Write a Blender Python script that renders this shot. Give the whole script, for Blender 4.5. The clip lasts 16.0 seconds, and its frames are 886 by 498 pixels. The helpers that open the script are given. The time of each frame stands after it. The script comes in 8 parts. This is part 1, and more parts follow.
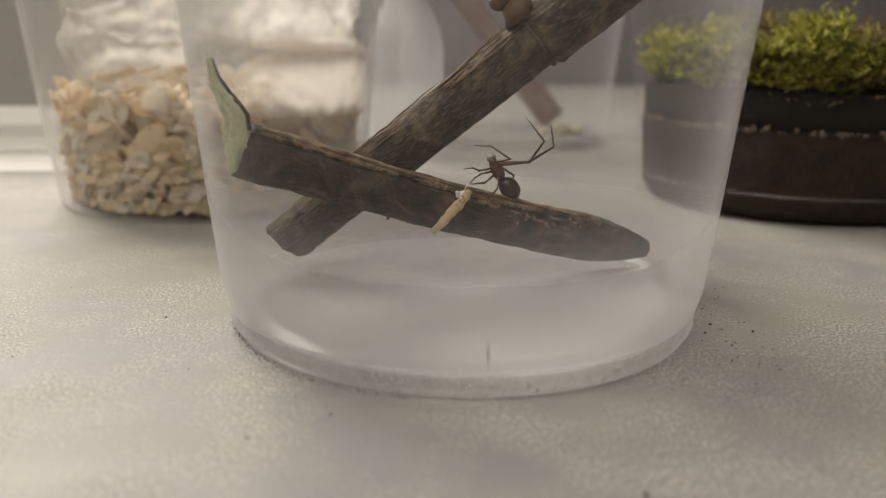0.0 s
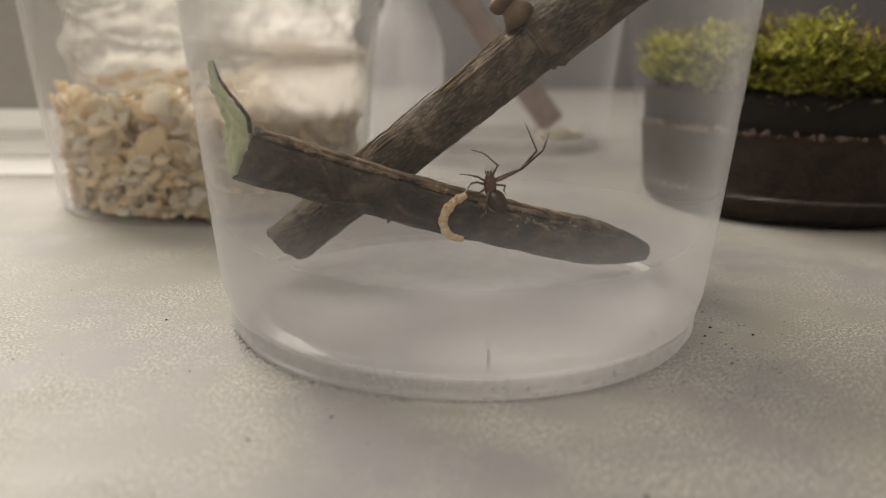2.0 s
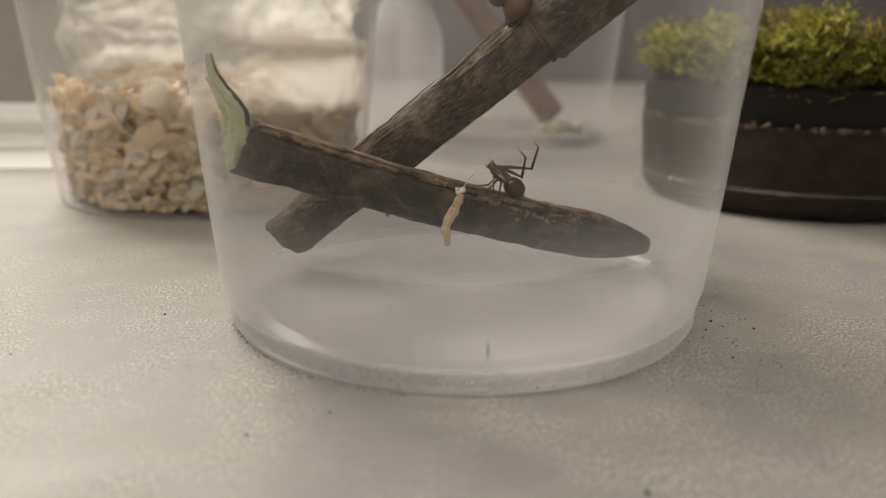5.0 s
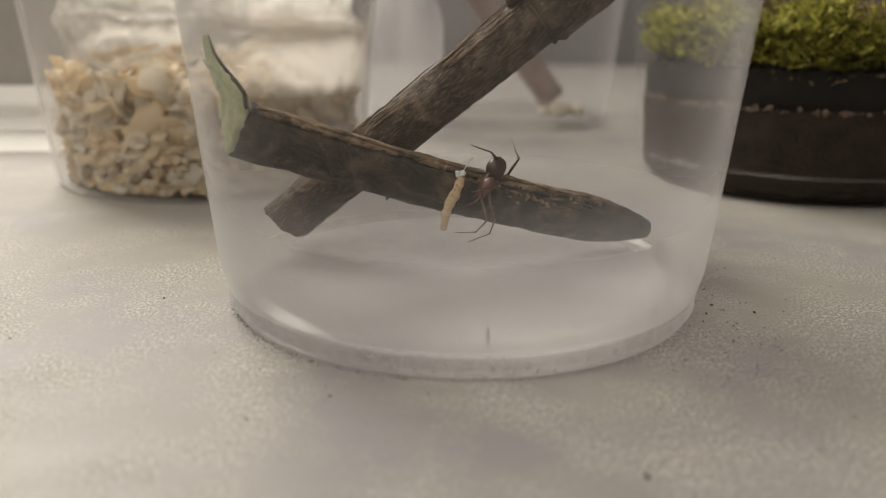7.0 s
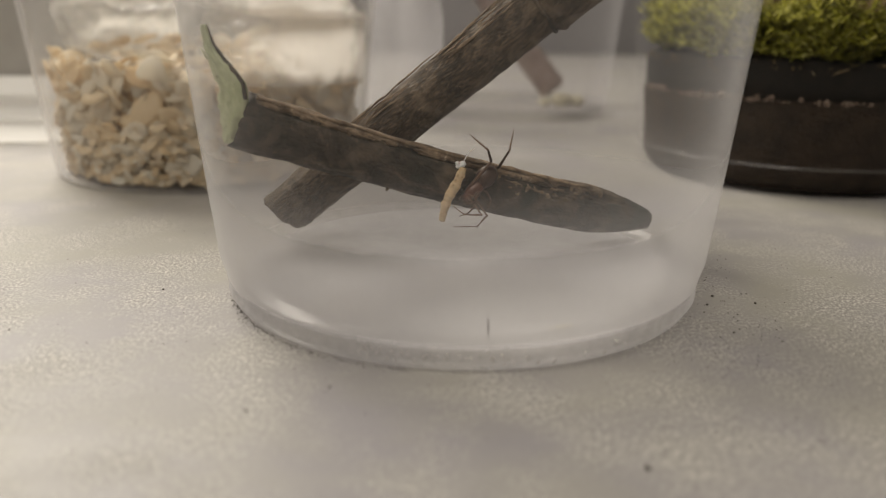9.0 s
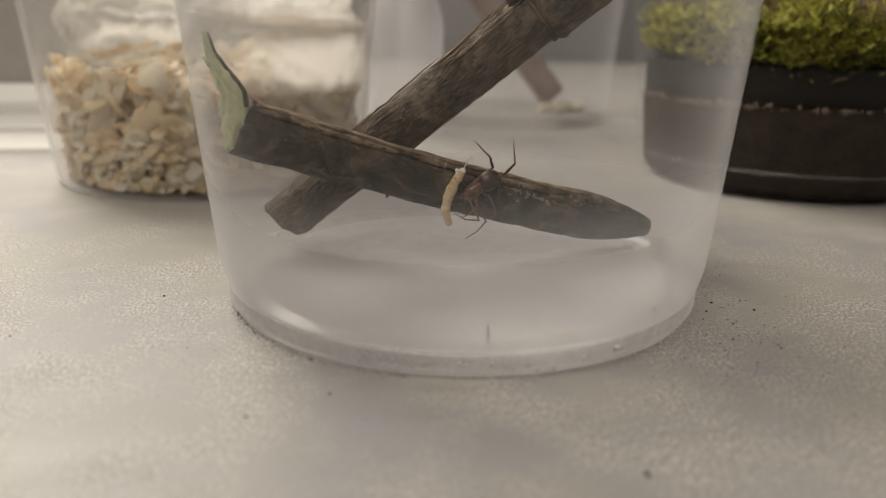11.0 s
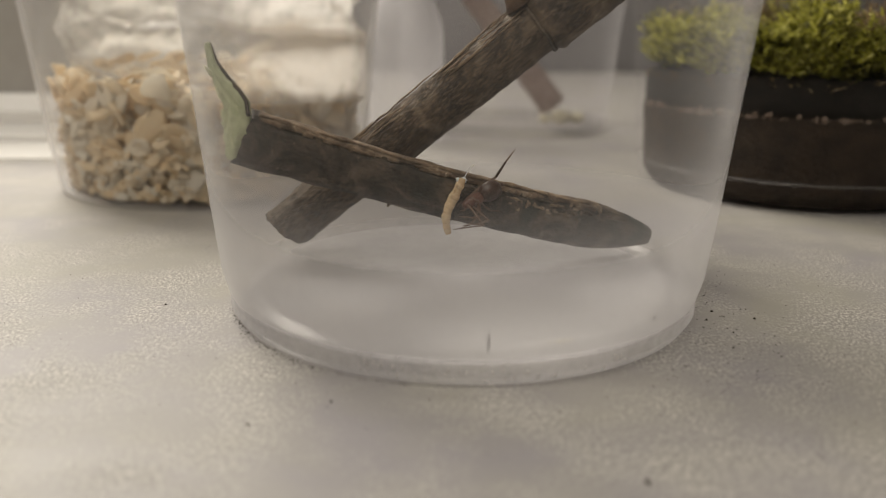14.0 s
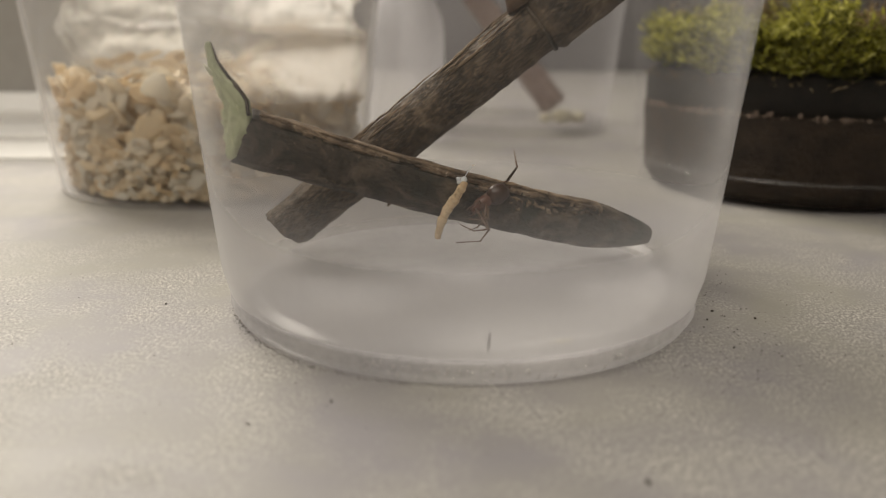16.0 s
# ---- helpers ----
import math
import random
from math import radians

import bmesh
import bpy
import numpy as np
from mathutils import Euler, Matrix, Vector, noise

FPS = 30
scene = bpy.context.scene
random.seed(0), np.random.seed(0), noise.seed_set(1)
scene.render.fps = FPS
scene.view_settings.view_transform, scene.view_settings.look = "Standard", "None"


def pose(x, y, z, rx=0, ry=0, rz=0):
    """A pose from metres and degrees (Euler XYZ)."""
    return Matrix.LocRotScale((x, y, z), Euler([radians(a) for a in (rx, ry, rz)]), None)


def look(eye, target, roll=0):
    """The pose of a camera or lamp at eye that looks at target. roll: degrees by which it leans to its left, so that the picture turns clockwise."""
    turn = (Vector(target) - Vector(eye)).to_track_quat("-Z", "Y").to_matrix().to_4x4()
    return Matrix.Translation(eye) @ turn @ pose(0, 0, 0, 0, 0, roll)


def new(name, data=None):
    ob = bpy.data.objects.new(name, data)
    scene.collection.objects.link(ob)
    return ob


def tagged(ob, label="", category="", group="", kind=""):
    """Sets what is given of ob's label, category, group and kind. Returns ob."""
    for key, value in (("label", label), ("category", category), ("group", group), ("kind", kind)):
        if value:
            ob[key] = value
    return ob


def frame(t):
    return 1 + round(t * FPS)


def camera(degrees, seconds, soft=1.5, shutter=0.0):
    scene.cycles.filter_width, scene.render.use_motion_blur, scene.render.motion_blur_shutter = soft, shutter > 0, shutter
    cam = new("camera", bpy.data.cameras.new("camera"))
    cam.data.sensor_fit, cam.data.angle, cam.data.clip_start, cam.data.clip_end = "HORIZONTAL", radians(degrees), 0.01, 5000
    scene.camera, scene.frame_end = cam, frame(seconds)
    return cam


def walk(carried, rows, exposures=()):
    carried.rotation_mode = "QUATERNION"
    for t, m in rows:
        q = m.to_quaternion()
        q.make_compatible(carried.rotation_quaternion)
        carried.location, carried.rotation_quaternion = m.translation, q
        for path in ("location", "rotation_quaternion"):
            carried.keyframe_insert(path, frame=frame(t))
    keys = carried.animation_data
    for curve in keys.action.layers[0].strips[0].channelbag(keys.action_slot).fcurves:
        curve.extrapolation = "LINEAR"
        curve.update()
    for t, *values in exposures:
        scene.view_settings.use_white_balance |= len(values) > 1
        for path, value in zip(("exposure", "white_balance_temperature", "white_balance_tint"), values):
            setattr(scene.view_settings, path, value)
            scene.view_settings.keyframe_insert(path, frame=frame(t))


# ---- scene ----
cam = camera(58.5, 16.0, soft=1.2)
cam.data.dof.use_dof = True
cam.data.dof.focus_distance = 0.148
cam.data.dof.aperture_fstop = 13.0
walk(cam, [
    (0, pose(0.00000, -0.14680, 0.05020, 75.099, -0.647, 1.572)),
    (0.5, pose(0.00000, -0.14727, 0.04952, 75.579, -0.616, 1.576)),
    (1, pose(-0.00013, -0.14763, 0.04960, 75.976, -0.587, 1.531)),
    (1.5, pose(-0.00027, -0.14722, 0.04992, 75.619, -0.726, 1.509)),
    (2, pose(-0.00013, -0.14705, 0.05011, 75.381, -0.701, 1.554)),
    (2.5, pose(-0.00004, -0.14695, 0.05022, 75.247, -0.673, 1.575)),
    (3, pose(-0.00004, -0.14672, 0.05025, 74.964, -0.669, 1.562)),
    (3.5, pose(-0.00001, -0.14677, 0.05008, 75.034, -0.658, 1.566)),
    (4, pose(-0.00001, -0.14674, 0.05020, 74.986, -0.641, 1.566)),
    (6.3, pose(0.00003, -0.14583, 0.04977, 74.217, -0.613, 1.557)),
    (6.5, pose(0.00003, -0.14583, 0.04977, 73.927, -0.612, 1.560)),
    (7, pose(0.00002, -0.14574, 0.04988, 73.697, -0.609, 1.559)),
    (7.5, pose(0.00007, -0.14602, 0.04977, 74.102, -0.578, 1.571)),
    (8, pose(0.00000, -0.14582, 0.04991, 73.701, -0.600, 1.555)),
    (8.5, pose(-0.00011, -0.14540, 0.04961, 73.353, -0.643, 1.523)),
    (9, pose(-0.00005, -0.14530, 0.04978, 73.034, -0.594, 1.535)),
    (11.5, pose(-0.00003, -0.14582, 0.04986, 73.607, -0.634, 1.549)),
    (12, pose(0.00006, -0.14566, 0.04983, 73.391, -0.608, 1.587)),
    (12.5, pose(-0.00008, -0.14558, 0.04988, 73.230, -0.661, 1.537)),
    (13, pose(0.00008, -0.14667, 0.05004, 73.978, -0.634, 1.609)),
    (13.5, pose(-0.00013, -0.14640, 0.05017, 73.960, -0.629, 1.553)),
    (14, pose(-0.00003, -0.14627, 0.04990, 74.217, -0.602, 1.594)),
    (14.5, pose(0.00005, -0.14644, 0.04997, 74.350, -0.597, 1.619)),
    (15, pose(0.00002, -0.14635, 0.04986, 74.534, -0.598, 1.626)),
    (15.5, pose(0.00006, -0.14602, 0.04974, 74.099, -0.575, 1.637)),
    (16, pose(0.00001, -0.14615, 0.04992, 74.163, -0.598, 1.641)),
])

# ---- light: a warm lamp behind on the left and an added soft fill over the near side, in a closed room ----
world = bpy.data.worlds.new("room_air")
scene.world = world
world.use_nodes = True
world.node_tree.nodes["Background"].inputs["Color"].default_value = (0.9, 0.86, 0.8, 1)
world.node_tree.nodes["Background"].inputs["Strength"].default_value = 0.05

lamp_data = bpy.data.lights.new("room_lamp", "AREA")
lamp_data.shape, lamp_data.size, lamp_data.size_y = "RECTANGLE", 0.38, 0.30
lamp_data.energy = 8.0
lamp_data.color = (1.0, 0.922, 0.800)
room_lamp = new("room_lamp", lamp_data)
room_lamp.matrix_world = look((-0.45, 0.46, 0.58), (0, 0.04, 0))
# unseen fill light, added below the ceiling to brighten the faces turned this way
fill_data = bpy.data.lights.new("fill_lamp", "AREA")
fill_data.shape, fill_data.size, fill_data.size_y = "RECTANGLE", 0.9, 0.7
fill_data.energy = 7.9
fill_data.color = (1.0, 0.918, 0.80)
fill_lamp = new("fill_lamp", fill_data)
fill_lamp.matrix_world = look((-0.45, -0.52, 1.15), (-0.03, 0.05, 0))
scene.view_settings.exposure = 0.0


# ---- small helpers ----
def part(name, bm, material, parent=None, label="", smooth=True):
    """Links a bmesh as one mesh object under a thing or a part."""
    me = bpy.data.meshes.new(name)
    if smooth:
        for fc in bm.faces:
            fc.smooth = True
    bm.to_mesh(me)
    bm.free()
    if material:
        me.materials.append(material)
    ob = new(name, me)
    ob.parent = parent
    if label:
        ob["label"] = label
    return ob


def mesh_part(name, verts, faces, material, parent=None, label="", smooth=False):
    me = bpy.data.meshes.new(name)
    me.from_pydata(verts, [], faces)
    me.materials.append(material)
    if smooth:
        me.polygons.foreach_set("use_smooth", [True] * len(me.polygons))
    ob = new(name, me)
    ob.parent = parent
    if label:
        ob["label"] = label
    return ob


def box(bm, x0, x1, y0, y1, z0, z1, bevel=0.0, segments=3):
    made = bmesh.ops.create_cube(bm, size=1, matrix=Matrix.Translation(((x0 + x1) / 2, (y0 + y1) / 2, (z0 + z1) / 2))
                                 @ Matrix.Diagonal((x1 - x0, y1 - y0, z1 - z0, 1)))
    if bevel:
        edges = {e for v in made["verts"] for e in v.link_edges}
        bmesh.ops.bevel(bm, geom=list(edges), offset=bevel, segments=segments, affect="EDGES", profile=0.6)
    return bm


def lathe(profile, n=112, bm=None, closed=False):
    """Turns (radius, height) pairs round the z axis."""
    bm = bm or bmesh.new()
    rings = []
    for r, z in profile:
        if r < 1e-6:
            rings.append([bm.verts.new((0, 0, z))])
        else:
            rings.append([bm.verts.new((r * math.cos(2 * math.pi * k / n), r * math.sin(2 * math.pi * k / n), z)) for k in range(n)])
    pairs = list(zip(rings, rings[1:]))
    if closed:
        pairs.append((rings[-1], rings[0]))
    for a, b in pairs:
        for k in range(n):
            m = (k + 1) % n
            if len(a) == 1 and len(b) == 1:
                continue
            if len(a) == 1:
                bm.faces.new((a[0], b[m], b[k]))
            elif len(b) == 1:
                bm.faces.new((a[k], a[m], b[0]))
            else:
                bm.faces.new((a[k], a[m], b[m], b[k]))
    bmesh.ops.recalc_face_normals(bm, faces=bm.faces)
    return bm


def tube(points, radii, n=10, bm=None, wobble=None, caps=True):
    """A tapered tube along points; wobble(i, angle) scales the radius."""
    bm = bm or bmesh.new()
    points = [Vector(p) for p in points]
    rings, side = [], None
    for i, p in enumerate(points):
        d = (points[min(i + 1, len(points) - 1)] - points[max(i - 1, 0)]).normalized()
        if side is None:
            side = d.orthogonal().normalized()
        side = (side - d * side.dot(d)).normalized()
        up = d.cross(side)
        ring = []
        for k in range(n):
            a = 2 * math.pi * k / n
            r = radii[i] * (wobble(i, a) if wobble else 1)
            ring.append(bm.verts.new(p + side * (r * math.cos(a)) + up * (r * math.sin(a))))
        rings.append(ring)
    for a, b in zip(rings, rings[1:]):
        for k in range(n):
            m = (k + 1) % n
            bm.faces.new((a[k], a[m], b[m], b[k]))
    if caps:
        bm.faces.new(rings[0][::-1])
        bm.faces.new(rings[-1])
    bmesh.ops.recalc_face_normals(bm, faces=bm.faces)
    return bm


def blob(sx, sy, sz, centre=(0, 0, 0), bm=None, rough=0.0, freq=800, levels=3, seed=0.0):
    bm = bm or bmesh.new()
    made = bmesh.ops.create_icosphere(bm, subdivisions=levels, radius=1)
    for v in made["verts"]:
        p = Vector((v.co.x * sx, v.co.y * sy, v.co.z * sz))
        if rough:
            p *= 1 + rough * noise.noise(p * freq + Vector((seed, seed * 2, 7)))
        v.co = p + Vector(centre)
    return bm


# ---- materials ----
class Nodes:
    """A thin wrapper to write node trees in few lines."""

    def __init__(self, name):
        self.mat = bpy.data.materials.new(name)
        self.mat.use_nodes = True
        self.tree = self.mat.node_tree
        self.tree.nodes.clear()
        self.out = self.tree.nodes.new("ShaderNodeOutputMaterial")

    def add(self, kind, **inputs):
        node = self.tree.nodes.new(kind)
        for key, value in inputs.items():
            self.feed(node.inputs[key.replace("_", " ")], value)
        return node

    def feed(self, socket, value):
        if isinstance(value, bpy.types.NodeSocket):
            self.tree.links.new(value, socket)
        elif isinstance(value, tuple) and len(value) == 3 and socket.type == "RGBA":
            socket.default_value = (*value, 1)
        else:
            socket.default_value = value

    def coords(self, scale=(1, 1, 1)):
        tex = self.add("ShaderNodeTexCoord")
        mapping = self.add("ShaderNodeMapping", Vector=tex.outputs["Object"])
        mapping.inputs["Scale"].default_value = scale
        return mapping.outputs["Vector"]

    def noise(self, scale, detail=4.0, rough=0.55, vector=None, distort=0.0):
        node = self.add("ShaderNodeTexNoise", Scale=scale, Detail=detail, Roughness=rough, Distortion=distort)
        if vector is not None:
            self.feed(node.inputs["Vector"], vector)
        return node.outputs["Fac"]

    def ramp(self, fac, stops):
        node = self.add("ShaderNodeValToRGB", Fac=fac)
        elements = node.color_ramp.elements
        while len(elements) < len(stops):
            elements.new(0.5)
        for element, (place, colour) in zip(elements, stops):
            element.position = place
            element.color = (*colour, 1) if isinstance(colour, tuple) else (colour, colour, colour, 1)
        return node.outputs["Color"]

    def mix(self, fac, a, b, blend="MIX"):
        node = self.tree.nodes.new("ShaderNodeMix")
        node.data_type, node.blend_type = "RGBA", blend
        self.feed(node.inputs[0], fac)
        self.feed(node.inputs[6], a)
        self.feed(node.inputs[7], b)
        return node.outputs[2]

    def bump(self, height, strength=0.5, distance=0.0003, normal=None):
        node = self.add("ShaderNodeBump", Height=height, Strength=strength, Distance=distance)
        if normal is not None:
            self.feed(node.inputs["Normal"], normal)
        return node.outputs["Normal"]

    def gloss(self, normal, face, edge, slope=4.0):
        """How much a thin skin mirrors: little face on, more at a slant."""
        facing = self.add("ShaderNodeLayerWeight", Blend=0.5, Normal=normal).outputs["Facing"]
        power = self.tree.nodes.new("ShaderNodeMath")
        power.operation = "POWER"
        self.feed(power.inputs[0], facing)
        power.inputs[1].default_value = slope
        scale = self.tree.nodes.new("ShaderNodeMath")
        scale.operation = "MULTIPLY_ADD"
        self.feed(scale.inputs[0], power.outputs[0])
        scale.inputs[1].default_value = edge
        scale.inputs[2].default_value = face
        return scale.outputs[0]

    def principled(self, **inputs):
        node = self.add("ShaderNodeBsdfPrincipled")
        for key, value in inputs.items():
            self.feed(node.inputs[key.replace("_", " ")], value)
        return node

    def done(self, shader):
        self.tree.links.new(shader, self.out.inputs["Surface"])
        return self.mat


def table_material():
    m = Nodes("table_laminate")
    v = m.coords()
    streak = m.noise(85, 5, 0.66, m.coords((0.55, 1.4, 1)), 0.5)
    wide = m.noise(24, 3, 0.55, v, 0.4)
    grain = m.noise(2000, 3, 0.75, m.coords((1.0, 0.7, 1)))
    fleck = m.noise(2600, 2, 0.5, v)
    area = m.ramp(m.noise(42, 4, 0.62, v), [(0.42, 0.04), (0.64, 0.85)])
    tone = m.ramp(wide, [(0.34, (0.296, 0.282, 0.306)), (0.48, (0.312, 0.299, 0.292)), (0.62, (0.338, 0.324, 0.284))])
    tone = m.mix(0.24, tone, m.ramp(streak, [(0.36, (0.272, 0.259, 0.274)), (0.5, (0.314, 0.301, 0.290)), (0.66, (0.372, 0.357, 0.325))]))
    # laminate grain; its bright end and the pale flecks below are painted sparkle
    tone = m.mix(area, tone, m.ramp(grain, [(0.36, (0.235, 0.223, 0.212)), (0.5, (0.318, 0.304, 0.283)), (0.60, (0.72, 0.695, 0.64))]))
    tone = m.mix(m.ramp(fleck, [(0.22, 0.30), (0.30, 0.0)]), tone, (0.10, 0.09, 0.08))
    tone = m.mix(m.ramp(fleck, [(0.69, 0.0), (0.76, 0.75)]), tone, (0.80, 0.78, 0.72))
    normal = m.bump(grain, area, 0.0002, m.bump(fleck, area, 0.00015))
    rough = m.ramp(streak, [(0.3, 0.46), (0.7, 0.58)])
    return m.done(m.principled(Base_Color=tone, Roughness=rough, Normal=normal).outputs[0])


def plain_material(name, low, high, rough=0.5, scale=40, bump=0.2, distance=0.0005, metal=0.0):
    m = Nodes(name)
    v = m.coords()
    a, b = m.noise(scale, 4, 0.6, v), m.noise(scale * 9, 3, 0.6, v)
    tone = m.mix(0.35, m.ramp(a, [(0.3, low), (0.7, high)]), m.ramp(b, [(0.3, low), (0.7, high)]))
    normal = m.bump(b, bump, distance)
    return m.done(m.principled(Base_Color=tone, Roughness=rough, Metallic=metal, Normal=normal).outputs[0])


def cloudy_plastic(name, haze=0.03, tint=(0.994, 0.993, 0.994), rough=0.1, scuff=0.6, edge=0.3, veil=0.5, face=0.02, heel=0.0):
    """Thin clear polypropylene: lets most light straight through, scatters some, shines on its skin."""
    m = Nodes(name)
    v = m.coords()
    streak = m.noise(60, 5, 0.65, m.coords((1, 1, 0.25)))
    spots = m.noise(700, 3, 0.6, v)
    amount = m.ramp(m.mix(0.35, streak, spots), [(0.3, haze * (1 - scuff)), (0.72, haze * (1 + scuff))])
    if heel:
        # milky haze painted in by height, strongest towards the foot; the wall stays one sheet
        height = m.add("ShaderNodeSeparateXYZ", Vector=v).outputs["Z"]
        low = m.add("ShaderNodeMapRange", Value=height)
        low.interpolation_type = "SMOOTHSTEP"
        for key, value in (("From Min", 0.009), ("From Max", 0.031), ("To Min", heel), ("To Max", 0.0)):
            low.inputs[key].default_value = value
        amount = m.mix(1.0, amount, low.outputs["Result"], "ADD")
    clear = m.add("ShaderNodeBsdfTransparent", Color=(*tint, 1))
    soft = m.add("ShaderNodeMixShader", Fac=0.5)
    m.tree.links.new(m.add("ShaderNodeBsdfDiffuse", Color=(0.865, 0.855, 0.88, 1)).outputs[0], soft.inputs[1])
    m.tree.links.new(m.add("ShaderNodeBsdfTranslucent", Color=(0.865, 0.855, 0.88, 1)).outputs[0], soft.inputs[2])
    body = m.add("ShaderNodeMixShader", Fac=amount)
    m.tree.links.new(clear.outputs[0], body.inputs[1])
    m.tree.links.new(soft.outputs[0], body.inputs[2])
    normal = m.bump(streak, 0.12, 0.0004)
    satin = m.add("ShaderNodeBsdfGlossy", Color=(0.95, 0.945, 0.96, 1), Roughness=0.8)
    misty = m.add("ShaderNodeMixShader", Fac=m.gloss(normal, 0.0, veil, 2.8))
    m.tree.links.new(body.outputs[0], misty.inputs[1])
    m.tree.links.new(satin.outputs[0], misty.inputs[2])
    shine = m.add("ShaderNodeBsdfGlossy", Color=(1, 1, 1, 1), Roughness=rough, Normal=normal)
    whole = m.add("ShaderNodeMixShader", Fac=m.gloss(normal, face, edge, 4.0))
    m.tree.links.new(misty.outputs[0], whole.inputs[1])
    m.tree.links.new(shine.outputs[0], whole.inputs[2])
    return m.done(whole.outputs[0])


def bark_material(name, dark, mid, pale, green=0.0, stretch=0.3, fibres=0.3, scars=0.5):
    """Bark that runs along the local z axis: mottled skin, fine fibres, small pale lenticels."""
    m = Nodes(name)
    along = m.coords((1, 1, stretch))
    v = m.coords()
    fibre = m.noise(2600, 3, 0.7, along)
    ridge = m.noise(620, 5, 0.62, along, 0.5)
    patch = m.noise(150, 4, 0.6, v, 0.8)
    blotch = m.noise(130, 4, 0.6, v, 0.5)
    fleck = m.noise(1500, 2, 0.6, v)
    half = tuple(0.55 * a + 0.45 * b for a, b in zip(dark, mid))
    tan = tuple(0.65 * a + 0.35 * b for a, b in zip(mid, pale))
    tone = m.ramp(patch, [(0.34, half), (0.48, mid), (0.62, tan)])
    tone = m.mix(m.ramp(blotch, [(0.47, 0.0), (0.60, 0.8)]), tone, dark)
    tone = m.mix(fibres, tone, m.ramp(fibre, [(0.34, dark), (0.5, mid), (0.68, pale)]))
    tone = m.mix(m.ramp(ridge, [(0.30, scars), (0.40, 0.0)]), tone, dark)
    tone = m.mix(m.ramp(ridge, [(0.62, 0.0), (0.74, scars)]), tone, tan)
    tone = m.mix(m.ramp(fleck, [(0.67, 0.0), (0.73, 0.75)]), tone, pale)
    if green:
        tone = m.mix(m.ramp(m.noise(105, 3, 0.5, v), [(0.5, 0.0), (0.68, green)]), tone, (0.018, 0.024, 0.017))
    normal = m.bump(ridge, 0.8, 0.0009, m.bump(fibre, 0.7, 0.0004))
    rough = m.ramp(patch, [(0.35, 0.85), (0.65, 0.6)])
    return m.done(m.principled(Base_Color=tone, Roughness=rough, Normal=normal).outputs[0])


def skin_material(name, low, high, rough, scale, subsurface=0.0, radius=0.0006, coat=0.0):
    m = Nodes(name)
    v = m.coords()
    a, b = m.noise(scale, 4, 0.6, v), m.noise(scale * 5, 3, 0.6, v)
    tone = m.mix(0.4, m.ramp(a, [(0.3, low), (0.7, high)]), m.ramp(b, [(0.3, low), (0.7, high)]))
    node = m.principled(Base_Color=tone, Roughness=rough, Normal=m.bump(b, 0.35, 0.00008))
    node.inputs["Subsurface Weight"].default_value = subsurface
    node.inputs["Subsurface Radius"].default_value = (radius, radius * 0.6, radius * 0.4)
    node.inputs["Subsurface Scale"].default_value = 1.0
    node.inputs["Coat Weight"].default_value = coat
    return m.done(node.outputs[0])


def flake_material(name, single):
    m = Nodes(name)
    v = m.coords()
    pick = m.add("ShaderNodeObjectInfo").outputs["Random"] if single else m.add("ShaderNodeNewGeometry").outputs["Random Per Island"]
    tone = m.ramp(pick, [(0.0, (0.86, 0.69, 0.44)), (0.25, (0.92, 0.79, 0.57)), (0.6, (0.95, 0.86, 0.70)), (1.0, (0.96, 0.92, 0.83))])
    husk = m.noise(300, 5, 0.65, v)
    tone = m.mix(m.ramp(husk, [(0.60, 0.0), (0.74, 0.5)]), tone, (0.52, 0.33, 0.15))
    tone = m.mix(m.ramp(m.noise(1100, 3, 0.5, v), [(0.62, 0.0), (0.72, 0.4)]), tone, (0.92, 0.88, 0.78))
    leaf = m.add("ShaderNodeMixShader", Fac=0.42)
    m.tree.links.new(m.principled(Base_Color=tone, Roughness=0.75, Normal=m.bump(husk, 0.6, 0.0003)).outputs[0], leaf.inputs[1])
    m.tree.links.new(m.add("ShaderNodeBsdfTranslucent", Color=tone).outputs[0], leaf.inputs[2])
    return m.done(leaf.outputs[0])


def moss_material(name, stops):
    m = Nodes(name)
    geo = m.add("ShaderNodeNewGeometry")
    tone = m.ramp(geo.outputs["Random Per Island"], stops)
    patch = m.mix(0.5, m.noise(95, 4, 0.62, m.coords()), m.noise(330, 3, 0.6, m.coords()))
    tone = m.mix(m.ramp(patch, [(0.47, 0.0), (0.58, 0.8)]), tone, stops[0][1])
    node = m.principled(Base_Color=tone, Roughness=0.6)
    leaf = m.add("ShaderNodeMixShader", Fac=0.45)
    m.tree.links.new(node.outputs[0], leaf.inputs[1])
    m.tree.links.new(m.add("ShaderNodeBsdfTranslucent", Color=tone).outputs[0], leaf.inputs[2])
    return m.done(leaf.outputs[0])


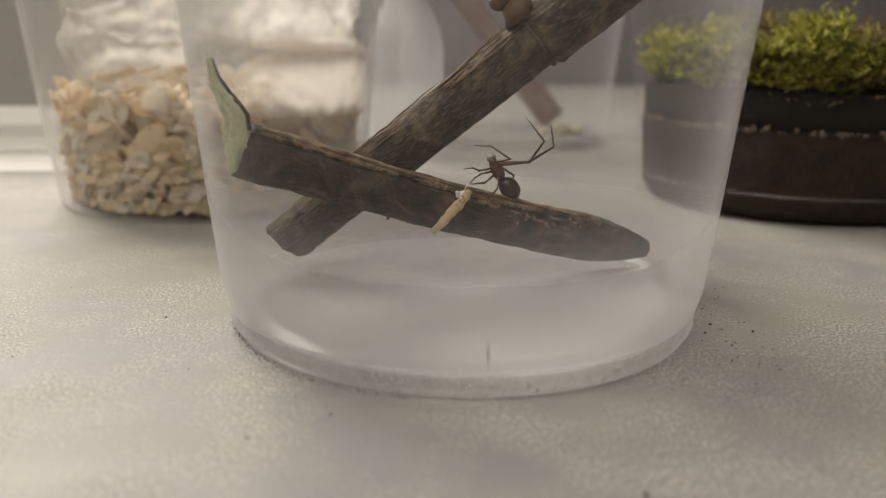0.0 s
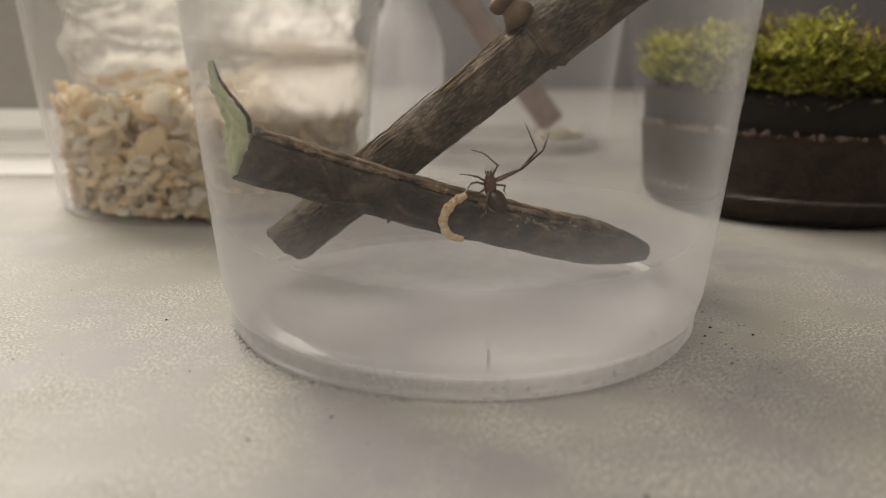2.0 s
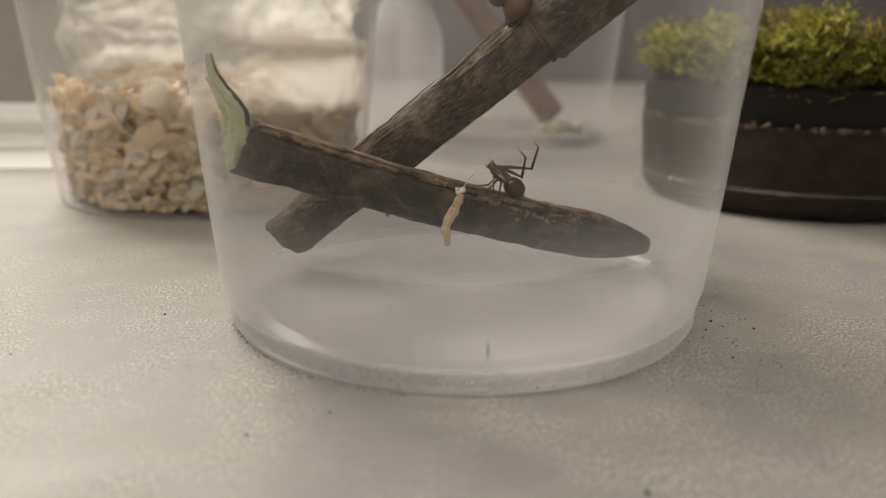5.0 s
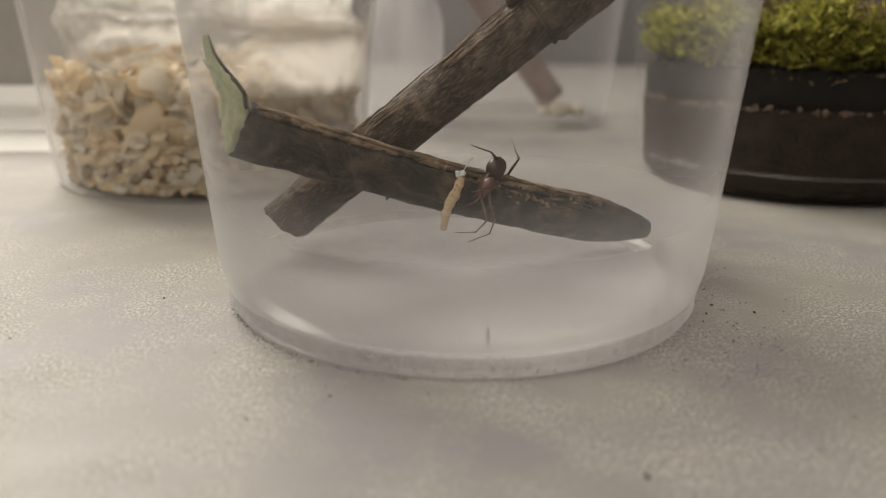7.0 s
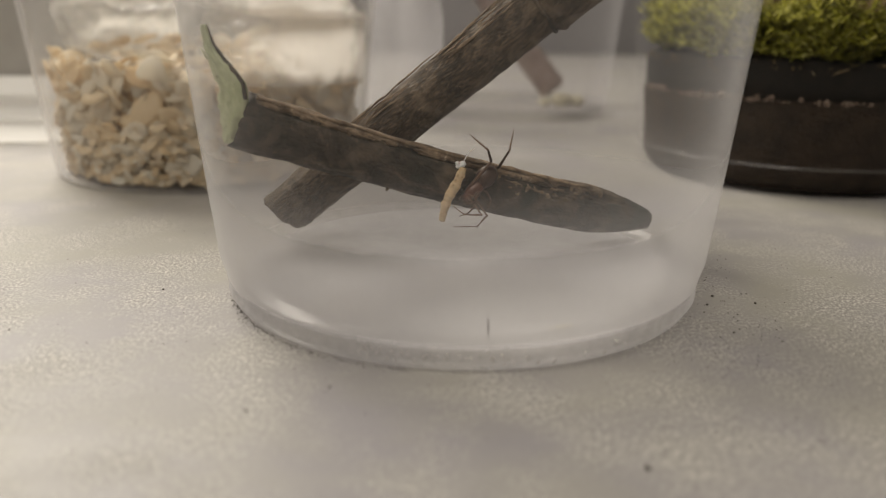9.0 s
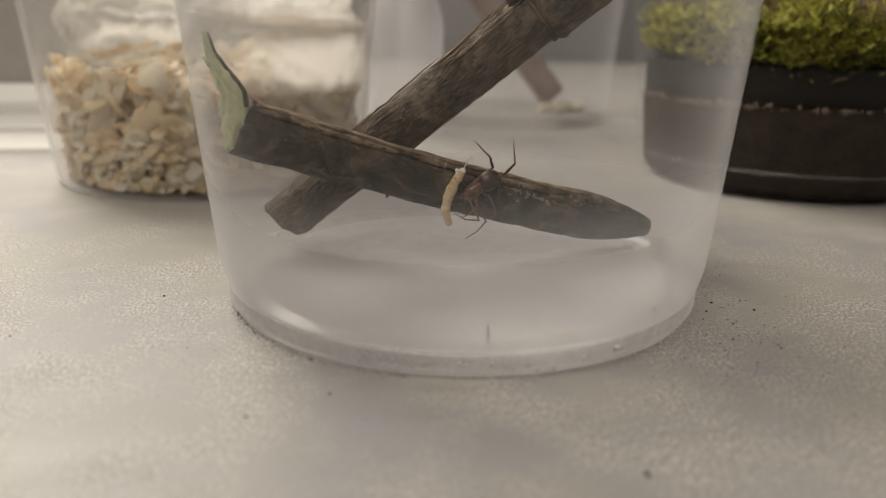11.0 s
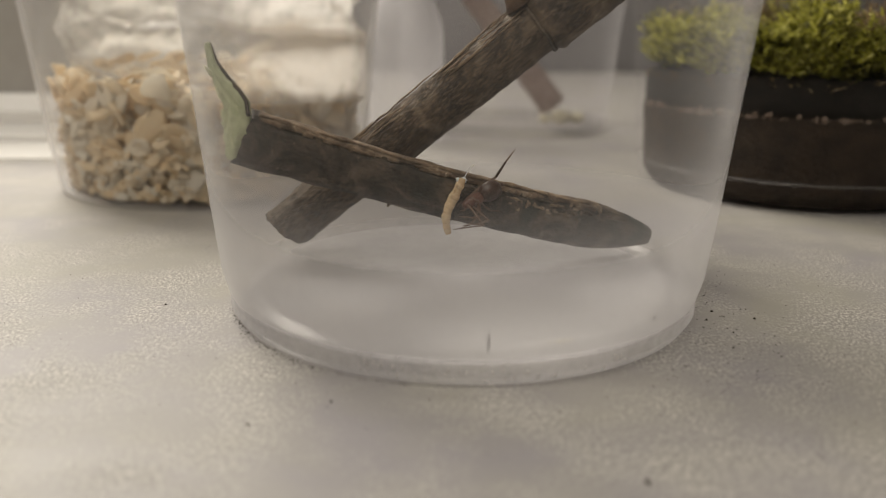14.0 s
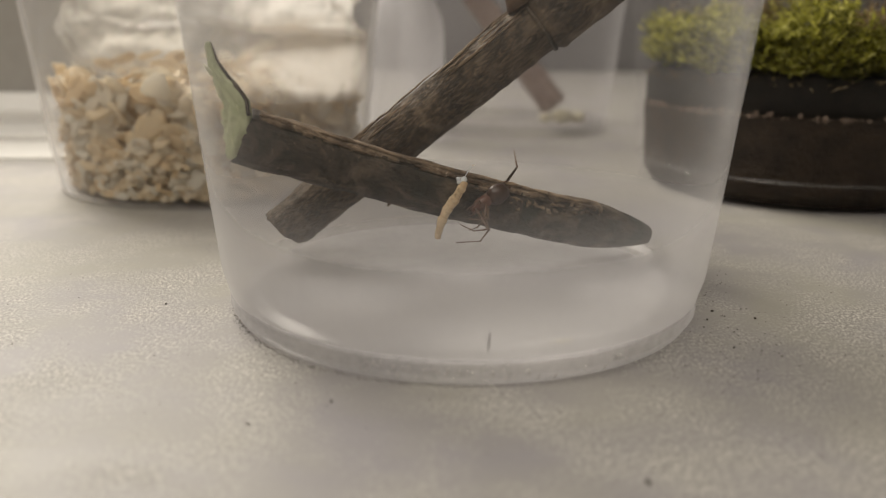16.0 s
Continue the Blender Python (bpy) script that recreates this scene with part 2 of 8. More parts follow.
def film_material(name, haze=0.7):
    m = Nodes(name)
    v = m.coords()
    clear = m.add("ShaderNodeBsdfTransparent", Color=(0.97, 0.965, 0.95, 1))
    haze_node = m.add("ShaderNodeBsdfTranslucent", Color=(0.9, 0.88, 0.84, 1))
    white = m.add("ShaderNodeBsdfDiffuse", Color=(0.9, 0.88, 0.84, 1))
    soft = m.add("ShaderNodeMixShader", Fac=0.3)
    m.tree.links.new(haze_node.outputs[0], soft.inputs[1])
    m.tree.links.new(white.outputs[0], soft.inputs[2])
    # clearer where the film is stretched flat, cloudy where it is bunched
    flat = m.tree.nodes.new("ShaderNodeVectorMath")
    flat.operation = "DOT_PRODUCT"
    m.feed(flat.inputs[0], v)
    flat.inputs[1].default_value = (-8.2, -20.6, 0)
    size = m.tree.nodes.new("ShaderNodeMath")
    size.operation = "ABSOLUTE"
    m.feed(size.inputs[0], flat.outputs["Value"])
    stretch = m.add("ShaderNodeMapRange", Value=size.outputs[0])
    stretch.interpolation_type = "SMOOTHSTEP"
    for key, value in (("From Min", 0.45), ("From Max", 0.9), ("To Min", 1.0), ("To Max", 0.15)):
        stretch.inputs[key].default_value = value
    cloud = m.ramp(m.mix(0.4, m.noise(38, 3, 0.6, v, 0.6), m.noise(160, 4, 0.6, v)), [(0.36, haze * 0.35), (0.64, haze * 1.6)])
    body = m.add("ShaderNodeMixShader", Fac=m.mix(1.0, cloud, stretch.outputs["Result"], "MULTIPLY"))
    m.tree.links.new(clear.outputs[0], body.inputs[1])
    m.tree.links.new(soft.outputs[0], body.inputs[2])
    normal = m.bump(m.noise(150, 3, 0.6, v, 1.0), 0.6, 0.002)
    shine = m.add("ShaderNodeBsdfGlossy", Color=(1, 1, 1, 1), Roughness=0.26, Normal=normal)
    whole = m.add("ShaderNodeMixShader", Fac=m.gloss(normal, 0.13, 0.55))
    m.tree.links.new(body.outputs[0], whole.inputs[1])
    m.tree.links.new(shine.outputs[0], whole.inputs[2])
    return m.done(whole.outputs[0])


TABLE = table_material()
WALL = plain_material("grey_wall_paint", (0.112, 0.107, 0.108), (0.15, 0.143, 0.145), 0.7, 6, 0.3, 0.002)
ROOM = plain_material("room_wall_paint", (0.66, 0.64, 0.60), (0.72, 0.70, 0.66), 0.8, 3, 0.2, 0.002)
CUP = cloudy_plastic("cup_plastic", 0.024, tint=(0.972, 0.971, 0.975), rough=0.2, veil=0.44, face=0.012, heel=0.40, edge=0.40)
CUP_BASE = cloudy_plastic("cup_base_plastic", 0.57, rough=0.22, scuff=0.25, veil=0.15, face=0.03, edge=0.12)
CUP_RING = cloudy_plastic("cup_ring_plastic", 0.32, tint=(0.998, 0.998, 0.999), rough=0.20, scuff=0.25, veil=0.10, face=0.03, edge=0.06)
CUP_MARK = cloudy_plastic("cup_mark_plastic", 0.12, rough=0.12, face=0.5, edge=0.3)
JAR = cloudy_plastic("jar_plastic", 0.06, tint=(0.996, 0.996, 0.996), veil=0.6, edge=0.4)
TUB = cloudy_plastic("tub_plastic", 0.002, veil=0.04, edge=0.18, face=0.004)
FAR_CUP = cloudy_plastic("far_cup_plastic", 0.05, tint=(0.945, 0.940, 0.945), veil=0.2, edge=0.12, face=0.012)
TUB_BEAD = cloudy_plastic("tub_bead_plastic", 0.06, rough=0.14, veil=0.05, face=0.03, edge=0.10)
FAR_BASE = cloudy_plastic("far_cup_base_plastic", 0.06, tint=(0.86, 0.855, 0.845), veil=0.06, edge=0.05, face=0.006)
BARK = bark_material("stick_bark", (0.0075, 0.0060, 0.0050), (0.060, 0.047, 0.035), (0.34, 0.25, 0.16), 0.85, 0.6, 0.2, 0.35)
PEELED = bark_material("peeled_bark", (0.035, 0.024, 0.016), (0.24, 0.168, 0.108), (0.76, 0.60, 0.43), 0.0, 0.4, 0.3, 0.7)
BARK_TWIG = bark_material("branch_bark", (0.013, 0.0085, 0.0052), (0.064, 0.0435, 0.026), (0.40, 0.295, 0.185), 0.0, 0.32, 0.36, 0.3)
RIDGE = bark_material("bark_ridge", (0.06, 0.042, 0.027), (0.25, 0.175, 0.11), (0.60, 0.46, 0.31))
GREEN_WOOD = plain_material("green_wood", (0.40, 0.44, 0.24), (0.68, 0.71, 0.48), 0.55, 130, 0.35, 0.0004)
PALE_WOOD = plain_material("pale_splintered_wood", (0.48, 0.52, 0.26), (0.82, 0.82, 0.62), 0.6, 400, 0.6, 0.0005)
BUD = skin_material("bud_scale", (0.05, 0.028, 0.015), (0.18, 0.105, 0.055), 0.6, 300)
HEAD = skin_material("spider_head", (0.06, 0.027, 0.019), (0.185, 0.082, 0.052), 0.4, 700, 0.1, 0.0003, 0.15)
ABDOMEN = skin_material("spider_abdomen", (0.016, 0.009, 0.006), (0.10, 0.052, 0.034), 0.36, 700, 0.0, 0.0003, 0.05)
LEG = skin_material("spider_leg", (0.075, 0.043, 0.028), (0.19, 0.112, 0.07), 0.40, 900, 0.0, 0.0003, 0.2)
LEG_DARK = skin_material("spider_leg_joint", (0.03, 0.018, 0.012), (0.085, 0.046, 0.03), 0.6, 900)
LARVA = skin_material("larva_skin", (0.44, 0.27, 0.13), (0.88, 0.72, 0.48), 0.16, 520, 0.12, 0.0005, 0.8)
LARVA_HEAD = skin_material("larva_head", (0.50, 0.35, 0.19), (0.70, 0.55, 0.36), 0.25, 700, 0.2, 0.0006, 0.4)
SILK = skin_material("silk", (0.72, 0.72, 0.72), (0.88, 0.88, 0.87), 0.6, 900, 0.2, 0.0004)
FLAKE = flake_material("oat_flake", True)
FLAKE_BITS = flake_material("broken_oat", False)
MEAL = plain_material("oat_meal", (0.62, 0.46, 0.27), (0.84, 0.68, 0.45), 0.85, 220, 0.8, 0.0015)
FILM = film_material("bag_film", 0.78)
SOIL = plain_material("potting_soil", (0.008, 0.005, 0.0028), (0.050, 0.031, 0.017), 0.95, 160, 0.9, 0.002)
DARK_SOIL = plain_material("near_black_soil", (0.003, 0.0022, 0.0015), (0.020, 0.0145, 0.0085), 0.9, 260, 0.9, 0.002)
SOIL_CRUMB = plain_material("dry_soil", (0.02, 0.014, 0.01), (0.07, 0.05, 0.035), 0.85, 400, 0.6, 0.0006)
ROOTLET = plain_material("pale_rootlets", (0.10, 0.068, 0.05), (0.26, 0.19, 0.145), 0.8, 200, 0.6, 0.0008)
MOSS = moss_material("moss_leaf", [(0.0, (0.085, 0.080, 0.013)), (0.35, (0.35, 0.345, 0.05)), (0.75, (0.62, 0.60, 0.10)), (1.0, (0.84, 0.80, 0.28))])
DRY_MOSS = moss_material("dry_moss_leaf", [(0.0, (0.075, 0.05, 0.026)), (0.5, (0.25, 0.17, 0.082)), (0.85, (0.42, 0.31, 0.15)), (1.0, (0.66, 0.54, 0.37))])
WHITE_PLASTIC = plain_material("white_plastic", (0.84, 0.83, 0.81), (0.88, 0.87, 0.85), 0.22, 30, 0.1, 0.0003)
GREY_PLASTIC = plain_material("grey_plastic", (0.36, 0.345, 0.32), (0.43, 0.415, 0.39), 0.2, 22, 0.25, 0.0015)
TWIG = bark_material("twig_bark", (0.24, 0.165, 0.14), (0.36, 0.265, 0.225), (0.48, 0.38, 0.32))
FROSTED = cloudy_plastic("frosted_plastic", 0.36, rough=0.4, scuff=0.3, veil=0.2, face=0.01, edge=0.05)
PEBBLE = plain_material("pale_pebble", (0.52, 0.47, 0.33), (0.74, 0.70, 0.55), 0.7, 150, 0.5, 0.001)


# ---- the setting ----
def setting():
    table = part("table", box(bmesh.new(), -0.75, 0.75, -0.45, 0.78, -0.03, 0.0, 0.002), TABLE, smooth=False)
    tagged(table, "pale grey laminate table top with fine brushed grain", "table", kind="structure")
    # only wall_back is in view; the paler rest is added to bounce light
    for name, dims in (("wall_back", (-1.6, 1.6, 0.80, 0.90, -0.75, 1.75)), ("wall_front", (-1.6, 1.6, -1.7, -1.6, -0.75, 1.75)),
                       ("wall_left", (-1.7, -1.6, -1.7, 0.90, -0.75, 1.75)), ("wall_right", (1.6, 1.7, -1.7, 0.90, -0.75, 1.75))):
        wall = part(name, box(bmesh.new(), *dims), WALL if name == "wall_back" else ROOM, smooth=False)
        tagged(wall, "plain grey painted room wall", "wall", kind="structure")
    tagged(part("floor", box(bmesh.new(), -1.7, 1.7, -1.7, 0.90, -0.85, -0.75), ROOM, smooth=False), "plain room floor", "floor", kind="structure")
    tagged(part("ceiling", box(bmesh.new(), -1.7, 1.7, -1.7, 0.90, 1.75, 1.85), ROOM, smooth=False), "plain pale ceiling", "ceiling", kind="structure")


setting()


# ---- the clear cup that holds the sticks ----
def clear_cup(name, at, label, material, base_material, ring_material, scale=1.0):
    cup = tagged(new(name), label, "cup")
    cup.location = at
    s = scale
    outer = [(0.0436, 0.0047), (0.0440, 0.0064), (0.0446, 0.0085), (0.0458, 0.020), (0.0476, 0.040), (0.0497, 0.062), (0.0508, 0.074)]
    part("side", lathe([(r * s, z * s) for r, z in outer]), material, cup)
    foot = [(0.0402, 0.0026), (0.0409, 0.0006), (0.0417, 0.0), (0.0425, 0.0004), (0.0430, 0.0014), (0.0434, 0.0019), (0.0434, 0.0023), (0.0432, 0.0027), (0.0434, 0.0038), (0.0436, 0.0046),
            (0.0431, 0.0046), (0.0427, 0.0039), (0.0418, 0.0031), (0.0406, 0.0032)]
    part("foot_ring", lathe([(r * s, z * s) for r, z in foot], closed=True), ring_material, cup)
    floor = [(0, 0.0036), (0.020, 0.0036), (0.0370, 0.0037), (0.0378, 0.0040), (0.0388, 0.0038), (0.0396, 0.0033), (0.0404, 0.0030)]
    part("base", lathe([(r * s, z * s) for r, z in floor]), base_material, cup)
    rim = [(0.0502, 0.074), (0.0520, 0.0745), (0.0532, 0.0738), (0.0536, 0.0748), (0.0530, 0.0758), (0.0512, 0.0760), (0.0502, 0.0754)]
    part("rim", lathe([(r * s, z * s) for r, z in rim], closed=True), material, cup)
    return cup


def glint_ridges(cup):
    rng = random.Random(12)
    # short half-mirror ridges, added to give the foot its row of glints
    for k in range(44):
        a = math.radians(rng.uniform(250, 305))
        low = rng.uniform(0.0008, 0.0026)
        tall = rng.uniform(0.0006, 0.0015)
        out = []
        for i in range(4):
            z = low + tall * i / 3
            r = 0.0426 + 0.0009 * z / 0.0042 + 0.00022
            out.append((r * math.cos(a), r * math.sin(a), z))
        part("glint_ridge", tube(out, [0.00006, 0.00023, 0.00023, 0.00006], 6), CUP_MARK, cup)


deli_cup = clear_cup("clear_cup", (0, 0, 0), "cloudy clear plastic cup holding two sticks and a spider", CUP, CUP_BASE, CUP_RING)


glint_ridges(deli_cup)


# ---- the two sticks ----
def stick_frame(a, b):
    """A frame with its z axis from a to b and x to the upper side."""
    a, b = Vector(a), Vector(b)
    z = (b - a).normalized()
    x = (Vector((0, 0, 1)) - z * z.z).normalized()
    y = z.cross(x)
    m = Matrix((x, y, z)).transposed().to_4x4()
    m.translation = a
    return m, (b - a).length


def broken_stick():
    m, length = stick_frame((-0.0384, -0.0100, 0.0311), (0.0368, 0.0160, 0.0080))
    stick = tagged(new("broken_stick"), "dark bark stick with a splintered green broken end", "stick")
    stick.matrix_world = m
    rings, pts, radii = 230, [], []
    for i in range(rings):
        w = i / (rings - 1)
        z = w * (length + 0.0022)
        sag = 0.0012 * math.sin(math.pi * w)
        pts.append((-sag + (0.0002 * max(0, w - 0.72) / 0.28), 0, z))
        r = 0.0050 - 0.0003 * math.sin(3 * w)
        if w > 0.80:
            r *= 1 - 0.62 * ((w - 0.80) / 0.20) ** 1.9
        radii.append(r)

    def wob(i, a):
        p = Vector((math.cos(a), math.sin(a), i * 0.043))
        return (1 + 0.06 * noise.noise(p * 1.2) + 0.035 * noise.noise(p * 4.1) + 0.022 * noise.noise(Vector((math.cos(a) * 9, math.sin(a) * 9, i * 0.10)))
                - 0.05 * max(0, noise.noise(Vector((math.cos(a) * 5, math.sin(a) * 5, i * 0.03))) - 0.1))
    bm = tube(pts, radii, 90, wobble=wob)
    # ragged break at the near end
    for v in bm.verts:
        if v.co.z < 0.004:
            k = 1 - v.co.z / 0.004
            v.co.z += k * (0.0006 * v.co.x / 0.005 + 0.0009 * noise.noise(v.co * 900))
    for v in bm.verts:
        ang = math.atan2(v.co.y, v.co.x + 0.0012 * math.sin(math.pi * min(1, max(0, v.co.z / length))))
        crack = 0.80 + 0.12 * noise.noise(Vector((v.co.z * 90, 5, 1)))
        d = ang - crack
        dip = math.exp(-(d / 0.10) ** 2) * (0.00055 + 0.0004 * noise.noise(Vector((v.co.z * 160, 2, 4))))
        lip = 0.00030 * math.exp(-((d + 0.22) / 0.12) ** 2)
        out = Vector((v.co.x, v.co.y, 0)).normalized()
        if 0.003 < v.co.z < length * 0.93:
            v.co += out * (lip - max(0, dip))
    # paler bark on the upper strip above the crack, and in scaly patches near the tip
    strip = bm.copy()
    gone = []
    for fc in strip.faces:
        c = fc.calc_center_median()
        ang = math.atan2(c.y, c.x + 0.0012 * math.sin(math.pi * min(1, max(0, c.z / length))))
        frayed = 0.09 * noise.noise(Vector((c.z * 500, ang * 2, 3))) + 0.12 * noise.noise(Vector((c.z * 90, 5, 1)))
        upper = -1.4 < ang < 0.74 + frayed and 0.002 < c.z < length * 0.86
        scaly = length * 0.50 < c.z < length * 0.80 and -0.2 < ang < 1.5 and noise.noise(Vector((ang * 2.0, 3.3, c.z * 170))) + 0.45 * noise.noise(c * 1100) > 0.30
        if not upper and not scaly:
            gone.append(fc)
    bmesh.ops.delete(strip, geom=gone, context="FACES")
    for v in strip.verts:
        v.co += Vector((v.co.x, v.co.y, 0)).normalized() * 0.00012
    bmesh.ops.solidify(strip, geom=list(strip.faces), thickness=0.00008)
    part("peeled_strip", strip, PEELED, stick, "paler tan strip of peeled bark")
    part("bark", bm, BARK, stick)
    # raised pale ridge along the upper front
    line, rr = [], []
    for i in range(120):
        w = 0.02 + 0.80 * i / 119
        a = 0.52 + 0.15 * noise.noise(Vector((i * 0.05, 3, 1)))
        r = 0.00525
        line.append((r * math.cos(a) - 0.0012 * math.sin(math.pi * w), r * math.sin(a), w * length))
        rr.append(0.00034 + 0.00030 * noise.noise(Vector((i * 0.2, 8, 2))) + 0.0001 * noise.noise(Vector((i * 0.9, 2, 2))))
    part("bark_ridge", tube(line, rr, 8), RIDGE, stick, "raised tan bark ridge")
    # fresh wood of the break: a ragged slab that runs up into a splinter
    inverse = m.inverted()
    spine = [((-0.0433, -0.0105, 0.0467), 0.0003), ((-0.0427, -0.0112, 0.0432), 0.0016), ((-0.0411, -0.0120, 0.0399), 0.0030), ((-0.0389, -0.0128, 0.0365), 0.0042),
             ((-0.0390, -0.0128, 0.0334), 0.0050), ((-0.0394, -0.0122, 0.0300), 0.0046), ((-0.0402, -0.0115, 0.0272), 0.0024)]
    fine = []
    for i in range(61):
        q = i / 60 * 6
        k = min(int(q), 5)
        w = q - k
        fine.append((Vector(spine[k][0]).lerp(Vector(spine[k + 1][0]), w), spine[k][1] * (1 - w) + spine[k + 1][1] * w))
    bm = bmesh.new()
    loops, edge = [], []
    cols = 13
    for i, (p, wd) in enumerate(fine):
        before, after = fine[max(i - 2, 0)][0], fine[min(i + 2, 60)][0]
        along = (after - before).normalized()
        depth = Vector((0.45, 0.85, 0.0)).normalized()
        across = along.cross(depth).normalized()
        if across.x < 0:
            across = -across
        loop = []
        for k in range(cols):
            u = k / (cols - 1) * 2 - 1
            jag = 1 + 0.40 * noise.noise(Vector((i * 0.25, u * 1.2, 5))) + 0.07 * noise.noise(Vector((i * 0.9, u * 1.5, 8)))
            q = p + across * u * wd * 0.55 * jag
            q += depth * (0.0005 * u * u - 0.0003 + 0.0010 * noise.noise(Vector((i * 0.07, u * 4, 2))) + 0.0003 * noise.noise(Vector((i * 0.2, u * 9, 9))))
            loop.append(bm.verts.new(inverse @ q))
        edge.append(inverse @ (p + across * wd * 0.62 + depth * 0.0006))
        thick = 0.0007 + 0.0012 * min(1, i / 30)
        for k in range(cols):
            u = 1 - k / (cols - 1) * 2
            loop.append(bm.verts.new(inverse @ (p + across * u * wd * 0.5 + depth * thick)))
        loops.append(loop)
    for a, b in zip(loops, loops[1:]):
        for k in range(2 * cols):
            bm.faces.new((a[k], a[(k + 1) % (2 * cols)], b[(k + 1) % (2 * cols)], b[k]))
    bm.faces.new(loops[0][::-1])
    bm.faces.new(loops[-1])
    bmesh.ops.recalc_face_normals(bm, faces=bm.faces)
    part("broken_face", bm, GREEN_WOOD, stick, "pale green fresh broken wood drawn into a splinter")
    edge = edge[:36]
    part("splinter_bark", tube(edge, [0.00008 + 0.00027 * min(1, i / 20) for i in range(36)], 8, wobble=lambda i, a: 1 + 0.5 * noise.noise(Vector((i * 0.5, a, 0)))), BARK, stick)
    rng = random.Random(31)
    for k in range(5):
        p, wd = fine[14 + 9 * k]
        up = Vector((-0.3 + rng.uniform(-0.3, 0.3), -0.1, 1.0)).normalized()
        root = p + Vector((rng.uniform(-0.25, 0.5) * wd, -0.0004, -0.0006))
        ln = rng.uniform(0.0014, 0.0034)
        q = [inverse @ (root + up * ln * w + Vector((0, -0.0003 * w, 0))) for w in (0, 0.3, 0.7, 1.0)]
        part("splinter", tube(q, [0.00026, 0.00038, 0.00022, 0.00004], 5), PALE_WOOD, stick, "pale raised wood splinter")
    # flaking scar
    for k, (w, a, size) in enumerate([(0.70, -0.15, 1.0), (0.735, -0.05, 0.8), (0.78, 0.1, 0.6), (0.66, -0.5, 0.5), (0.755, 0.25, 0.7), (0.69, 0.2, 0.6), (0.82, -0.1, 0.8), (0.62, 0.1, 0.5)]):
        r = 0.00475
        part("bark_scale", blob(0.00042 * size, 0.0009 * size, 0.0017 * size, (r * math.cos(a + 0.95) - 0.0010, r * math.sin(a + 0.95), w * length), None, 1.1, 1400, 3, k + 3),
             RIDGE if k % 2 else BARK_TWIG, stick, "pale flaking bark scale")
    part("stub", tube([(-0.0046, 0.001, 0.0285), (-0.0054, 0.0013, 0.0284), (-0.0061, 0.0014, 0.0281)], [0.0004, 0.0004, 0.0002], 7), BARK_TWIG, stick)
    return stick


def branch():
    a, b = Vector((-0.0358, 0.0078, 0.0100)), Vector((0.0217, 0.0020, 0.0572))
    b = a + (b - a) * 1.24
    m, length = stick_frame(a, b)
    stick = tagged(new("branch"), "rough brown branch with a swollen node leaning upward", "stick")
    stick.matrix_world = m
    node_at = 0.868 * (length / 1.24)
    rings, pts, radii = 250, [], []
    for i in range(rings):
        z = 0.0004 + (length - 0.0004) * i / (rings - 1)
        pts.append((0, 0, z))
        r = 0.0047 + 0.0006 * z / length
        d = z - node_at
        if d > -0.0012:
            r += 0.0009 * min(1, (d + 0.0012) / 0.0016)
        r += 0.0003 * math.exp(-(d / 0.0009) ** 2)
        radii.append(r)

    def wob(i, t):
        p = Vector((math.cos(t), math.sin(t), i * 0.044))
        return (1 + 0.035 * noise.noise(p * 1.5) + 0.03 * noise.noise(p * 4.7) + 0.022 * noise.noise(Vector((math.cos(t) * 9, math.sin(t) * 9, i * 0.09)))
                + 0.012 * noise.noise(Vector((math.cos(t) * 22, math.sin(t) * 22, i * 0.2))))
    bm = tube(pts, radii, 90, wobble=wob)
    for v in bm.verts:
        if v.co.z < 0.004:
            k = 1 - v.co.z / 0.004
            v.co.z += k * (-0.32 * v.co.x + 0.0010 * noise.noise(v.co * 600))
    part("bark", bm, BARK_TWIG, stick)
    # the crack round the node
    loop = []
    for k in range(49):
        t = 2 * math.pi * k / 48
        loop.append((0.00535 * math.cos(t), 0.00535 * math.sin(t), node_at - 0.0012 + 0.0003 * math.cos(t) + 0.0003 * noise.noise(Vector((math.cos(t) * 3, math.sin(t) * 3, 1)))))
    part("node_ring", tube(loop, [0.00036] * 49, 7, caps=False), BARK, stick, "dark cracked node ring")
    # strands of peeling bark on the lit side
    rng = random.Random(4)
    for k in range(48):
        z0 = rng.uniform(0.012, node_at - 0.004)
        t = rng.uniform(-0.1, 1.0)
        ln = rng.uniform(0.003, 0.010)
        r = 0.00485 + 0.0006 * z0 / length
        line = []
        for i in range(6):
            w = i / 5
            lift = 0.0001 + 0.0004 * rng.random() * w
            tt = t + 0.16 * w * (rng.random() - 0.3)
            line.append(((r + lift) * math.cos(tt), (r + lift) * math.sin(tt), z0 + ln * w))
        part("bark_strand", tube(line, [0.0001, 0.00016, 0.00017, 0.00014, 0.0001, 0.00004], 5), RIDGE, stick)
    bud = tube([(0.0046, 0.0015, node_at - 0.0012), (0.0064, 0.0017, node_at - 0.0010), (0.0084, 0.0018, node_at - 0.0014)], [0.0034, 0.0029, 0.0017], 14)
    bud = blob(0.0018, 0.0019, 0.0026, (0.0096, 0.0018, node_at - 0.0020), bud, 0.14, 500, 3, 2)
    part("bud", bud, BUD, stick, "brown rounded side bud")
    return stick


broken_stick()
branch()


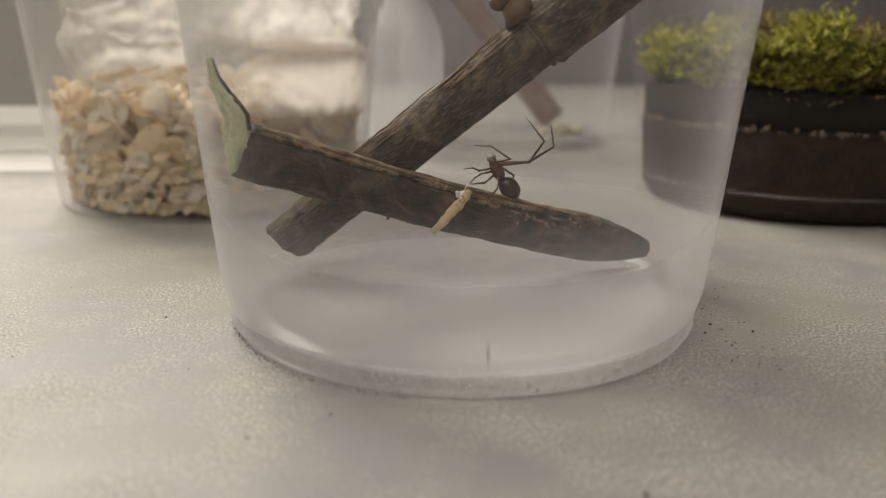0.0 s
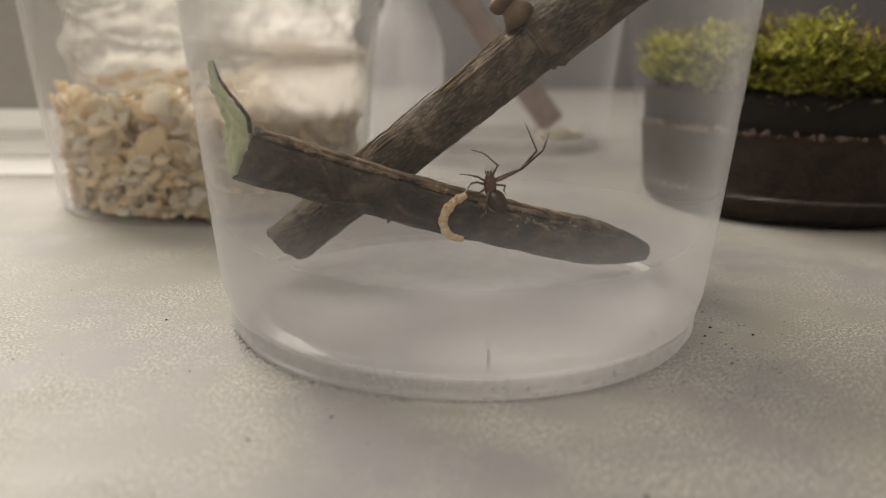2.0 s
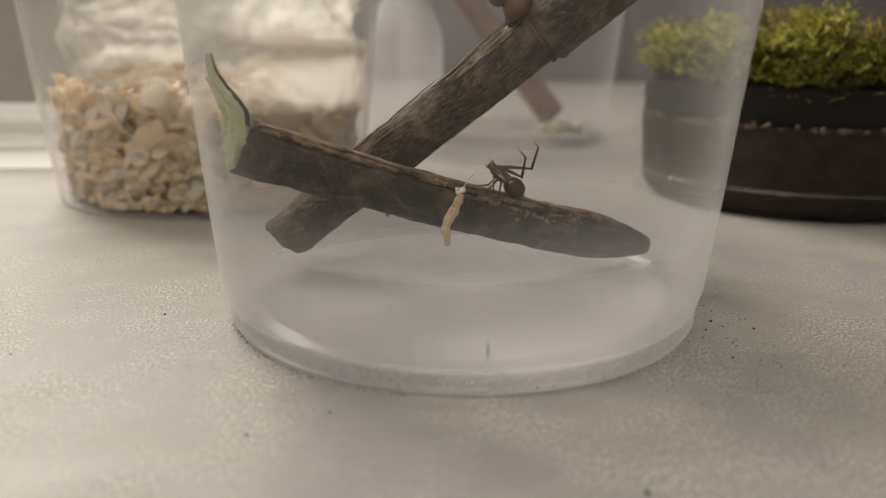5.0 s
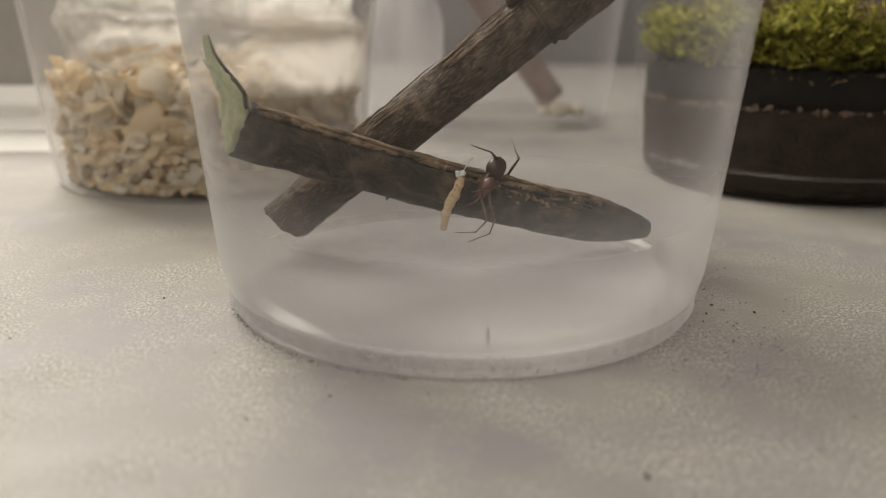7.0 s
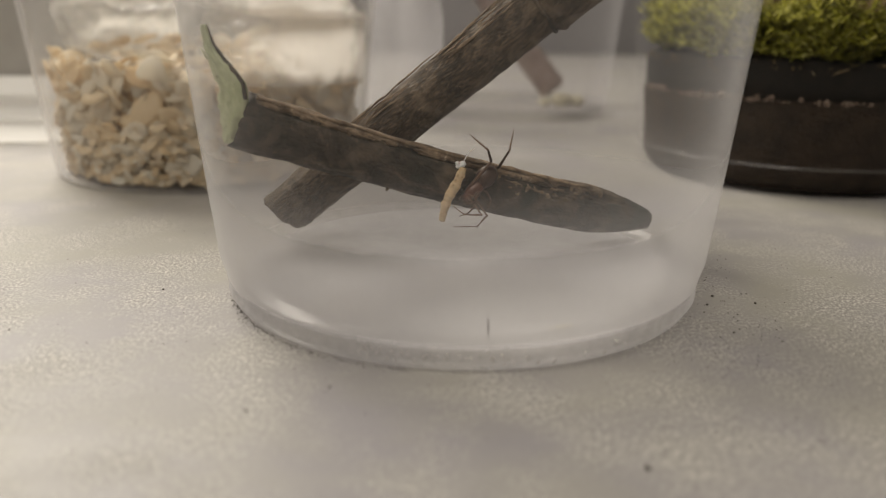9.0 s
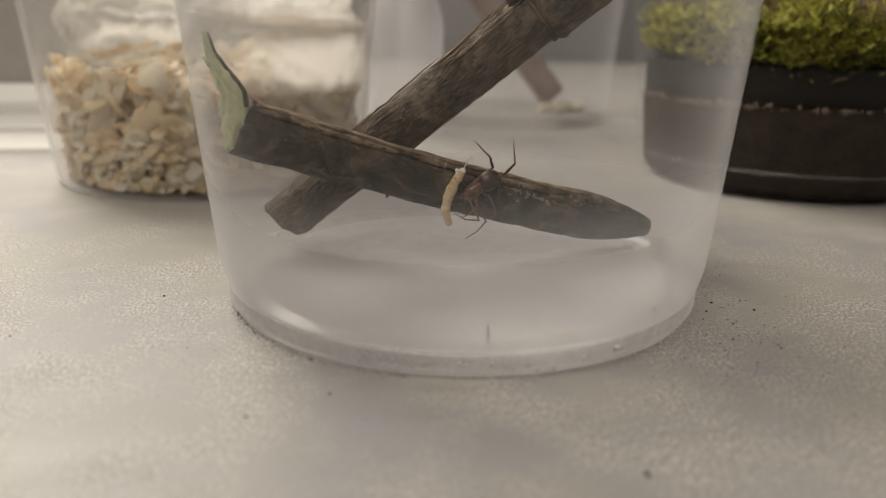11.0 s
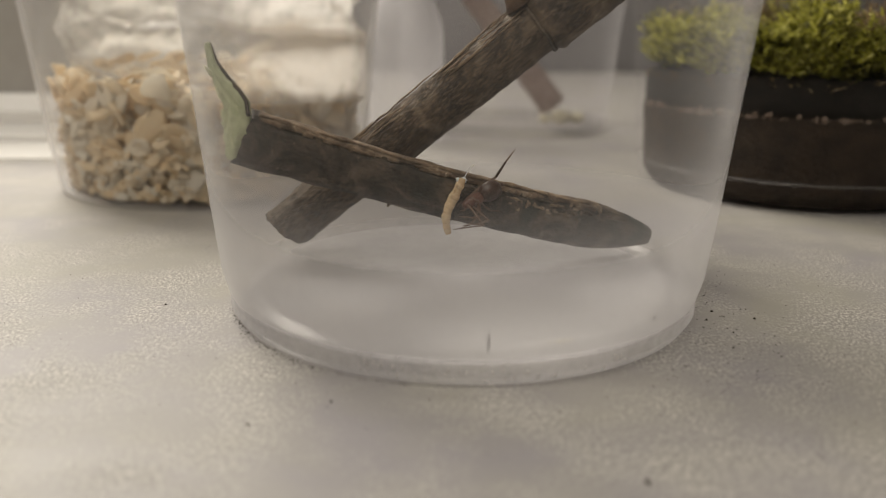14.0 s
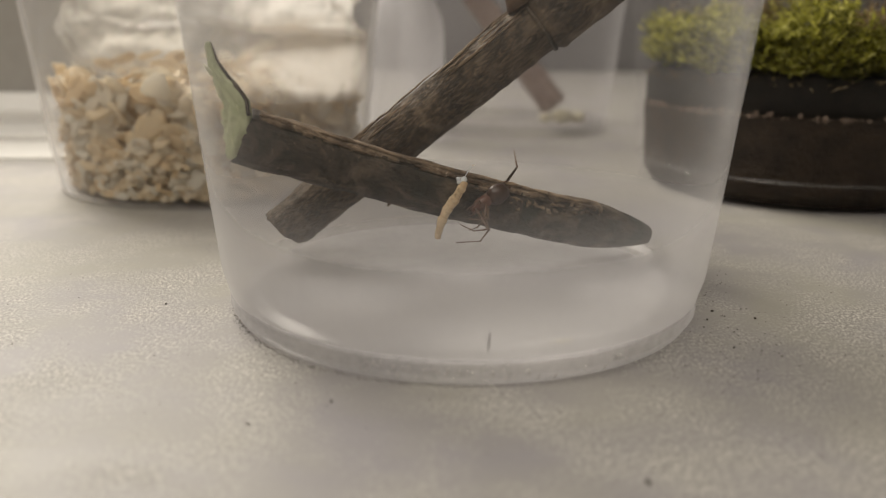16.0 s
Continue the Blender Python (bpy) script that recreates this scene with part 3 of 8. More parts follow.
# ---- the spider ----
LENGTHS = [(0.00782, 0.00574, 0.00662), (0.00661, 0.00576, 0.00538), (0.00608, 0.00418, 0.00461), (0.00517, 0.00263, 0.00437),
           (0.00207, 0.00148, 0.00143), (0.00313, 0.00181, 0.00269), (0.0038, 0.00175, 0.0021), (0.0040, 0.00253, 0.0027)]
spider = tagged(new("spider"), "reddish brown spider with a round dark abdomen and thin jointed legs", "spider")


def spider_parts():
    bm = blob(0.0023, 0.00125, 0.0011, (0.0013, 0, 0), None, 0.06, 900, 3, 1)
    blob(0.00085, 0.0008, 0.00075, (0.0030, 0, 0.0001), bm, 0.04, 900, 3, 2)
    part("cephalothorax", bm, HEAD, spider, "glossy reddish brown front body")
    for s in (-1, 1):
        part("jaw", blob(0.0006, 0.0003, 0.0003, (0.0036, s * 0.00028, -0.0001), None, 0.05, 900, 2, s), LEG_DARK, spider)
        part("palp", tube([(0.0032, s * 0.0005, 0.0001), (0.0039, s * 0.0008, 0.0003), (0.0043, s * 0.0007, 0.0000), (0.0045, s * 0.0005, -0.0004)],
                          [0.00014, 0.00012, 0.00011, 0.00008], 8), LEG, spider)
    eyes = bmesh.new()
    for s in (-1, 1):
        for dx, dy, dz in ((0.0035, 0.00016, 0.00042), (0.0033, 0.00038, 0.00044)):
            blob(0.0001, 0.0001, 0.0001, (dx, s * dy, dz), eyes, levels=2)
    part("eyes", eyes, LEG_DARK, spider)
    bm = blob(0.0026, 0.00188, 0.0018, (-0.0025, 0, 0), None, 0.05, 500, 4, 3)
    for v in bm.verts:
        v.co.z += 0.0004 * (1 - (v.co.x + 0.0025) ** 2 / 0.0027 ** 2)
        if v.co.x < -0.0042:
            v.co.y *= 0.86
            v.co.z *= 0.86
    belly = part("abdomen", bm, ABDOMEN, spider, "dark brown globular abdomen")
    part("spinneret", blob(0.0004, 0.0003, 0.0003, (-0.0056, 0, -0.0002), None, 0.1, 900, 2, 5), LEG, belly)
    limbs = []
    for k, (fa, ta, fo) in enumerate(LENGTHS):
        thick = (1.15, 1.15, 0.75, 0.75, 0.85, 0.85, 0.8, 0.8)[k]
        femur = part("leg", tube([(0, 0, 0), (fa * 0.3, 0, 0.00012), (fa * 0.75, 0, 0.0001), (fa, 0, 0)], [0.00023 * thick, 0.00029 * thick, 0.00024 * thick, 0.00018 * thick], 9), LEG, spider)
        knee = blob(0.00026, 0.00024, 0.00024, (0, 0, 0), None, 0, 1, 2)
        tube([(0, 0, 0), (ta * 0.25, 0, 0.00006), (ta * 0.7, 0, 0.00003), (ta, 0, 0)], [0.00022 * thick, 0.00024 * thick, 0.00019 * thick, 0.00017 * thick], 9, knee)
        shin = part("shin", knee, LEG_DARK if k < 2 else LEG, femur)
        joint = blob(0.00022, 0.0002, 0.0002, (0, 0, 0), None, 0, 1, 2)
        tube([(0, 0, 0), (fo * 0.4, 0, 0.00005), (fo * 0.8, 0, 0.00003), (fo, 0, 0)], [0.00016 * thick, 0.00014 * thick, 0.0001, 0.00006], 8, joint)
        foot = part("foot", joint, LEG, shin)
        limbs.append((femur, shin, foot))
    return belly, limbs


abdomen, legs = spider_parts()


# ---- the larva and its silk ----
larva = tagged(new("larva"), "cream beetle larva with ringed body on the stick", "larva")


def larva_parts():
    rings = []
    for k in range(11):
        w = k / 10
        r = (0.00094 + 0.00005 * (k % 2)) * (1 - 0.42 * (abs(w - 0.42) / 0.58) ** 2.2)
        if k == 0:
            r = 0.00072
        if k == 10:
            r = 0.0006
        bm = lathe([(0, -0.00070), (r * 0.6, -0.00072), (r * 0.9, -0.00058), (r * 0.975, -0.00034), (r, 0), (r * 0.98, 0.00034), (r * 0.91, 0.00058), (r * 0.6, 0.00072), (0, 0.00070)], 20)
        for v in bm.verts:
            v.co = Vector((v.co.z, v.co.x, v.co.y))
            v.co *= 1 + 0.26 * noise.noise(v.co * 800 + Vector((k * 0.7, 0, 0)))
        bmesh.ops.recalc_face_normals(bm, faces=bm.faces)
        ring = part("body_ring", bm, LARVA_HEAD if k in (0, 10) else LARVA, larva)
        if k in (1, 2, 3):
            for s in (-1, 1):
                part("stub_leg", tube([(0, s * r * 0.5, r * 0.8), (0.0001, s * r * 0.7, r * 1.15), (0.0002, s * r * 0.6, r * 1.35)], [0.00013, 0.0001, 0.00004], 6), LARVA_HEAD, ring)
        rings.append(ring)
    return rings


larva_rings = larva_parts()


def silk():
    knot = tagged(new("silk_knot"), "white silk knot with a thread tied to the stick", "silk")
    knot.location = (-0.0003, -0.0022, 0.0224)
    bm = bmesh.new()
    rng = random.Random(9)
    for k in range(9):
        blob(0.00042, 0.0004, 0.0004, (rng.uniform(-0.0008, 0.0007), rng.uniform(-0.0004, 0.0004), rng.uniform(-0.0005, 0.0005)), bm, 0.5, 2500, 2, k)
    part("tuft", bm, SILK, knot)
    part("thread", tube([(0.0003, 0, 0.0002), (0.0008, 0.0012, 0.0009), (0.0014, 0.0025, 0.0018), (0.0024, 0.0042, 0.0022)], [0.00011, 0.00009, 0.00008, 0.00007], 6), SILK, knot)


silk()


# ---- the jar of rolled oats ----
JAR_SIZE = (1.025, 1.025, 0.975)


def oat_jar():
    jar = tagged(new("oat_jar"), "clear plastic jar part filled with rolled oats", "jar")
    jar.location = (-0.0808, 0.1100, 0)
    jar.scale = JAR_SIZE
    outer = [(0.0448, 0.0), (0.0460, 0.0006), (0.0466, 0.0022), (0.0470, 0.006), (0.0484, 0.020), (0.0508, 0.045), (0.0535, 0.074), (0.0550, 0.092)]
    part("side", lathe(outer), JAR, jar)
    part("base", lathe([(0, 0.0012), (0.0434, 0.0012), (0.0448, 0.0004)]), JAR, jar)
    part("rim", lathe([(0.0542, 0.092), (0.0562, 0.092), (0.0568, 0.0932), (0.056, 0.0945), (0.0544, 0.0945)], closed=True), JAR, jar)
    return jar


def flake_mesh(seed):
    rng = random.Random(seed)
    bm = bmesh.new()
    n = 11
    lx, ly = rng.uniform(0.0042, 0.0054), rng.uniform(0.0024, 0.0034)
    curl, twist = rng.uniform(-60, 90), rng.uniform(-40, 40)

    def bend(x, y, z):
        return (x, y, z + curl * x * x + twist * x * y)
    rim_t, rim_b, in_t, in_b = [], [], [], []
    for k in range(n):
        a = 2 * math.pi * k / n
        j = 1 + rng.uniform(-0.13, 0.1)
        x, y = lx * j * math.cos(a), ly * j * math.sin(a)
        rim_t.append(bm.verts.new(bend(x, y, 0.00012)))
        rim_b.append(bm.verts.new(bend(x, y, -0.00018)))
        in_t.append(bm.verts.new(bend(x * 0.62, y * 0.62, 0.00036 + rng.uniform(-0.00012, 0.00012))))
        in_b.append(bm.verts.new(bend(x * 0.62, y * 0.62, -0.00050)))
    ct = bm.verts.new(bend(0, 0, 0.00040))
    cb = bm.verts.new(bend(0, 0, -0.0005))
    for k in range(n):
        m = (k + 1) % n
        bm.faces.new((ct, in_t[k], in_t[m]))
        bm.faces.new((in_t[k], rim_t[k], rim_t[m], in_t[m]))
        bm.faces.new((rim_t[k], rim_b[k], rim_b[m], rim_t[m]))
        bm.faces.new((rim_b[k], in_b[k], in_b[m], rim_b[m]))
        bm.faces.new((cb, in_b[m], in_b[k]))
    bmesh.ops.recalc_face_normals(bm, faces=bm.faces)
    me = bpy.data.meshes.new("flake")
    for fc in bm.faces:
        fc.smooth = True
    bm.to_mesh(me)
    bm.free()
    me.materials.append(FLAKE)
    return me


def oats():
    heap = tagged(new("rolled_oats"), "heap of beige rolled oat flakes filling the jar", "oats")
    heap.location = (-0.0808, 0.1100, 0.0018)
    heap.scale = JAR_SIZE
    core = lathe([(0, 0.0002), (0.038, 0.0002), (0.0408, 0.006), (0.0412, 0.020), (0.0400, 0.026), (0.034, 0.028), (0.018, 0.029), (0, 0.0285)], 64)
    for v in core.verts:
        v.co += v.co.normalized() * 0.0016 * noise.noise(v.co * 300)
        v.co.z += 0.16 * max(0, v.co.y + 0.01) * v.co.z / 0.028
    tagged(part("oat_meal", core, MEAL, heap), kind="stuff")
    shapes = [flake_mesh(k) for k in range(10)]
    rng = random.Random(21)

    def against_wall(z, small):
        a = rng.uniform(-math.pi * 1.05, math.pi * 0.12)
        r = 0.0452 + 0.09 * z - 0.0016 - 0.0026 * rng.random() * small - 0.0013 * small
        turn = Euler((math.pi / 2 + rng.uniform(-0.75, 0.75), rng.uniform(-0.7, 0.7), 0)).to_matrix().to_4x4()
        return (Matrix.Translation((r * math.cos(a), r * math.sin(a), z)) @ Matrix.Rotation(a + math.pi / 2, 4, "Z") @ turn
                @ Matrix.Rotation(rng.uniform(0, 6.28), 4, "Z") @ Matrix.Scale(small, 4))
    for k in range(300):
        if k < 215:
            z = 0.006 + 0.0255 * ((k * 0.618) % 1.0)
            small = (0.6 + 0.6 * min(1, z / 0.02)) * rng.uniform(0.75, 1.1)
            place = against_wall(z, small)
        else:
            a, r = rng.uniform(0, 6.28), 0.041 * math.sqrt(rng.random())
            z = 0.0305 + 0.0025 * noise.noise(Vector((r * math.cos(a), r * math.sin(a), 0)) * 60) + rng.uniform(0, 0.0035) + 0.16 * max(0, r * math.sin(a) + 0.01)
            place = Matrix.Translation((r * math.cos(a), r * math.sin(a), z)) @ Euler((rng.uniform(-0.6, 0.6), rng.uniform(-0.6, 0.6), rng.uniform(0, 6.28))).to_matrix().to_4x4()
        ob = new("flake", shapes[k % 10])
        ob.parent = heap
        ob.matrix_local = place
    # finer broken oats that sank to the bottom
    verts, faces = [], []
    for k in range(1150):
        if k < 650:
            z = 0.0012 + 0.017 * rng.random() ** 1.6
            place = against_wall(z, rng.uniform(0.3, 0.6) if z < 0.012 else rng.uniform(0.45, 0.8))
        else:
            # whole flakes one layer further in
            place = Matrix.Diagonal((0.955, 0.955, 1, 1)) @ against_wall(rng.uniform(0.005, 0.031), rng.uniform(0.7, 1.05))
        me = shapes[k % 10]
        start = len(verts)
        verts += [tuple(place @ v.co) for v in me.vertices]
        faces += [tuple(start + i for i in p.vertices) for p in me.polygons]
    tagged(mesh_part("broken_oats", verts, faces, FLAKE_BITS, heap, "", True), kind="stuff")


def bag():
    film = tagged(new("plastic_bag"), "crumpled clear plastic bag stuffed above the oats", "bag")
    film.location = (-0.0808, 0.1100, 0.032)
    film.scale = JAR_SIZE
    n, rows = 120, 46
    bm = bmesh.new()
    rings = []
    for j in range(rows):
        w = j / (rows - 1)
        ring = []
        for k in range(n):
            a = 2 * math.pi * k / n
            p = Vector((math.cos(a), math.sin(a), w * 2.6))
            # pulled flat across the front, bunched in sharp folds at both sides
            front = max(0.0, math.cos(a + 1.75)) ** 0.7 if math.cos(a + 1.75) > 0 else 0.0
            crease = abs(noise.noise(p * 2.4)) * 0.012 + abs(noise.noise(p * 6)) * 0.005 + max(0, noise.noise(p * 1.5 + Vector((3, 1, 7)))) * 0.010
            flat = 0.0015 + 0.005 * abs(noise.noise(Vector((a * 1.3, 2, w * 3.0)))) + 0.003 * front
            r = 0.0452 + 0.0048 * w - 0.0006 - crease * 0.62 * (1 - 0.82 * front) - flat * front
            # the skirt slips down between the oats and the wall on one side
            slip = max(0.0, math.cos((a + 0.35 + math.pi) % (2 * math.pi) - math.pi)) ** 0.6 if math.cos(a + 0.35) > 0 else 0.0
            r = r * min(1, (0.82 + w * 2.2) * (1 - slip) + slip)
            low = 0.002 - 0.006 * slip
            if w < 0.35:
                r = r * (1 - slip) + slip * (0.0452 + 0.09 * (0.032 + low + 0.05 * w) + 0.0002 - 0.0022 * w)
            ring.append(bm.verts.new((r * math.cos(a), r * math.sin(a), low + (0.054 - low) * w + 0.003 * noise.noise(p * 2.2) * min(1, 4 * w))))
        rings.append(ring)
    for a, b in zip(rings, rings[1:]):
        for k in range(n):
            bm.faces.new((a[k], a[(k + 1) % n], b[(k + 1) % n], b[k]))
    part("film", bm, FILM, film)
    bm = bmesh.new()
    rings = []
    for j in range(20):
        w = j / 19
        rings.append([bm.verts.new((0.036 * (1 - w) * math.cos(2 * math.pi * k / 60) , 0.036 * (1 - w) * math.sin(2 * math.pi * k / 60),
                                    0.0 + 0.003 * noise.noise(Vector((w * 3, math.cos(2 * math.pi * k / 60) * 2, math.sin(2 * math.pi * k / 60) * 2))))) for k in range(60)])
    for a, b in zip(rings, rings[1:]):
        for k in range(60):
            bm.faces.new((a[k], a[(k + 1) % 60], b[(k + 1) % 60], b[k]))
    part("bag_bottom", bm, FILM, film)


oat_jar()
oats()
bag()


# ---- the moss terrarium ----
def sprigs(count, seed, where, height, spread, leaf, curved=0.5):
    """Moss shoots: each a few narrow leaves round a short stem, as plain lists."""
    rng = np.random.default_rng(seed)
    verts, faces = [], []
    for _ in range(count):
        base, tall = where(rng)
        lean = rng.normal(0, curved, 3) * (1, 1, 0.2)
        up = np.array((lean[0], lean[1], 1.0))
        up /= np.linalg.norm(up)
        h = height * tall * rng.uniform(0.6, 1.3)
        for j in range(leaf):
            w = (j + 1) / leaf
            a = rng.uniform(0, 6.283)
            d = np.array((math.cos(a), math.sin(a), rng.uniform(0.2, 0.9)))
            side = np.array((-math.sin(a), math.cos(a), 0.0))
            p = base + up * h * w
            ln = spread * rng.uniform(0.7, 1.3)
            wd = ln * 0.22
            k = len(verts)
            verts += [tuple(p - side * wd * 0.5), tuple(p + side * wd * 0.5), tuple(p + d * ln * 0.5 + side * wd * 0.5 + (0, 0, ln * 0.1)), tuple(p + d * ln), tuple(p + d * ln * 0.5 - side * wd * 0.5)]
            faces += [(k, k + 1, k + 2, k + 4), (k + 4, k + 2, k + 3)]
    return verts, faces


TUB_SIZE = (1.055, 1.055, 1.0)


def terrarium():
    at = Vector((0.1085, 0.1175, 0))
    tub = tagged(new("terrarium_tub"), "clear round plastic tub planted with soil and moss", "terrarium")
    tub.location = at
    tub.scale = TUB_SIZE
    outer = [(0.0456, 0.0), (0.0463, 0.0006), (0.0465, 0.003), (0.0466, 0.0070), (0.0472, 0.0084), (0.0474, 0.0092), (0.0486, 0.026), (0.0510, 0.050), (0.0535, 0.075)]
    part("side", lathe(outer), TUB, tub)
    part("base", lathe([(0, 0.0010), (0.0444, 0.0010), (0.0456, 0.0004)]), TUB, tub)
    part("base_bead", lathe([(0.0470, 0.0082), (0.0477, 0.0084), (0.0477, 0.0089), (0.0473, 0.0091)], closed=True), TUB_BEAD, tub, "pale moulded bead above the base")
    soil = tagged(new("soil"), "dark damp potting soil packed in the tub", "soil")
    soil.location = at + Vector((0, 0, 0.0016))
    soil.scale = TUB_SIZE
    bm = lathe([(0, 0), (0.0430, 0), (0.0449, 0.003), (0.0452, 0.008), (0.0463, 0.0236), (0.0462, 0.0246), (0.0448, 0.0256), (0.0440, 0.031), (0.042, 0.034), (0.02, 0.036), (0, 0.037)], 128)
    for v in bm.verts:
        if v.co.z > 0.024 and v.co.xy.length > 0.02:
            v.co += Vector((v.co.x, v.co.y, 0)).normalized() * -abs(0.0016 * noise.noise(v.co * 240))
    tagged(part("soil_bed", bm, SOIL, soil), kind="stuff")
    # nearly black upper band, darker than the soil bed below
    dark_band = lathe([(0.0430, 0.0246), (0.0459, 0.0250), (0.0461, 0.030), (0.0462, 0.0352), (0.0440, 0.0362), (0.0420, 0.0350)], 128, closed=True)
    for v in dark_band.verts:
        v.co += Vector((v.co.x, v.co.y, 0)).normalized() * -abs(0.0007 * noise.noise(v.co * 300))
    tagged(part("dark_layer", dark_band, DARK_SOIL, soil, "nearly black soil under the moss"), kind="stuff")
    rng = random.Random(3)
    bm = bmesh.new()
    for k in range(330):
        a = rng.uniform(-math.pi, math.pi * 0.1)
        r = 0.0458 + rng.uniform(-0.001, 0.0004)
        s = rng.uniform(0.4, 1.0) * (1.5 if rng.random() < 0.2 else 1.0)
        blob(0.0007 * s, 0.0006 * s, 0.0008 * s, (r * math.cos(a), r * math.sin(a), 0.0246 + rng.uniform(-0.0006, 0.0010)), bm, 0.5, 1500, 1, k)
    tagged(part("rootlets", bm, ROOTLET, soil, "pale crumbs along the soil edge"), kind="stuff")

    def on_bed(rng):
        a, r = rng.uniform(0, 6.283), 0.0455 * math.sqrt(rng.uniform(0.0, 1.0))
        x, y = r * math.cos(a), r * math.sin(a)
        lump = noise.noise(Vector((x, y, 0)) * 55)
        fine = noise.noise(Vector((x, y, 5)) * 230)
        z = 0.0345 + 0.0050 * fine + 0.0150 * max(0, lump + 0.30) + 0.003 * (r < 0.03) + 0.11 * max(0, -x) - 0.05 * max(0, x)
        return np.array((x, y, z)), 1.0 + 0.5 * lump

    def front_edge(rng):
        a, r = rng.uniform(-3.3, 0.2), 0.0468 - abs(rng.normal(0, 0.004))
        x, y = r * math.cos(a), r * math.sin(a)
        droop = noise.noise(Vector((a * 3.0, 4, 0)))
        z = 0.0358 + rng.uniform(0, 0.0105) + 0.006 * droop + 0.07 * max(0, -x) - 0.12 * max(0, x)
        clump = noise.noise(Vector((a * 14.0, z * 330, 2)))
        r += 0.0012 * clump - 0.004 * max(0, -clump - 0.05)
        x, y = r * math.cos(a), r * math.sin(a)
        return np.array((x, y, z)), 0.8

    moss = tagged(new("moss"), "bright green moss cushion growing on the soil", "moss")
    moss.location = at
    moss.scale = TUB_SIZE
    v, f = sprigs(3300, 5, on_bed, 0.0062, 0.0025, 8)
    tagged(mesh_part("moss_cushion", v, f, MOSS, moss), kind="stuff")
    v, f = sprigs(2700, 6, front_edge, 0.0032, 0.0023, 7, 0.9)
    tagged(mesh_part("moss_edge", v, f, MOSS, moss), kind="stuff")

    def fringe(rng):
        a = rng.uniform(-3.3, 0.2)
        r = 0.0464 - abs(rng.normal(0, 0.0006))
        hang = 0.0065 * abs(noise.noise(Vector((a * 4.0, 9, 0)))) + 0.002
        return np.array((r * math.cos(a), r * math.sin(a), 0.0345 - hang * rng.random() ** 0.7)), 0.6

    v, f = sprigs(60, 11, fringe, 0.0026, 0.0013, 7, 0.8)
    tagged(mesh_part("root_fringe", v, f, DRY_MOSS, soil, "brown roots and dead moss at the soil edge"), kind="stuff")

    def dry_bed(rng):
        a, r = rng.uniform(-1.5, 2.4), 0.046 * math.sqrt(rng.uniform(0.08, 1.0))
        x, y = r * math.cos(a), r * math.sin(a)
        lump = noise.noise(Vector((x, y, 3)) * 60)
        return np.array((x, y, 0.0440 + 0.007 * max(0, lump + 0.3) + 0.002 * rng.random())), max(0.2, 0.9 + 1.2 * lump)

    dry = tagged(new("dry_moss"), "brown withered moss on top of the green cushion", "moss")
    dry.location = at
    dry.scale = TUB_SIZE
    v, f = sprigs(1500, 8, dry_bed, 0.0070, 0.0022, 8)
    tagged(mesh_part("withered_moss", v, f, DRY_MOSS, dry), kind="stuff")


terrarium()


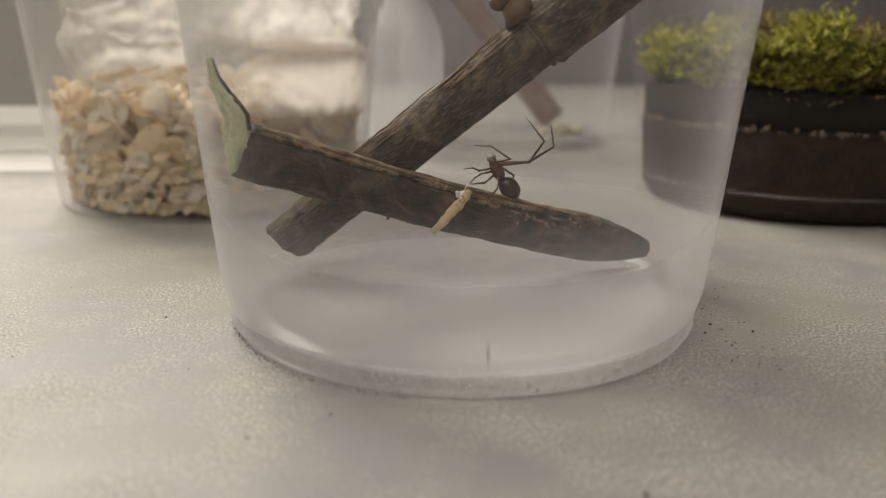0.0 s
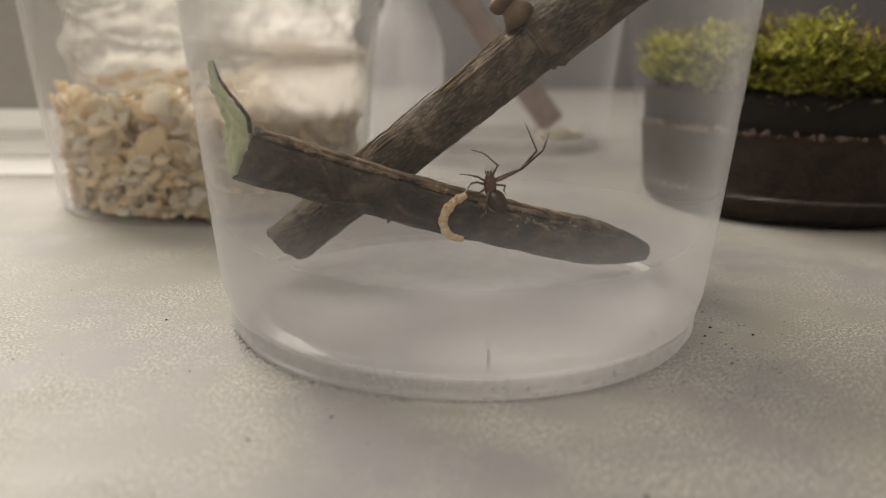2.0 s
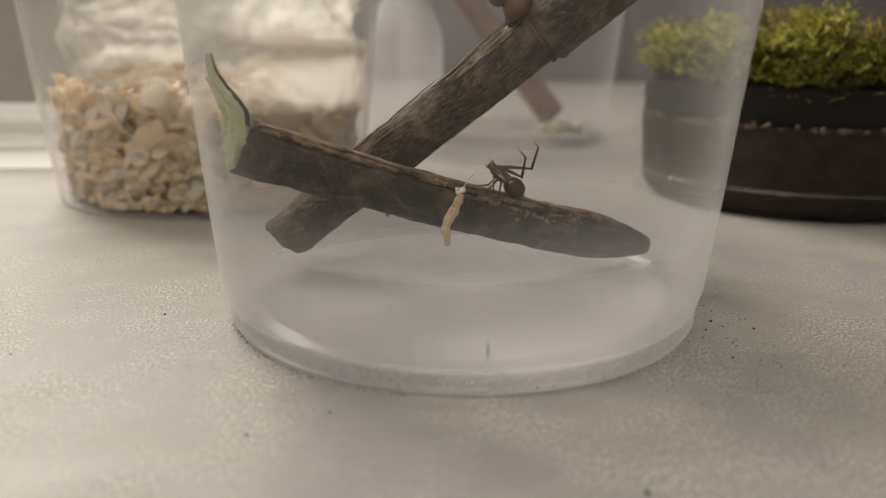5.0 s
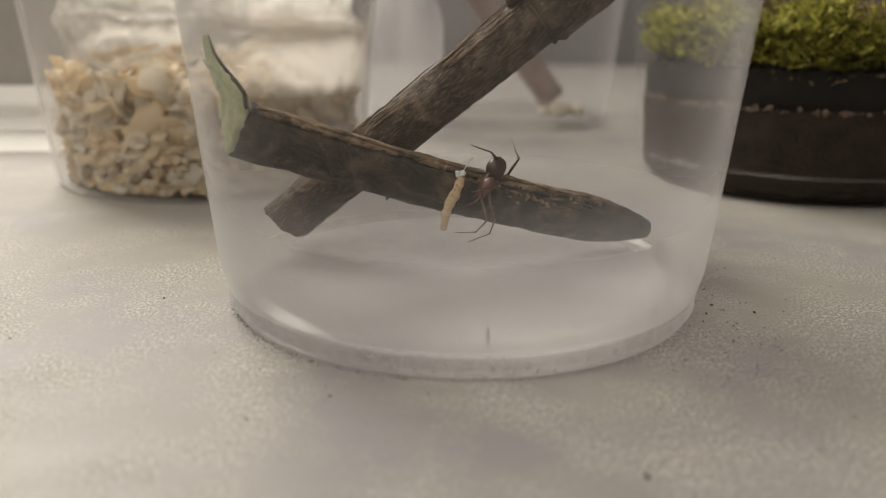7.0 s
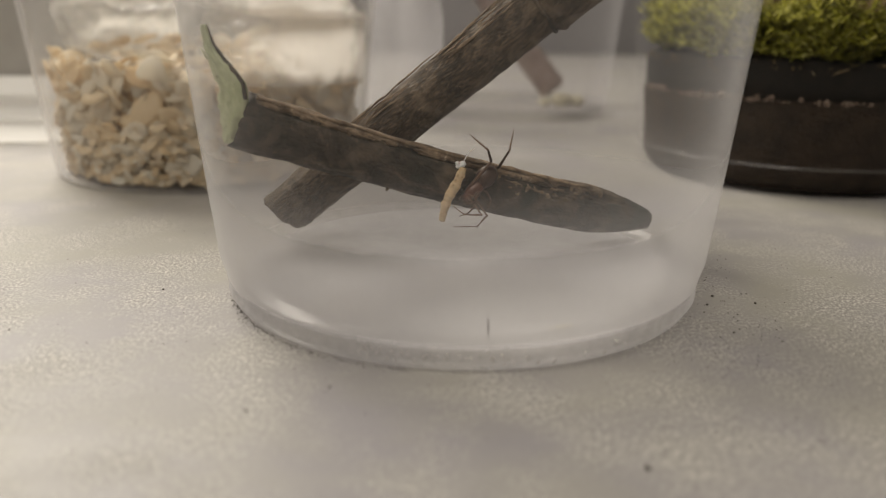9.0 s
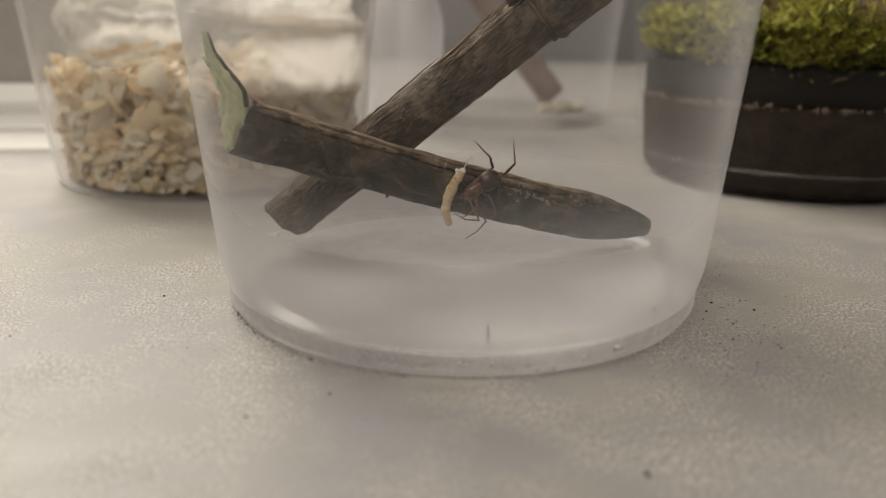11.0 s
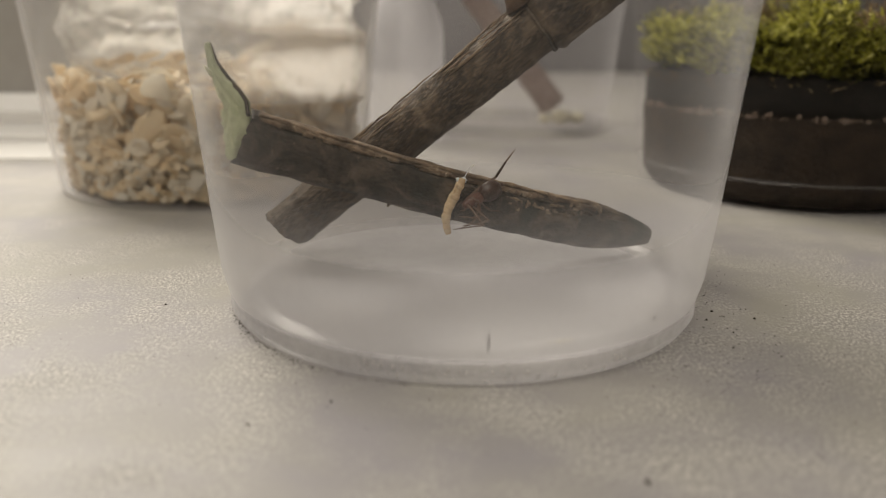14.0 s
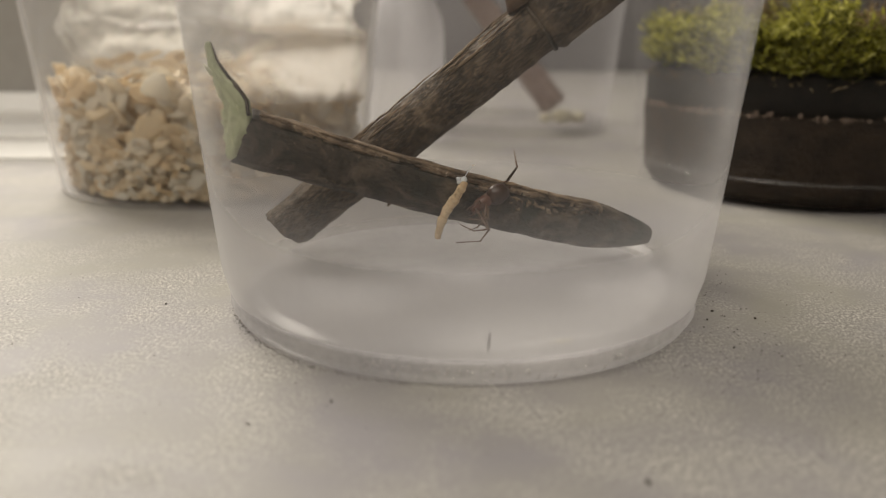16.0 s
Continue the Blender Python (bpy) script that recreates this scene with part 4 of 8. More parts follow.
# ---- the far cup with its own twig, and the tray ----
def far_things():
    cup = clear_cup("far_cup", (0.022, 0.262, 0), "cloudy clear plastic cup with a twig inside", FAR_CUP, FAR_BASE, FAR_BASE, 1.12)
    twig = tagged(new("twig"), "thin reddish brown twig leaning in the far cup", "stick")
    a, b = Vector((-0.012, 0.24, 0.083)), Vector((0.0435, 0.252, 0.0125))
    m, length = stick_frame(a, b)
    twig.matrix_world = m
    part("bark", tube([(0, 0, length * i / 30) for i in range(31)], [0.0056 + 0.0010 * i / 30 for i in range(31)], 20,
                      wobble=lambda i, t: 1 + 0.06 * noise.noise(Vector((math.cos(t) * 2, math.sin(t) * 2, i * 0.3)))), TWIG, twig)
    for k, (x, y, s) in enumerate([(0.047, 0.245, 1.0), (0.055, 0.249, 0.8), (0.040, 0.249, 0.6)]):
        stone = tagged(new("pebble"), "small pale cream pebble on the cup floor", "pebble", "pebbles in the far cup")
        stone.location = (x, y, 0.0041)
        part("stone", blob(0.0052 * s, 0.0045 * s, 0.0036 * s, (0, 0, 0.0034 * s), None, 0.2, 200, 3, k), PEBBLE, stone)
    tray = tagged(new("storage_box"), "grey glossy plastic box with a white base rim", "box")
    tray.location = (-0.29, 0.232, 0)
    tray.rotation_euler = (0, 0, radians(8))
    def rail(profile):
        bm = bmesh.new()
        ends = [[bm.verts.new((x, y, z)) for y, z in profile] for x in (-0.17, 0.17)]
        for k in range(len(profile)):
            n = (k + 1) % len(profile)
            bm.faces.new((ends[0][k], ends[0][n], ends[1][n], ends[1][k]))
        bm.faces.new(ends[0][::-1])
        bm.faces.new(ends[1])
        bmesh.ops.recalc_face_normals(bm, faces=bm.faces)
        bmesh.ops.bevel(bm, geom=list(bm.edges), offset=0.0005, segments=2, affect="EDGES")
        return bm
    part("base_rim", rail([(-0.108, 0.0), (-0.108, 0.0007), (-0.086, 0.0038), (-0.06, 0.0038), (-0.06, 0.0)]), WHITE_PLASTIC, tray, "white sloping plastic base rim", smooth=False)
    part("step", rail([(-0.084, 0.0034), (-0.084, 0.0058), (-0.068, 0.0092), (-0.05, 0.0092), (-0.05, 0.0034)]), WHITE_PLASTIC, tray, "white plastic step", smooth=False)
    # white ridge added for the highlight band across the grey body
    part("highlight_rib", rail([(-0.0660, 0.0088), (-0.0665, 0.0135), (-0.060, 0.0205), (-0.05, 0.0205), (-0.05, 0.0088)]), WHITE_PLASTIC, tray, "pale glossy rib standing in for a highlight", smooth=False)
    part("body", box(bmesh.new(), -0.166, 0.166, -0.055, 0.116, 0.0034, 0.074, 0.004), GREY_PLASTIC, tray, smooth=False)



far_things()


def frosted_bottle():
    bottle = tagged(new("frosted_bottle"), "pale frosted plastic bottle with a rounded shoulder", "bottle")
    bottle.location = (-0.026, 0.212, 0)
    body = [(0, 0.0), (0.0145, 0.0), (0.0158, 0.0010), (0.0162, 0.0030), (0.0165, 0.030), (0.0163, 0.046), (0.0150, 0.053), (0.0125, 0.0590), (0.0095, 0.066), (0.0090, 0.076)]
    part("body", lathe(body, 64), FROSTED, bottle)
    part("cap", lathe([(0, 0.0762), (0.0098, 0.0762), (0.0100, 0.0770), (0.0100, 0.086), (0.0094, 0.0875), (0, 0.0875)], 48), GREY_PLASTIC, bottle, "grey screw cap")


frosted_bottle()


# ---- crumbs of soil on the table ----
def crumbs():
    rng = random.Random(17)
    for x, y, s in [(0.0458, -0.0088, 1.0), (0.0524, -0.0122, 1.3), (0.0508, -0.029, 0.7), (0.0465, -0.019, 0.9), (0.0442, -0.026, 0.7), (-0.0542, -0.0107, 1.0),
                    (-0.0176, -0.048, 1.0), (-0.0273, -0.0549, 0.9), (-0.0717, -0.0306, 0.8), (0.0216, -0.0662, 1.7), (0.0436, -0.0132, 1.0), (0.0420, -0.0170, 0.8)]:
        bit = tagged(new("soil_crumb"), "tiny dark crumb of soil on the table", "crumb", "soil crumbs on the table")
        bit.location = (x, y, 0)
        bit.rotation_euler = (0, 0, rng.uniform(0, 6))
        part("grain", blob(0.00024 * s, 0.00016 * s, 0.00014 * s, (0, 0, 0.00011 * s), None, 0.5, 2200, 2, x * 900), SOIL_CRUMB, bit)
    bm = bmesh.new()
    for k in range(640):
        # dust gathered at the foot, packed tight to darken the contact shadow line too
        if k < 320:
            a = math.radians(rng.uniform(196, 262))
            r = 0.0424 + abs(rng.gauss(0, 0.0007))
            s = rng.uniform(0.12, 0.34)
        elif k < 440:
            a = math.radians(rng.gauss(-30, 19))
            r = 0.043 + abs(rng.gauss(0, 0.015))
            s = rng.uniform(0.15, 0.45)
        else:
            a = math.radians(rng.uniform(150, 380))
            r = rng.uniform(0.046, 0.085)
            s = rng.uniform(0.15, 0.4)
        blob(0.00034 * s, 0.00028 * s, 0.00022 * s, (r * math.cos(a), r * math.sin(a), 0.00018 * s), bm, 0.4, 2500, 1, k)
    dust = tagged(part("soil_dust", bm, SOIL_CRUMB), "scattered fine dark soil dust on the table", "soil dust", kind="stuff")
    # bits that stick to the inside of the cup
    for x, y, z, s, tall in [(0.0041, -0.0392, 0.0046, 1.0, 3.4), (0.0315, -0.0245, 0.0042, 1.0, 1.0), (0.0125, -0.0365, 0.0046, 0.7, 0.8), (-0.0085, -0.0385, 0.0044, 0.5, 1.0), (-0.0037, -0.0068, 0.0038, 0.6, 0.5)]:
        bit = tagged(new("debris"), "dark sliver of debris inside the clear cup", "crumb", "debris inside the cup")
        bit.location = (x, y, z)
        part("grain", blob(0.00022 * s, 0.0002 * s, 0.0004 * s * tall, (0, 0, 0.0003 * s * tall), None, 0.5, 2200, 2, x * 700), SOIL_CRUMB, bit)


    for k, (x, y, s) in enumerate([(0.0159, -0.0350, 1.0), (0.0147, -0.0352, 0.8), (0.0168, -0.0344, 0.6), (0.0134, -0.0356, 0.5)]):
        bit = tagged(new("pale_debris"), "pale yellowish scrap stuck on the cup floor", "crumb", "debris inside the cup")
        bit.location = (x, y, 0.0042)
        part("grain", blob(0.0005 * s, 0.0004 * s, 0.0003 * s, (0, 0, 0.0002 * s), None, 0.6, 1500, 2, k), PEBBLE, bit)


crumbs()


def motions():
    """Spider and larva: poses over the whole clip."""
    walk(spider, [
        (0, pose(0.00715, 0.00450, 0.02468, -88.0, -63.0, 180.0)),
        (0.5, pose(0.00639, 0.00400, 0.02330, -90.3, -78.0, 180.0)),
        (1, pose(0.00712, 0.00350, 0.02360, -88.4, -65.4, 180.0)),
        (1.5, pose(0.00621, 0.00300, 0.02346, -90.5, -79.0, 180.0)),
        (2, pose(0.00525, 0.00250, 0.02257, -91.2, -85.2, 180.0)),
        (2.5, pose(0.00493, 0.00207, 0.02240, -91.6, -88.5, 180.0)),
        (3, pose(0.00530, 0.00163, 0.02126, -91.1, -85.0, 180.0)),
        (3.5, pose(0.00582, 0.00120, 0.02157, -91.6, -86.6, 180.0)),
        (4, pose(0.00796, 0.00350, 0.02500, 84.6, -75.0, 0.0)),
        (4.7, pose(0.00795, 0.00321, 0.02455, -88.1, -62.1, 180.0)),
        (5.4, pose(0.00786, 0.00264, 0.02296, -85.0, -20.2, -168.9)),
        (6.3, pose(0.00791, 0.00100, 0.02204, -68.6, 41.8, -163.2)),
        (6.5, pose(0.00720, 0.00071, 0.02024, -69.5, 40.9, -164.7)),
        (7, pose(0.00524, 0.00000, 0.02051, -65.6, 52.3, -160.0)),
        (7.5, pose(0.00408, -0.00150, 0.01998, -68.7, 43.4, -163.0)),
        (8, pose(0.00419, -0.00150, 0.01889, -69.2, 40.4, -163.8)),
        (8.5, pose(0.00375, -0.00150, 0.01841, -67.7, 43.2, -162.0)),
        (9, pose(0.00312, -0.00150, 0.01839, -68.0, 41.4, -162.1)),
        (11.5, pose(0.00332, -0.00150, 0.02019, -69.9, 31.2, -162.2)),
        (12, pose(0.00443, -0.00150, 0.02082, -66.3, 46.2, -159.9)),
        (12.5, pose(0.00403, -0.00150, 0.02025, -70.4, 30.0, -163.0)),
        (13, pose(0.00330, -0.00150, 0.02011, -69.6, 30.1, -161.3)),
        (13.5, pose(0.00325, -0.00150, 0.01917, -70.2, 24.8, -161.4)),
        (14, pose(0.00323, -0.00150, 0.01918, -70.3, 24.8, -161.3)),
        (14.5, pose(0.00324, -0.00150, 0.01902, -71.7, 24.3, -164.0)),
        (15, pose(0.00341, -0.00150, 0.01898, -71.6, 24.3, -164.0)),
        (15.5, pose(0.00446, -0.00150, 0.01856, -70.2, 30.9, -163.9)),
        (16, pose(0.00463, -0.00150, 0.01867, -69.9, 33.0, -163.9))])
    walk(abdomen, [
        (0, pose(-0.00064, -0.00013, -0.00009, -0.0, -8.1, 11.8)),
        (0.5, pose(0.00005, 0.00004, 0.00002, 0.0, -18.7, 39.1)),
        (1, pose(-0.00023, -0.00007, -0.00010, 0.0, -22.8, 16.4)),
        (1.5, pose(-0.00056, -0.00041, -0.00034, 0.0, -25.9, 36.4)),
        (2, pose(0.00028, 0.00016, 0.00000, -0.0, -0.6, 29.9)),
        (2.5, pose(-0.00030, -0.00024, 0.00002, -0.0, 3.3, 39.1)),
        (3, pose(-0.00005, -0.00003, 0.00001, -0.0, 9.1, 35.6)),
        (3.5, pose(-0.00013, -0.00009, 0.00004, -0.0, 13.3, 33.3)),
        (4, pose(-0.00028, -0.00004, -0.00010, 0.0, -20.4, 9.1)),
        (4.7, pose(-0.00061, 0.00004, -0.00026, -0.0, -22.7, -3.6)),
        (5.4, pose(-0.00063, -0.00012, -0.00023, -0.0, -19.8, 10.9)),
        (6.3, pose(-0.00096, 0.00015, -0.00080, 0.0, -39.7, -8.7)),
        (6.5, pose(-0.00084, -0.00015, -0.00070, 0.0, -39.5, 10.1)),
        (7, pose(-0.00088, -0.00021, -0.00070, 0.0, -37.8, 13.5)),
        (7.5, pose(0.00024, 0.00003, 0.00011, 0.0, -24.9, 7.8)),
        (8, pose(0.00030, 0.00005, 0.00015, 0.0, -26.0, 8.9)),
        (8.5, pose(0.00025, 0.00003, 0.00012, -0.0, -24.4, 7.8)),
        (9, pose(0.00016, 0.00001, 0.00006, 0.0, -22.4, 5.2)),
        (11.5, pose(0.00010, -0.00000, 0.00004, 0.0, -21.1, -2.1)),
        (12, pose(-0.00065, -0.00013, -0.00059, -0.0, -41.7, 11.6)),
        (12.5, pose(-0.00084, -0.00019, -0.00064, 0.0, -36.5, 12.4)),
        (13, pose(0.00002, 0.00000, 0.00001, 0.0, -17.8, 2.7)),
        (13.5, pose(0.00010, 0.00001, 0.00003, 0.0, -18.2, 3.2)),
        (14, pose(0.00010, 0.00001, 0.00003, -0.0, -18.2, 3.2)),
        (14.5, pose(0.00015, 0.00000, 0.00006, 0.0, -22.3, -0.0)),
        (15, pose(0.00015, 0.00000, 0.00006, 0.0, -22.3, 0.0)),
        (15.5, pose(0.00009, -0.00000, 0.00004, 0.0, -22.4, -1.5)),
        (16, pose(0.00012, -0.00001, 0.00005, 0.0, -24.1, -5.5))])
    walk(legs[0][0], [
        (0, pose(0.00240, -0.00090, 0.00030, -16.8, 36.9, -121.1)),
        (0.5, pose(0.00240, -0.00090, 0.00030, -8.7, 39.2, -97.4)),
        (1, pose(0.00240, -0.00090, 0.00030, -11.8, 33.6, -111.2)),
        (1.5, pose(0.00240, -0.00090, 0.00030, -8.8, 39.1, -97.6)),
        (2, pose(0.00240, -0.00090, 0.00030, -3.4, 46.2, -81.2)),
        (2.5, pose(0.00240, -0.00090, 0.00030, -2.0, 45.6, -77.9)),
        (3, pose(0.00240, -0.00090, 0.00030, -0.7, 42.6, -75.2)),
        (3.5, pose(0.00240, -0.00090, 0.00030, -1.7, 40.5, -78.0)),
        (4, pose(0.00240, -0.00090, 0.00030, -7.1, 44.0, -90.7)),
        (4.7, pose(0.00240, -0.00090, 0.00030, -19.0, 32.4, -133.4)),
        (5.4, pose(0.00240, -0.00090, 0.00030, -17.8, 20.8, -154.0)),
        (6.3, pose(0.00240, -0.00090, 0.00030, -27.9, 19.7, 176.4)),
        (6.5, pose(0.00240, -0.00090, 0.00030, -64.5, 33.3, 157.4)),
        (7, pose(0.00240, -0.00090, 0.00030, -70.2, 34.4, 154.3)),
        (7.5, pose(0.00240, -0.00090, 0.00030, -43.3, 24.0, 163.0)),
        (8, pose(0.00240, -0.00090, 0.00030, -25.8, 16.8, 172.3)),
        (8.5, pose(0.00240, -0.00090, 0.00030, -15.4, 10.4, 174.5)),
        (9, pose(0.00240, -0.00090, 0.00030, -27.8, 17.9, 171.9)),
        (11.5, pose(0.00240, -0.00090, 0.00030, 6.0, -3.5, 167.5)),
        (12, pose(0.00240, -0.00090, 0.00030, -51.2, 26.0, 158.2)),
        (12.5, pose(0.00240, -0.00090, 0.00030, -31.9, 19.6, 168.8)),
        (13, pose(0.00240, -0.00090, 0.00030, -23.1, 14.9, 172.1)),
        (13.5, pose(0.00240, -0.00090, 0.00030, -19.4, 17.1, -170.8)),
        (14, pose(0.00240, -0.00090, 0.00030, -20.7, 18.0, -171.5)),
        (14.5, pose(0.00240, -0.00090, 0.00030, -24.8, 22.3, -169.6)),
        (15, pose(0.00240, -0.00090, 0.00030, -17.6, 15.6, -170.1)),
        (15.5, pose(0.00240, -0.00090, 0.00030, -23.3, 16.7, 177.4)),
        (16, pose(0.00240, -0.00090, 0.00030, -19.4, 14.3, 179.3))])
    walk(legs[0][1], [
        (0, pose(0.00790, -0.00000, 0.00000, -49.9, -52.1, 87.2)),
        (0.5, pose(0.00790, -0.00000, 0.00000, -19.6, -31.8, 62.6)),
        (1, pose(0.00790, -0.00000, 0.00000, -46.7, -55.9, 78.3)),
        (1.5, pose(0.00790, -0.00000, -0.00000, -45.7, -50.7, 83.3)),
        (2, pose(0.00790, -0.00000, -0.00000, -55.6, -58.4, 86.6)),
        (2.5, pose(0.00790, -0.00000, -0.00000, -48.5, -54.2, 82.8)),
        (3, pose(0.00790, -0.00000, 0.00000, -40.4, -54.7, 70.9)),
        (3.5, pose(0.00790, -0.00000, 0.00000, -43.8, -50.8, 80.4)),
        (4, pose(0.00790, -0.00000, -0.00000, -8.1, -9.5, 80.5)),
        (4.7, pose(0.00790, -0.00000, 0.00000, -64.0, -42.9, 115.7)),
        (5.4, pose(0.00790, -0.00000, -0.00000, -80.8, -55.3, 116.8)),
        (6.3, pose(0.00790, -0.00000, 0.00000, -154.0, -72.2, 160.9)),
        (6.5, pose(0.00790, -0.00000, -0.00000, 65.5, -47.2, -111.6)),
        (7, pose(0.00790, -0.00000, -0.00000, 38.1, -34.2, -96.5)),
        (7.5, pose(0.00790, -0.00000, -0.00000, 59.7, -61.7, -87.7)),
        (8, pose(0.00790, -0.00000, 0.00000, 43.8, -73.9, -56.3)),
        (8.5, pose(0.00790, 0.00000, 0.00000, 11.6, -75.7, -14.9)),
        (9, pose(0.00790, 0.00000, -0.00000, 34.2, -71.2, -46.5)),
        (11.5, pose(0.00790, -0.00000, 0.00000, -34.0, -72.2, 45.5)),
        (12, pose(0.00790, -0.00000, -0.00000, 58.2, -49.1, -101.2)),
        (12.5, pose(0.00790, -0.00000, -0.00000, 80.4, -71.0, -99.6)),
        (13, pose(0.00790, -0.00000, -0.00000, 63.7, -75.7, -77.3)),
        (13.5, pose(0.00790, -0.00000, -0.00000, 54.2, -80.4, -62.4)),
        (14, pose(0.00790, -0.00000, -0.00000, 70.5, -82.2, -78.0)),
        (14.5, pose(0.00790, 0.00000, -0.00000, 73.8, -76.9, -86.8)),
        (15, pose(0.00790, -0.00000, 0.00000, 47.0, -80.7, -54.3)),
        (15.5, pose(0.00790, -0.00000, -0.00000, 29.1, -80.2, -34.3)),
        (16, pose(0.00790, 0.00000, 0.00000, 48.3, -79.2, -56.9))])
    walk(legs[0][2], [
        (0, pose(0.00574, 0.00000, -0.00000, 33.4, 34.2, 88.5)),
        (0.5, pose(0.00574, 0.00000, 0.00000, 27.8, 35.0, 76.1)),
        (1, pose(0.00574, -0.00000, -0.00000, 4.2, 5.1, 78.7)),
        (1.5, pose(0.00574, -0.00000, -0.00000, 24.3, 29.1, 79.3)),
        (2, pose(0.00574, 0.00000, -0.00000, 38.9, 45.1, 80.8)),
        (2.5, pose(0.00574, 0.00000, 0.00000, 36.5, 47.6, 73.7)),
        (3, pose(0.00574, 0.00000, 0.00000, 23.8, 35.9, 66.1)),
        (3.5, pose(0.00574, -0.00000, 0.00000, 15.2, 26.4, 59.4)),
        (4, pose(0.00574, -0.00000, -0.00000, -7.7, 74.0, -10.3)),
        (4.7, pose(0.00574, 0.00000, 0.00000, 65.0, 49.7, 108.1)),
        (5.4, pose(0.00574, 0.00000, -0.00000, 62.3, 40.4, 117.4)),
        (6.3, pose(0.00574, 0.00000, 0.00000, 48.4, 29.9, 118.6)),
        (6.4, pose(0.00574, -0.00000, 0.00000, 9.3, 6.7, 108.6)),
        (6.5, pose(0.00574, -0.00000, 0.00000, -27.2, -17.5, 115.2)),
        (7, pose(0.00574, 0.00000, -0.00000, -30.7, -19.6, 115.7)),
        (7.5, pose(0.00574, 0.00000, 0.00000, 14.9, 9.7, 114.1)),
        (8, pose(0.00574, 0.00000, -0.00000, 43.9, 29.0, 114.7)),
        (8.5, pose(0.00574, 0.00000, -0.00000, 78.5, 47.2, 123.7)),
        (9, pose(0.00574, 0.00000, -0.00000, 50.6, 41.0, 103.3)),
        (11.5, pose(0.00574, -0.00000, 0.00000, 64.5, 34.2, 128.1)),
        (12, pose(0.00574, 0.00000, -0.00000, 2.3, 1.3, 119.2)),
        (12.5, pose(0.00574, -0.00000, 0.00000, 25.4, 15.4, 118.1)),
        (13, pose(0.00574, -0.00000, -0.00000, 43.6, 25.3, 121.5)),
        (13.5, pose(0.00574, 0.00000, 0.00000, 109.0, 54.2, 139.9)),
        (14, pose(0.00574, 0.00000, -0.00000, 115.0, 55.7, 142.8)),
        (14.5, pose(0.00574, 0.00000, -0.00000, 102.9, 55.0, 135.0)),
        (15, pose(0.00574, -0.00000, -0.00000, 98.3, 49.7, 136.4)),
        (15.5, pose(0.00574, 0.00000, -0.00000, 55.7, 34.6, 118.9)),
        (16, pose(0.00574, -0.00000, -0.00000, 56.3, 30.3, 126.3))])
    walk(legs[1][0], [
        (0, pose(0.00200, -0.00100, 0.00030, -5.9, 30.2, -115.5)),
        (0.5, pose(0.00200, -0.00100, 0.00030, 0.5, 28.0, -90.8)),
        (1, pose(0.00200, -0.00100, 0.00030, -1.0, 22.2, -105.9)),
        (1.5, pose(0.00200, -0.00100, 0.00030, 0.5, 28.0, -90.9)),
        (2, pose(0.00200, -0.00100, 0.00030, 3.4, 38.3, -75.4)),
        (2.5, pose(0.00200, -0.00100, 0.00030, 4.6, 33.5, -71.1)),
        (3, pose(0.00200, -0.00100, 0.00030, 5.1, 26.8, -67.7)),
        (3.5, pose(0.00200, -0.00100, 0.00030, 4.6, 25.8, -70.6)),
        (4, pose(0.00200, -0.00100, 0.00030, 0.4, 38.3, -85.4)),
        (4.7, pose(0.00200, -0.00100, 0.00030, -18.0, 34.3, -146.0)),
        (5.4, pose(0.00200, -0.00100, 0.00030, -35.5, 37.2, -174.8)),
        (6.3, pose(0.00200, -0.00100, 0.00030, -49.1, 66.2, -150.9)),
        (6.5, pose(0.00200, -0.00100, 0.00030, -22.9, 32.5, -161.6)),
        (7, pose(0.00200, -0.00100, 0.00030, -15.4, 20.1, -178.9)),
        (7.5, pose(0.00200, -0.00100, 0.00030, -29.4, 31.4, -177.0)),
        (8, pose(0.00200, -0.00100, 0.00030, -9.8, 18.4, -166.5)),
        (8.5, pose(0.00200, -0.00100, 0.00030, -0.7, 9.7, -169.1)),
        (9, pose(0.00200, -0.00100, 0.00030, 19.8, -7.6, -174.1)),
        (11.5, pose(0.00200, -0.00100, 0.00030, -15.1, 20.3, -177.2)),
        (12, pose(0.00200, -0.00100, 0.00030, -21.8, 20.3, 166.5)),
        (12.5, pose(0.00200, -0.00100, 0.00030, -14.2, 20.0, -175.6)),
        (13, pose(0.00200, -0.00100, 0.00030, -5.0, 12.7, -175.5)),
        (13.5, pose(0.00200, -0.00100, 0.00030, -33.6, 31.4, 176.1)),
        (14, pose(0.00200, -0.00100, 0.00030, -33.6, 31.4, 176.1)),
        (14.5, pose(0.00200, -0.00100, 0.00030, -36.2, 33.5, 176.6)),
        (15, pose(0.00200, -0.00100, 0.00030, -36.1, 33.4, 176.6)),
        (15.5, pose(0.00200, -0.00100, 0.00030, -40.0, 34.5, 173.6)),
        (16, pose(0.00200, -0.00100, 0.00030, -41.3, 35.0, 172.6))])
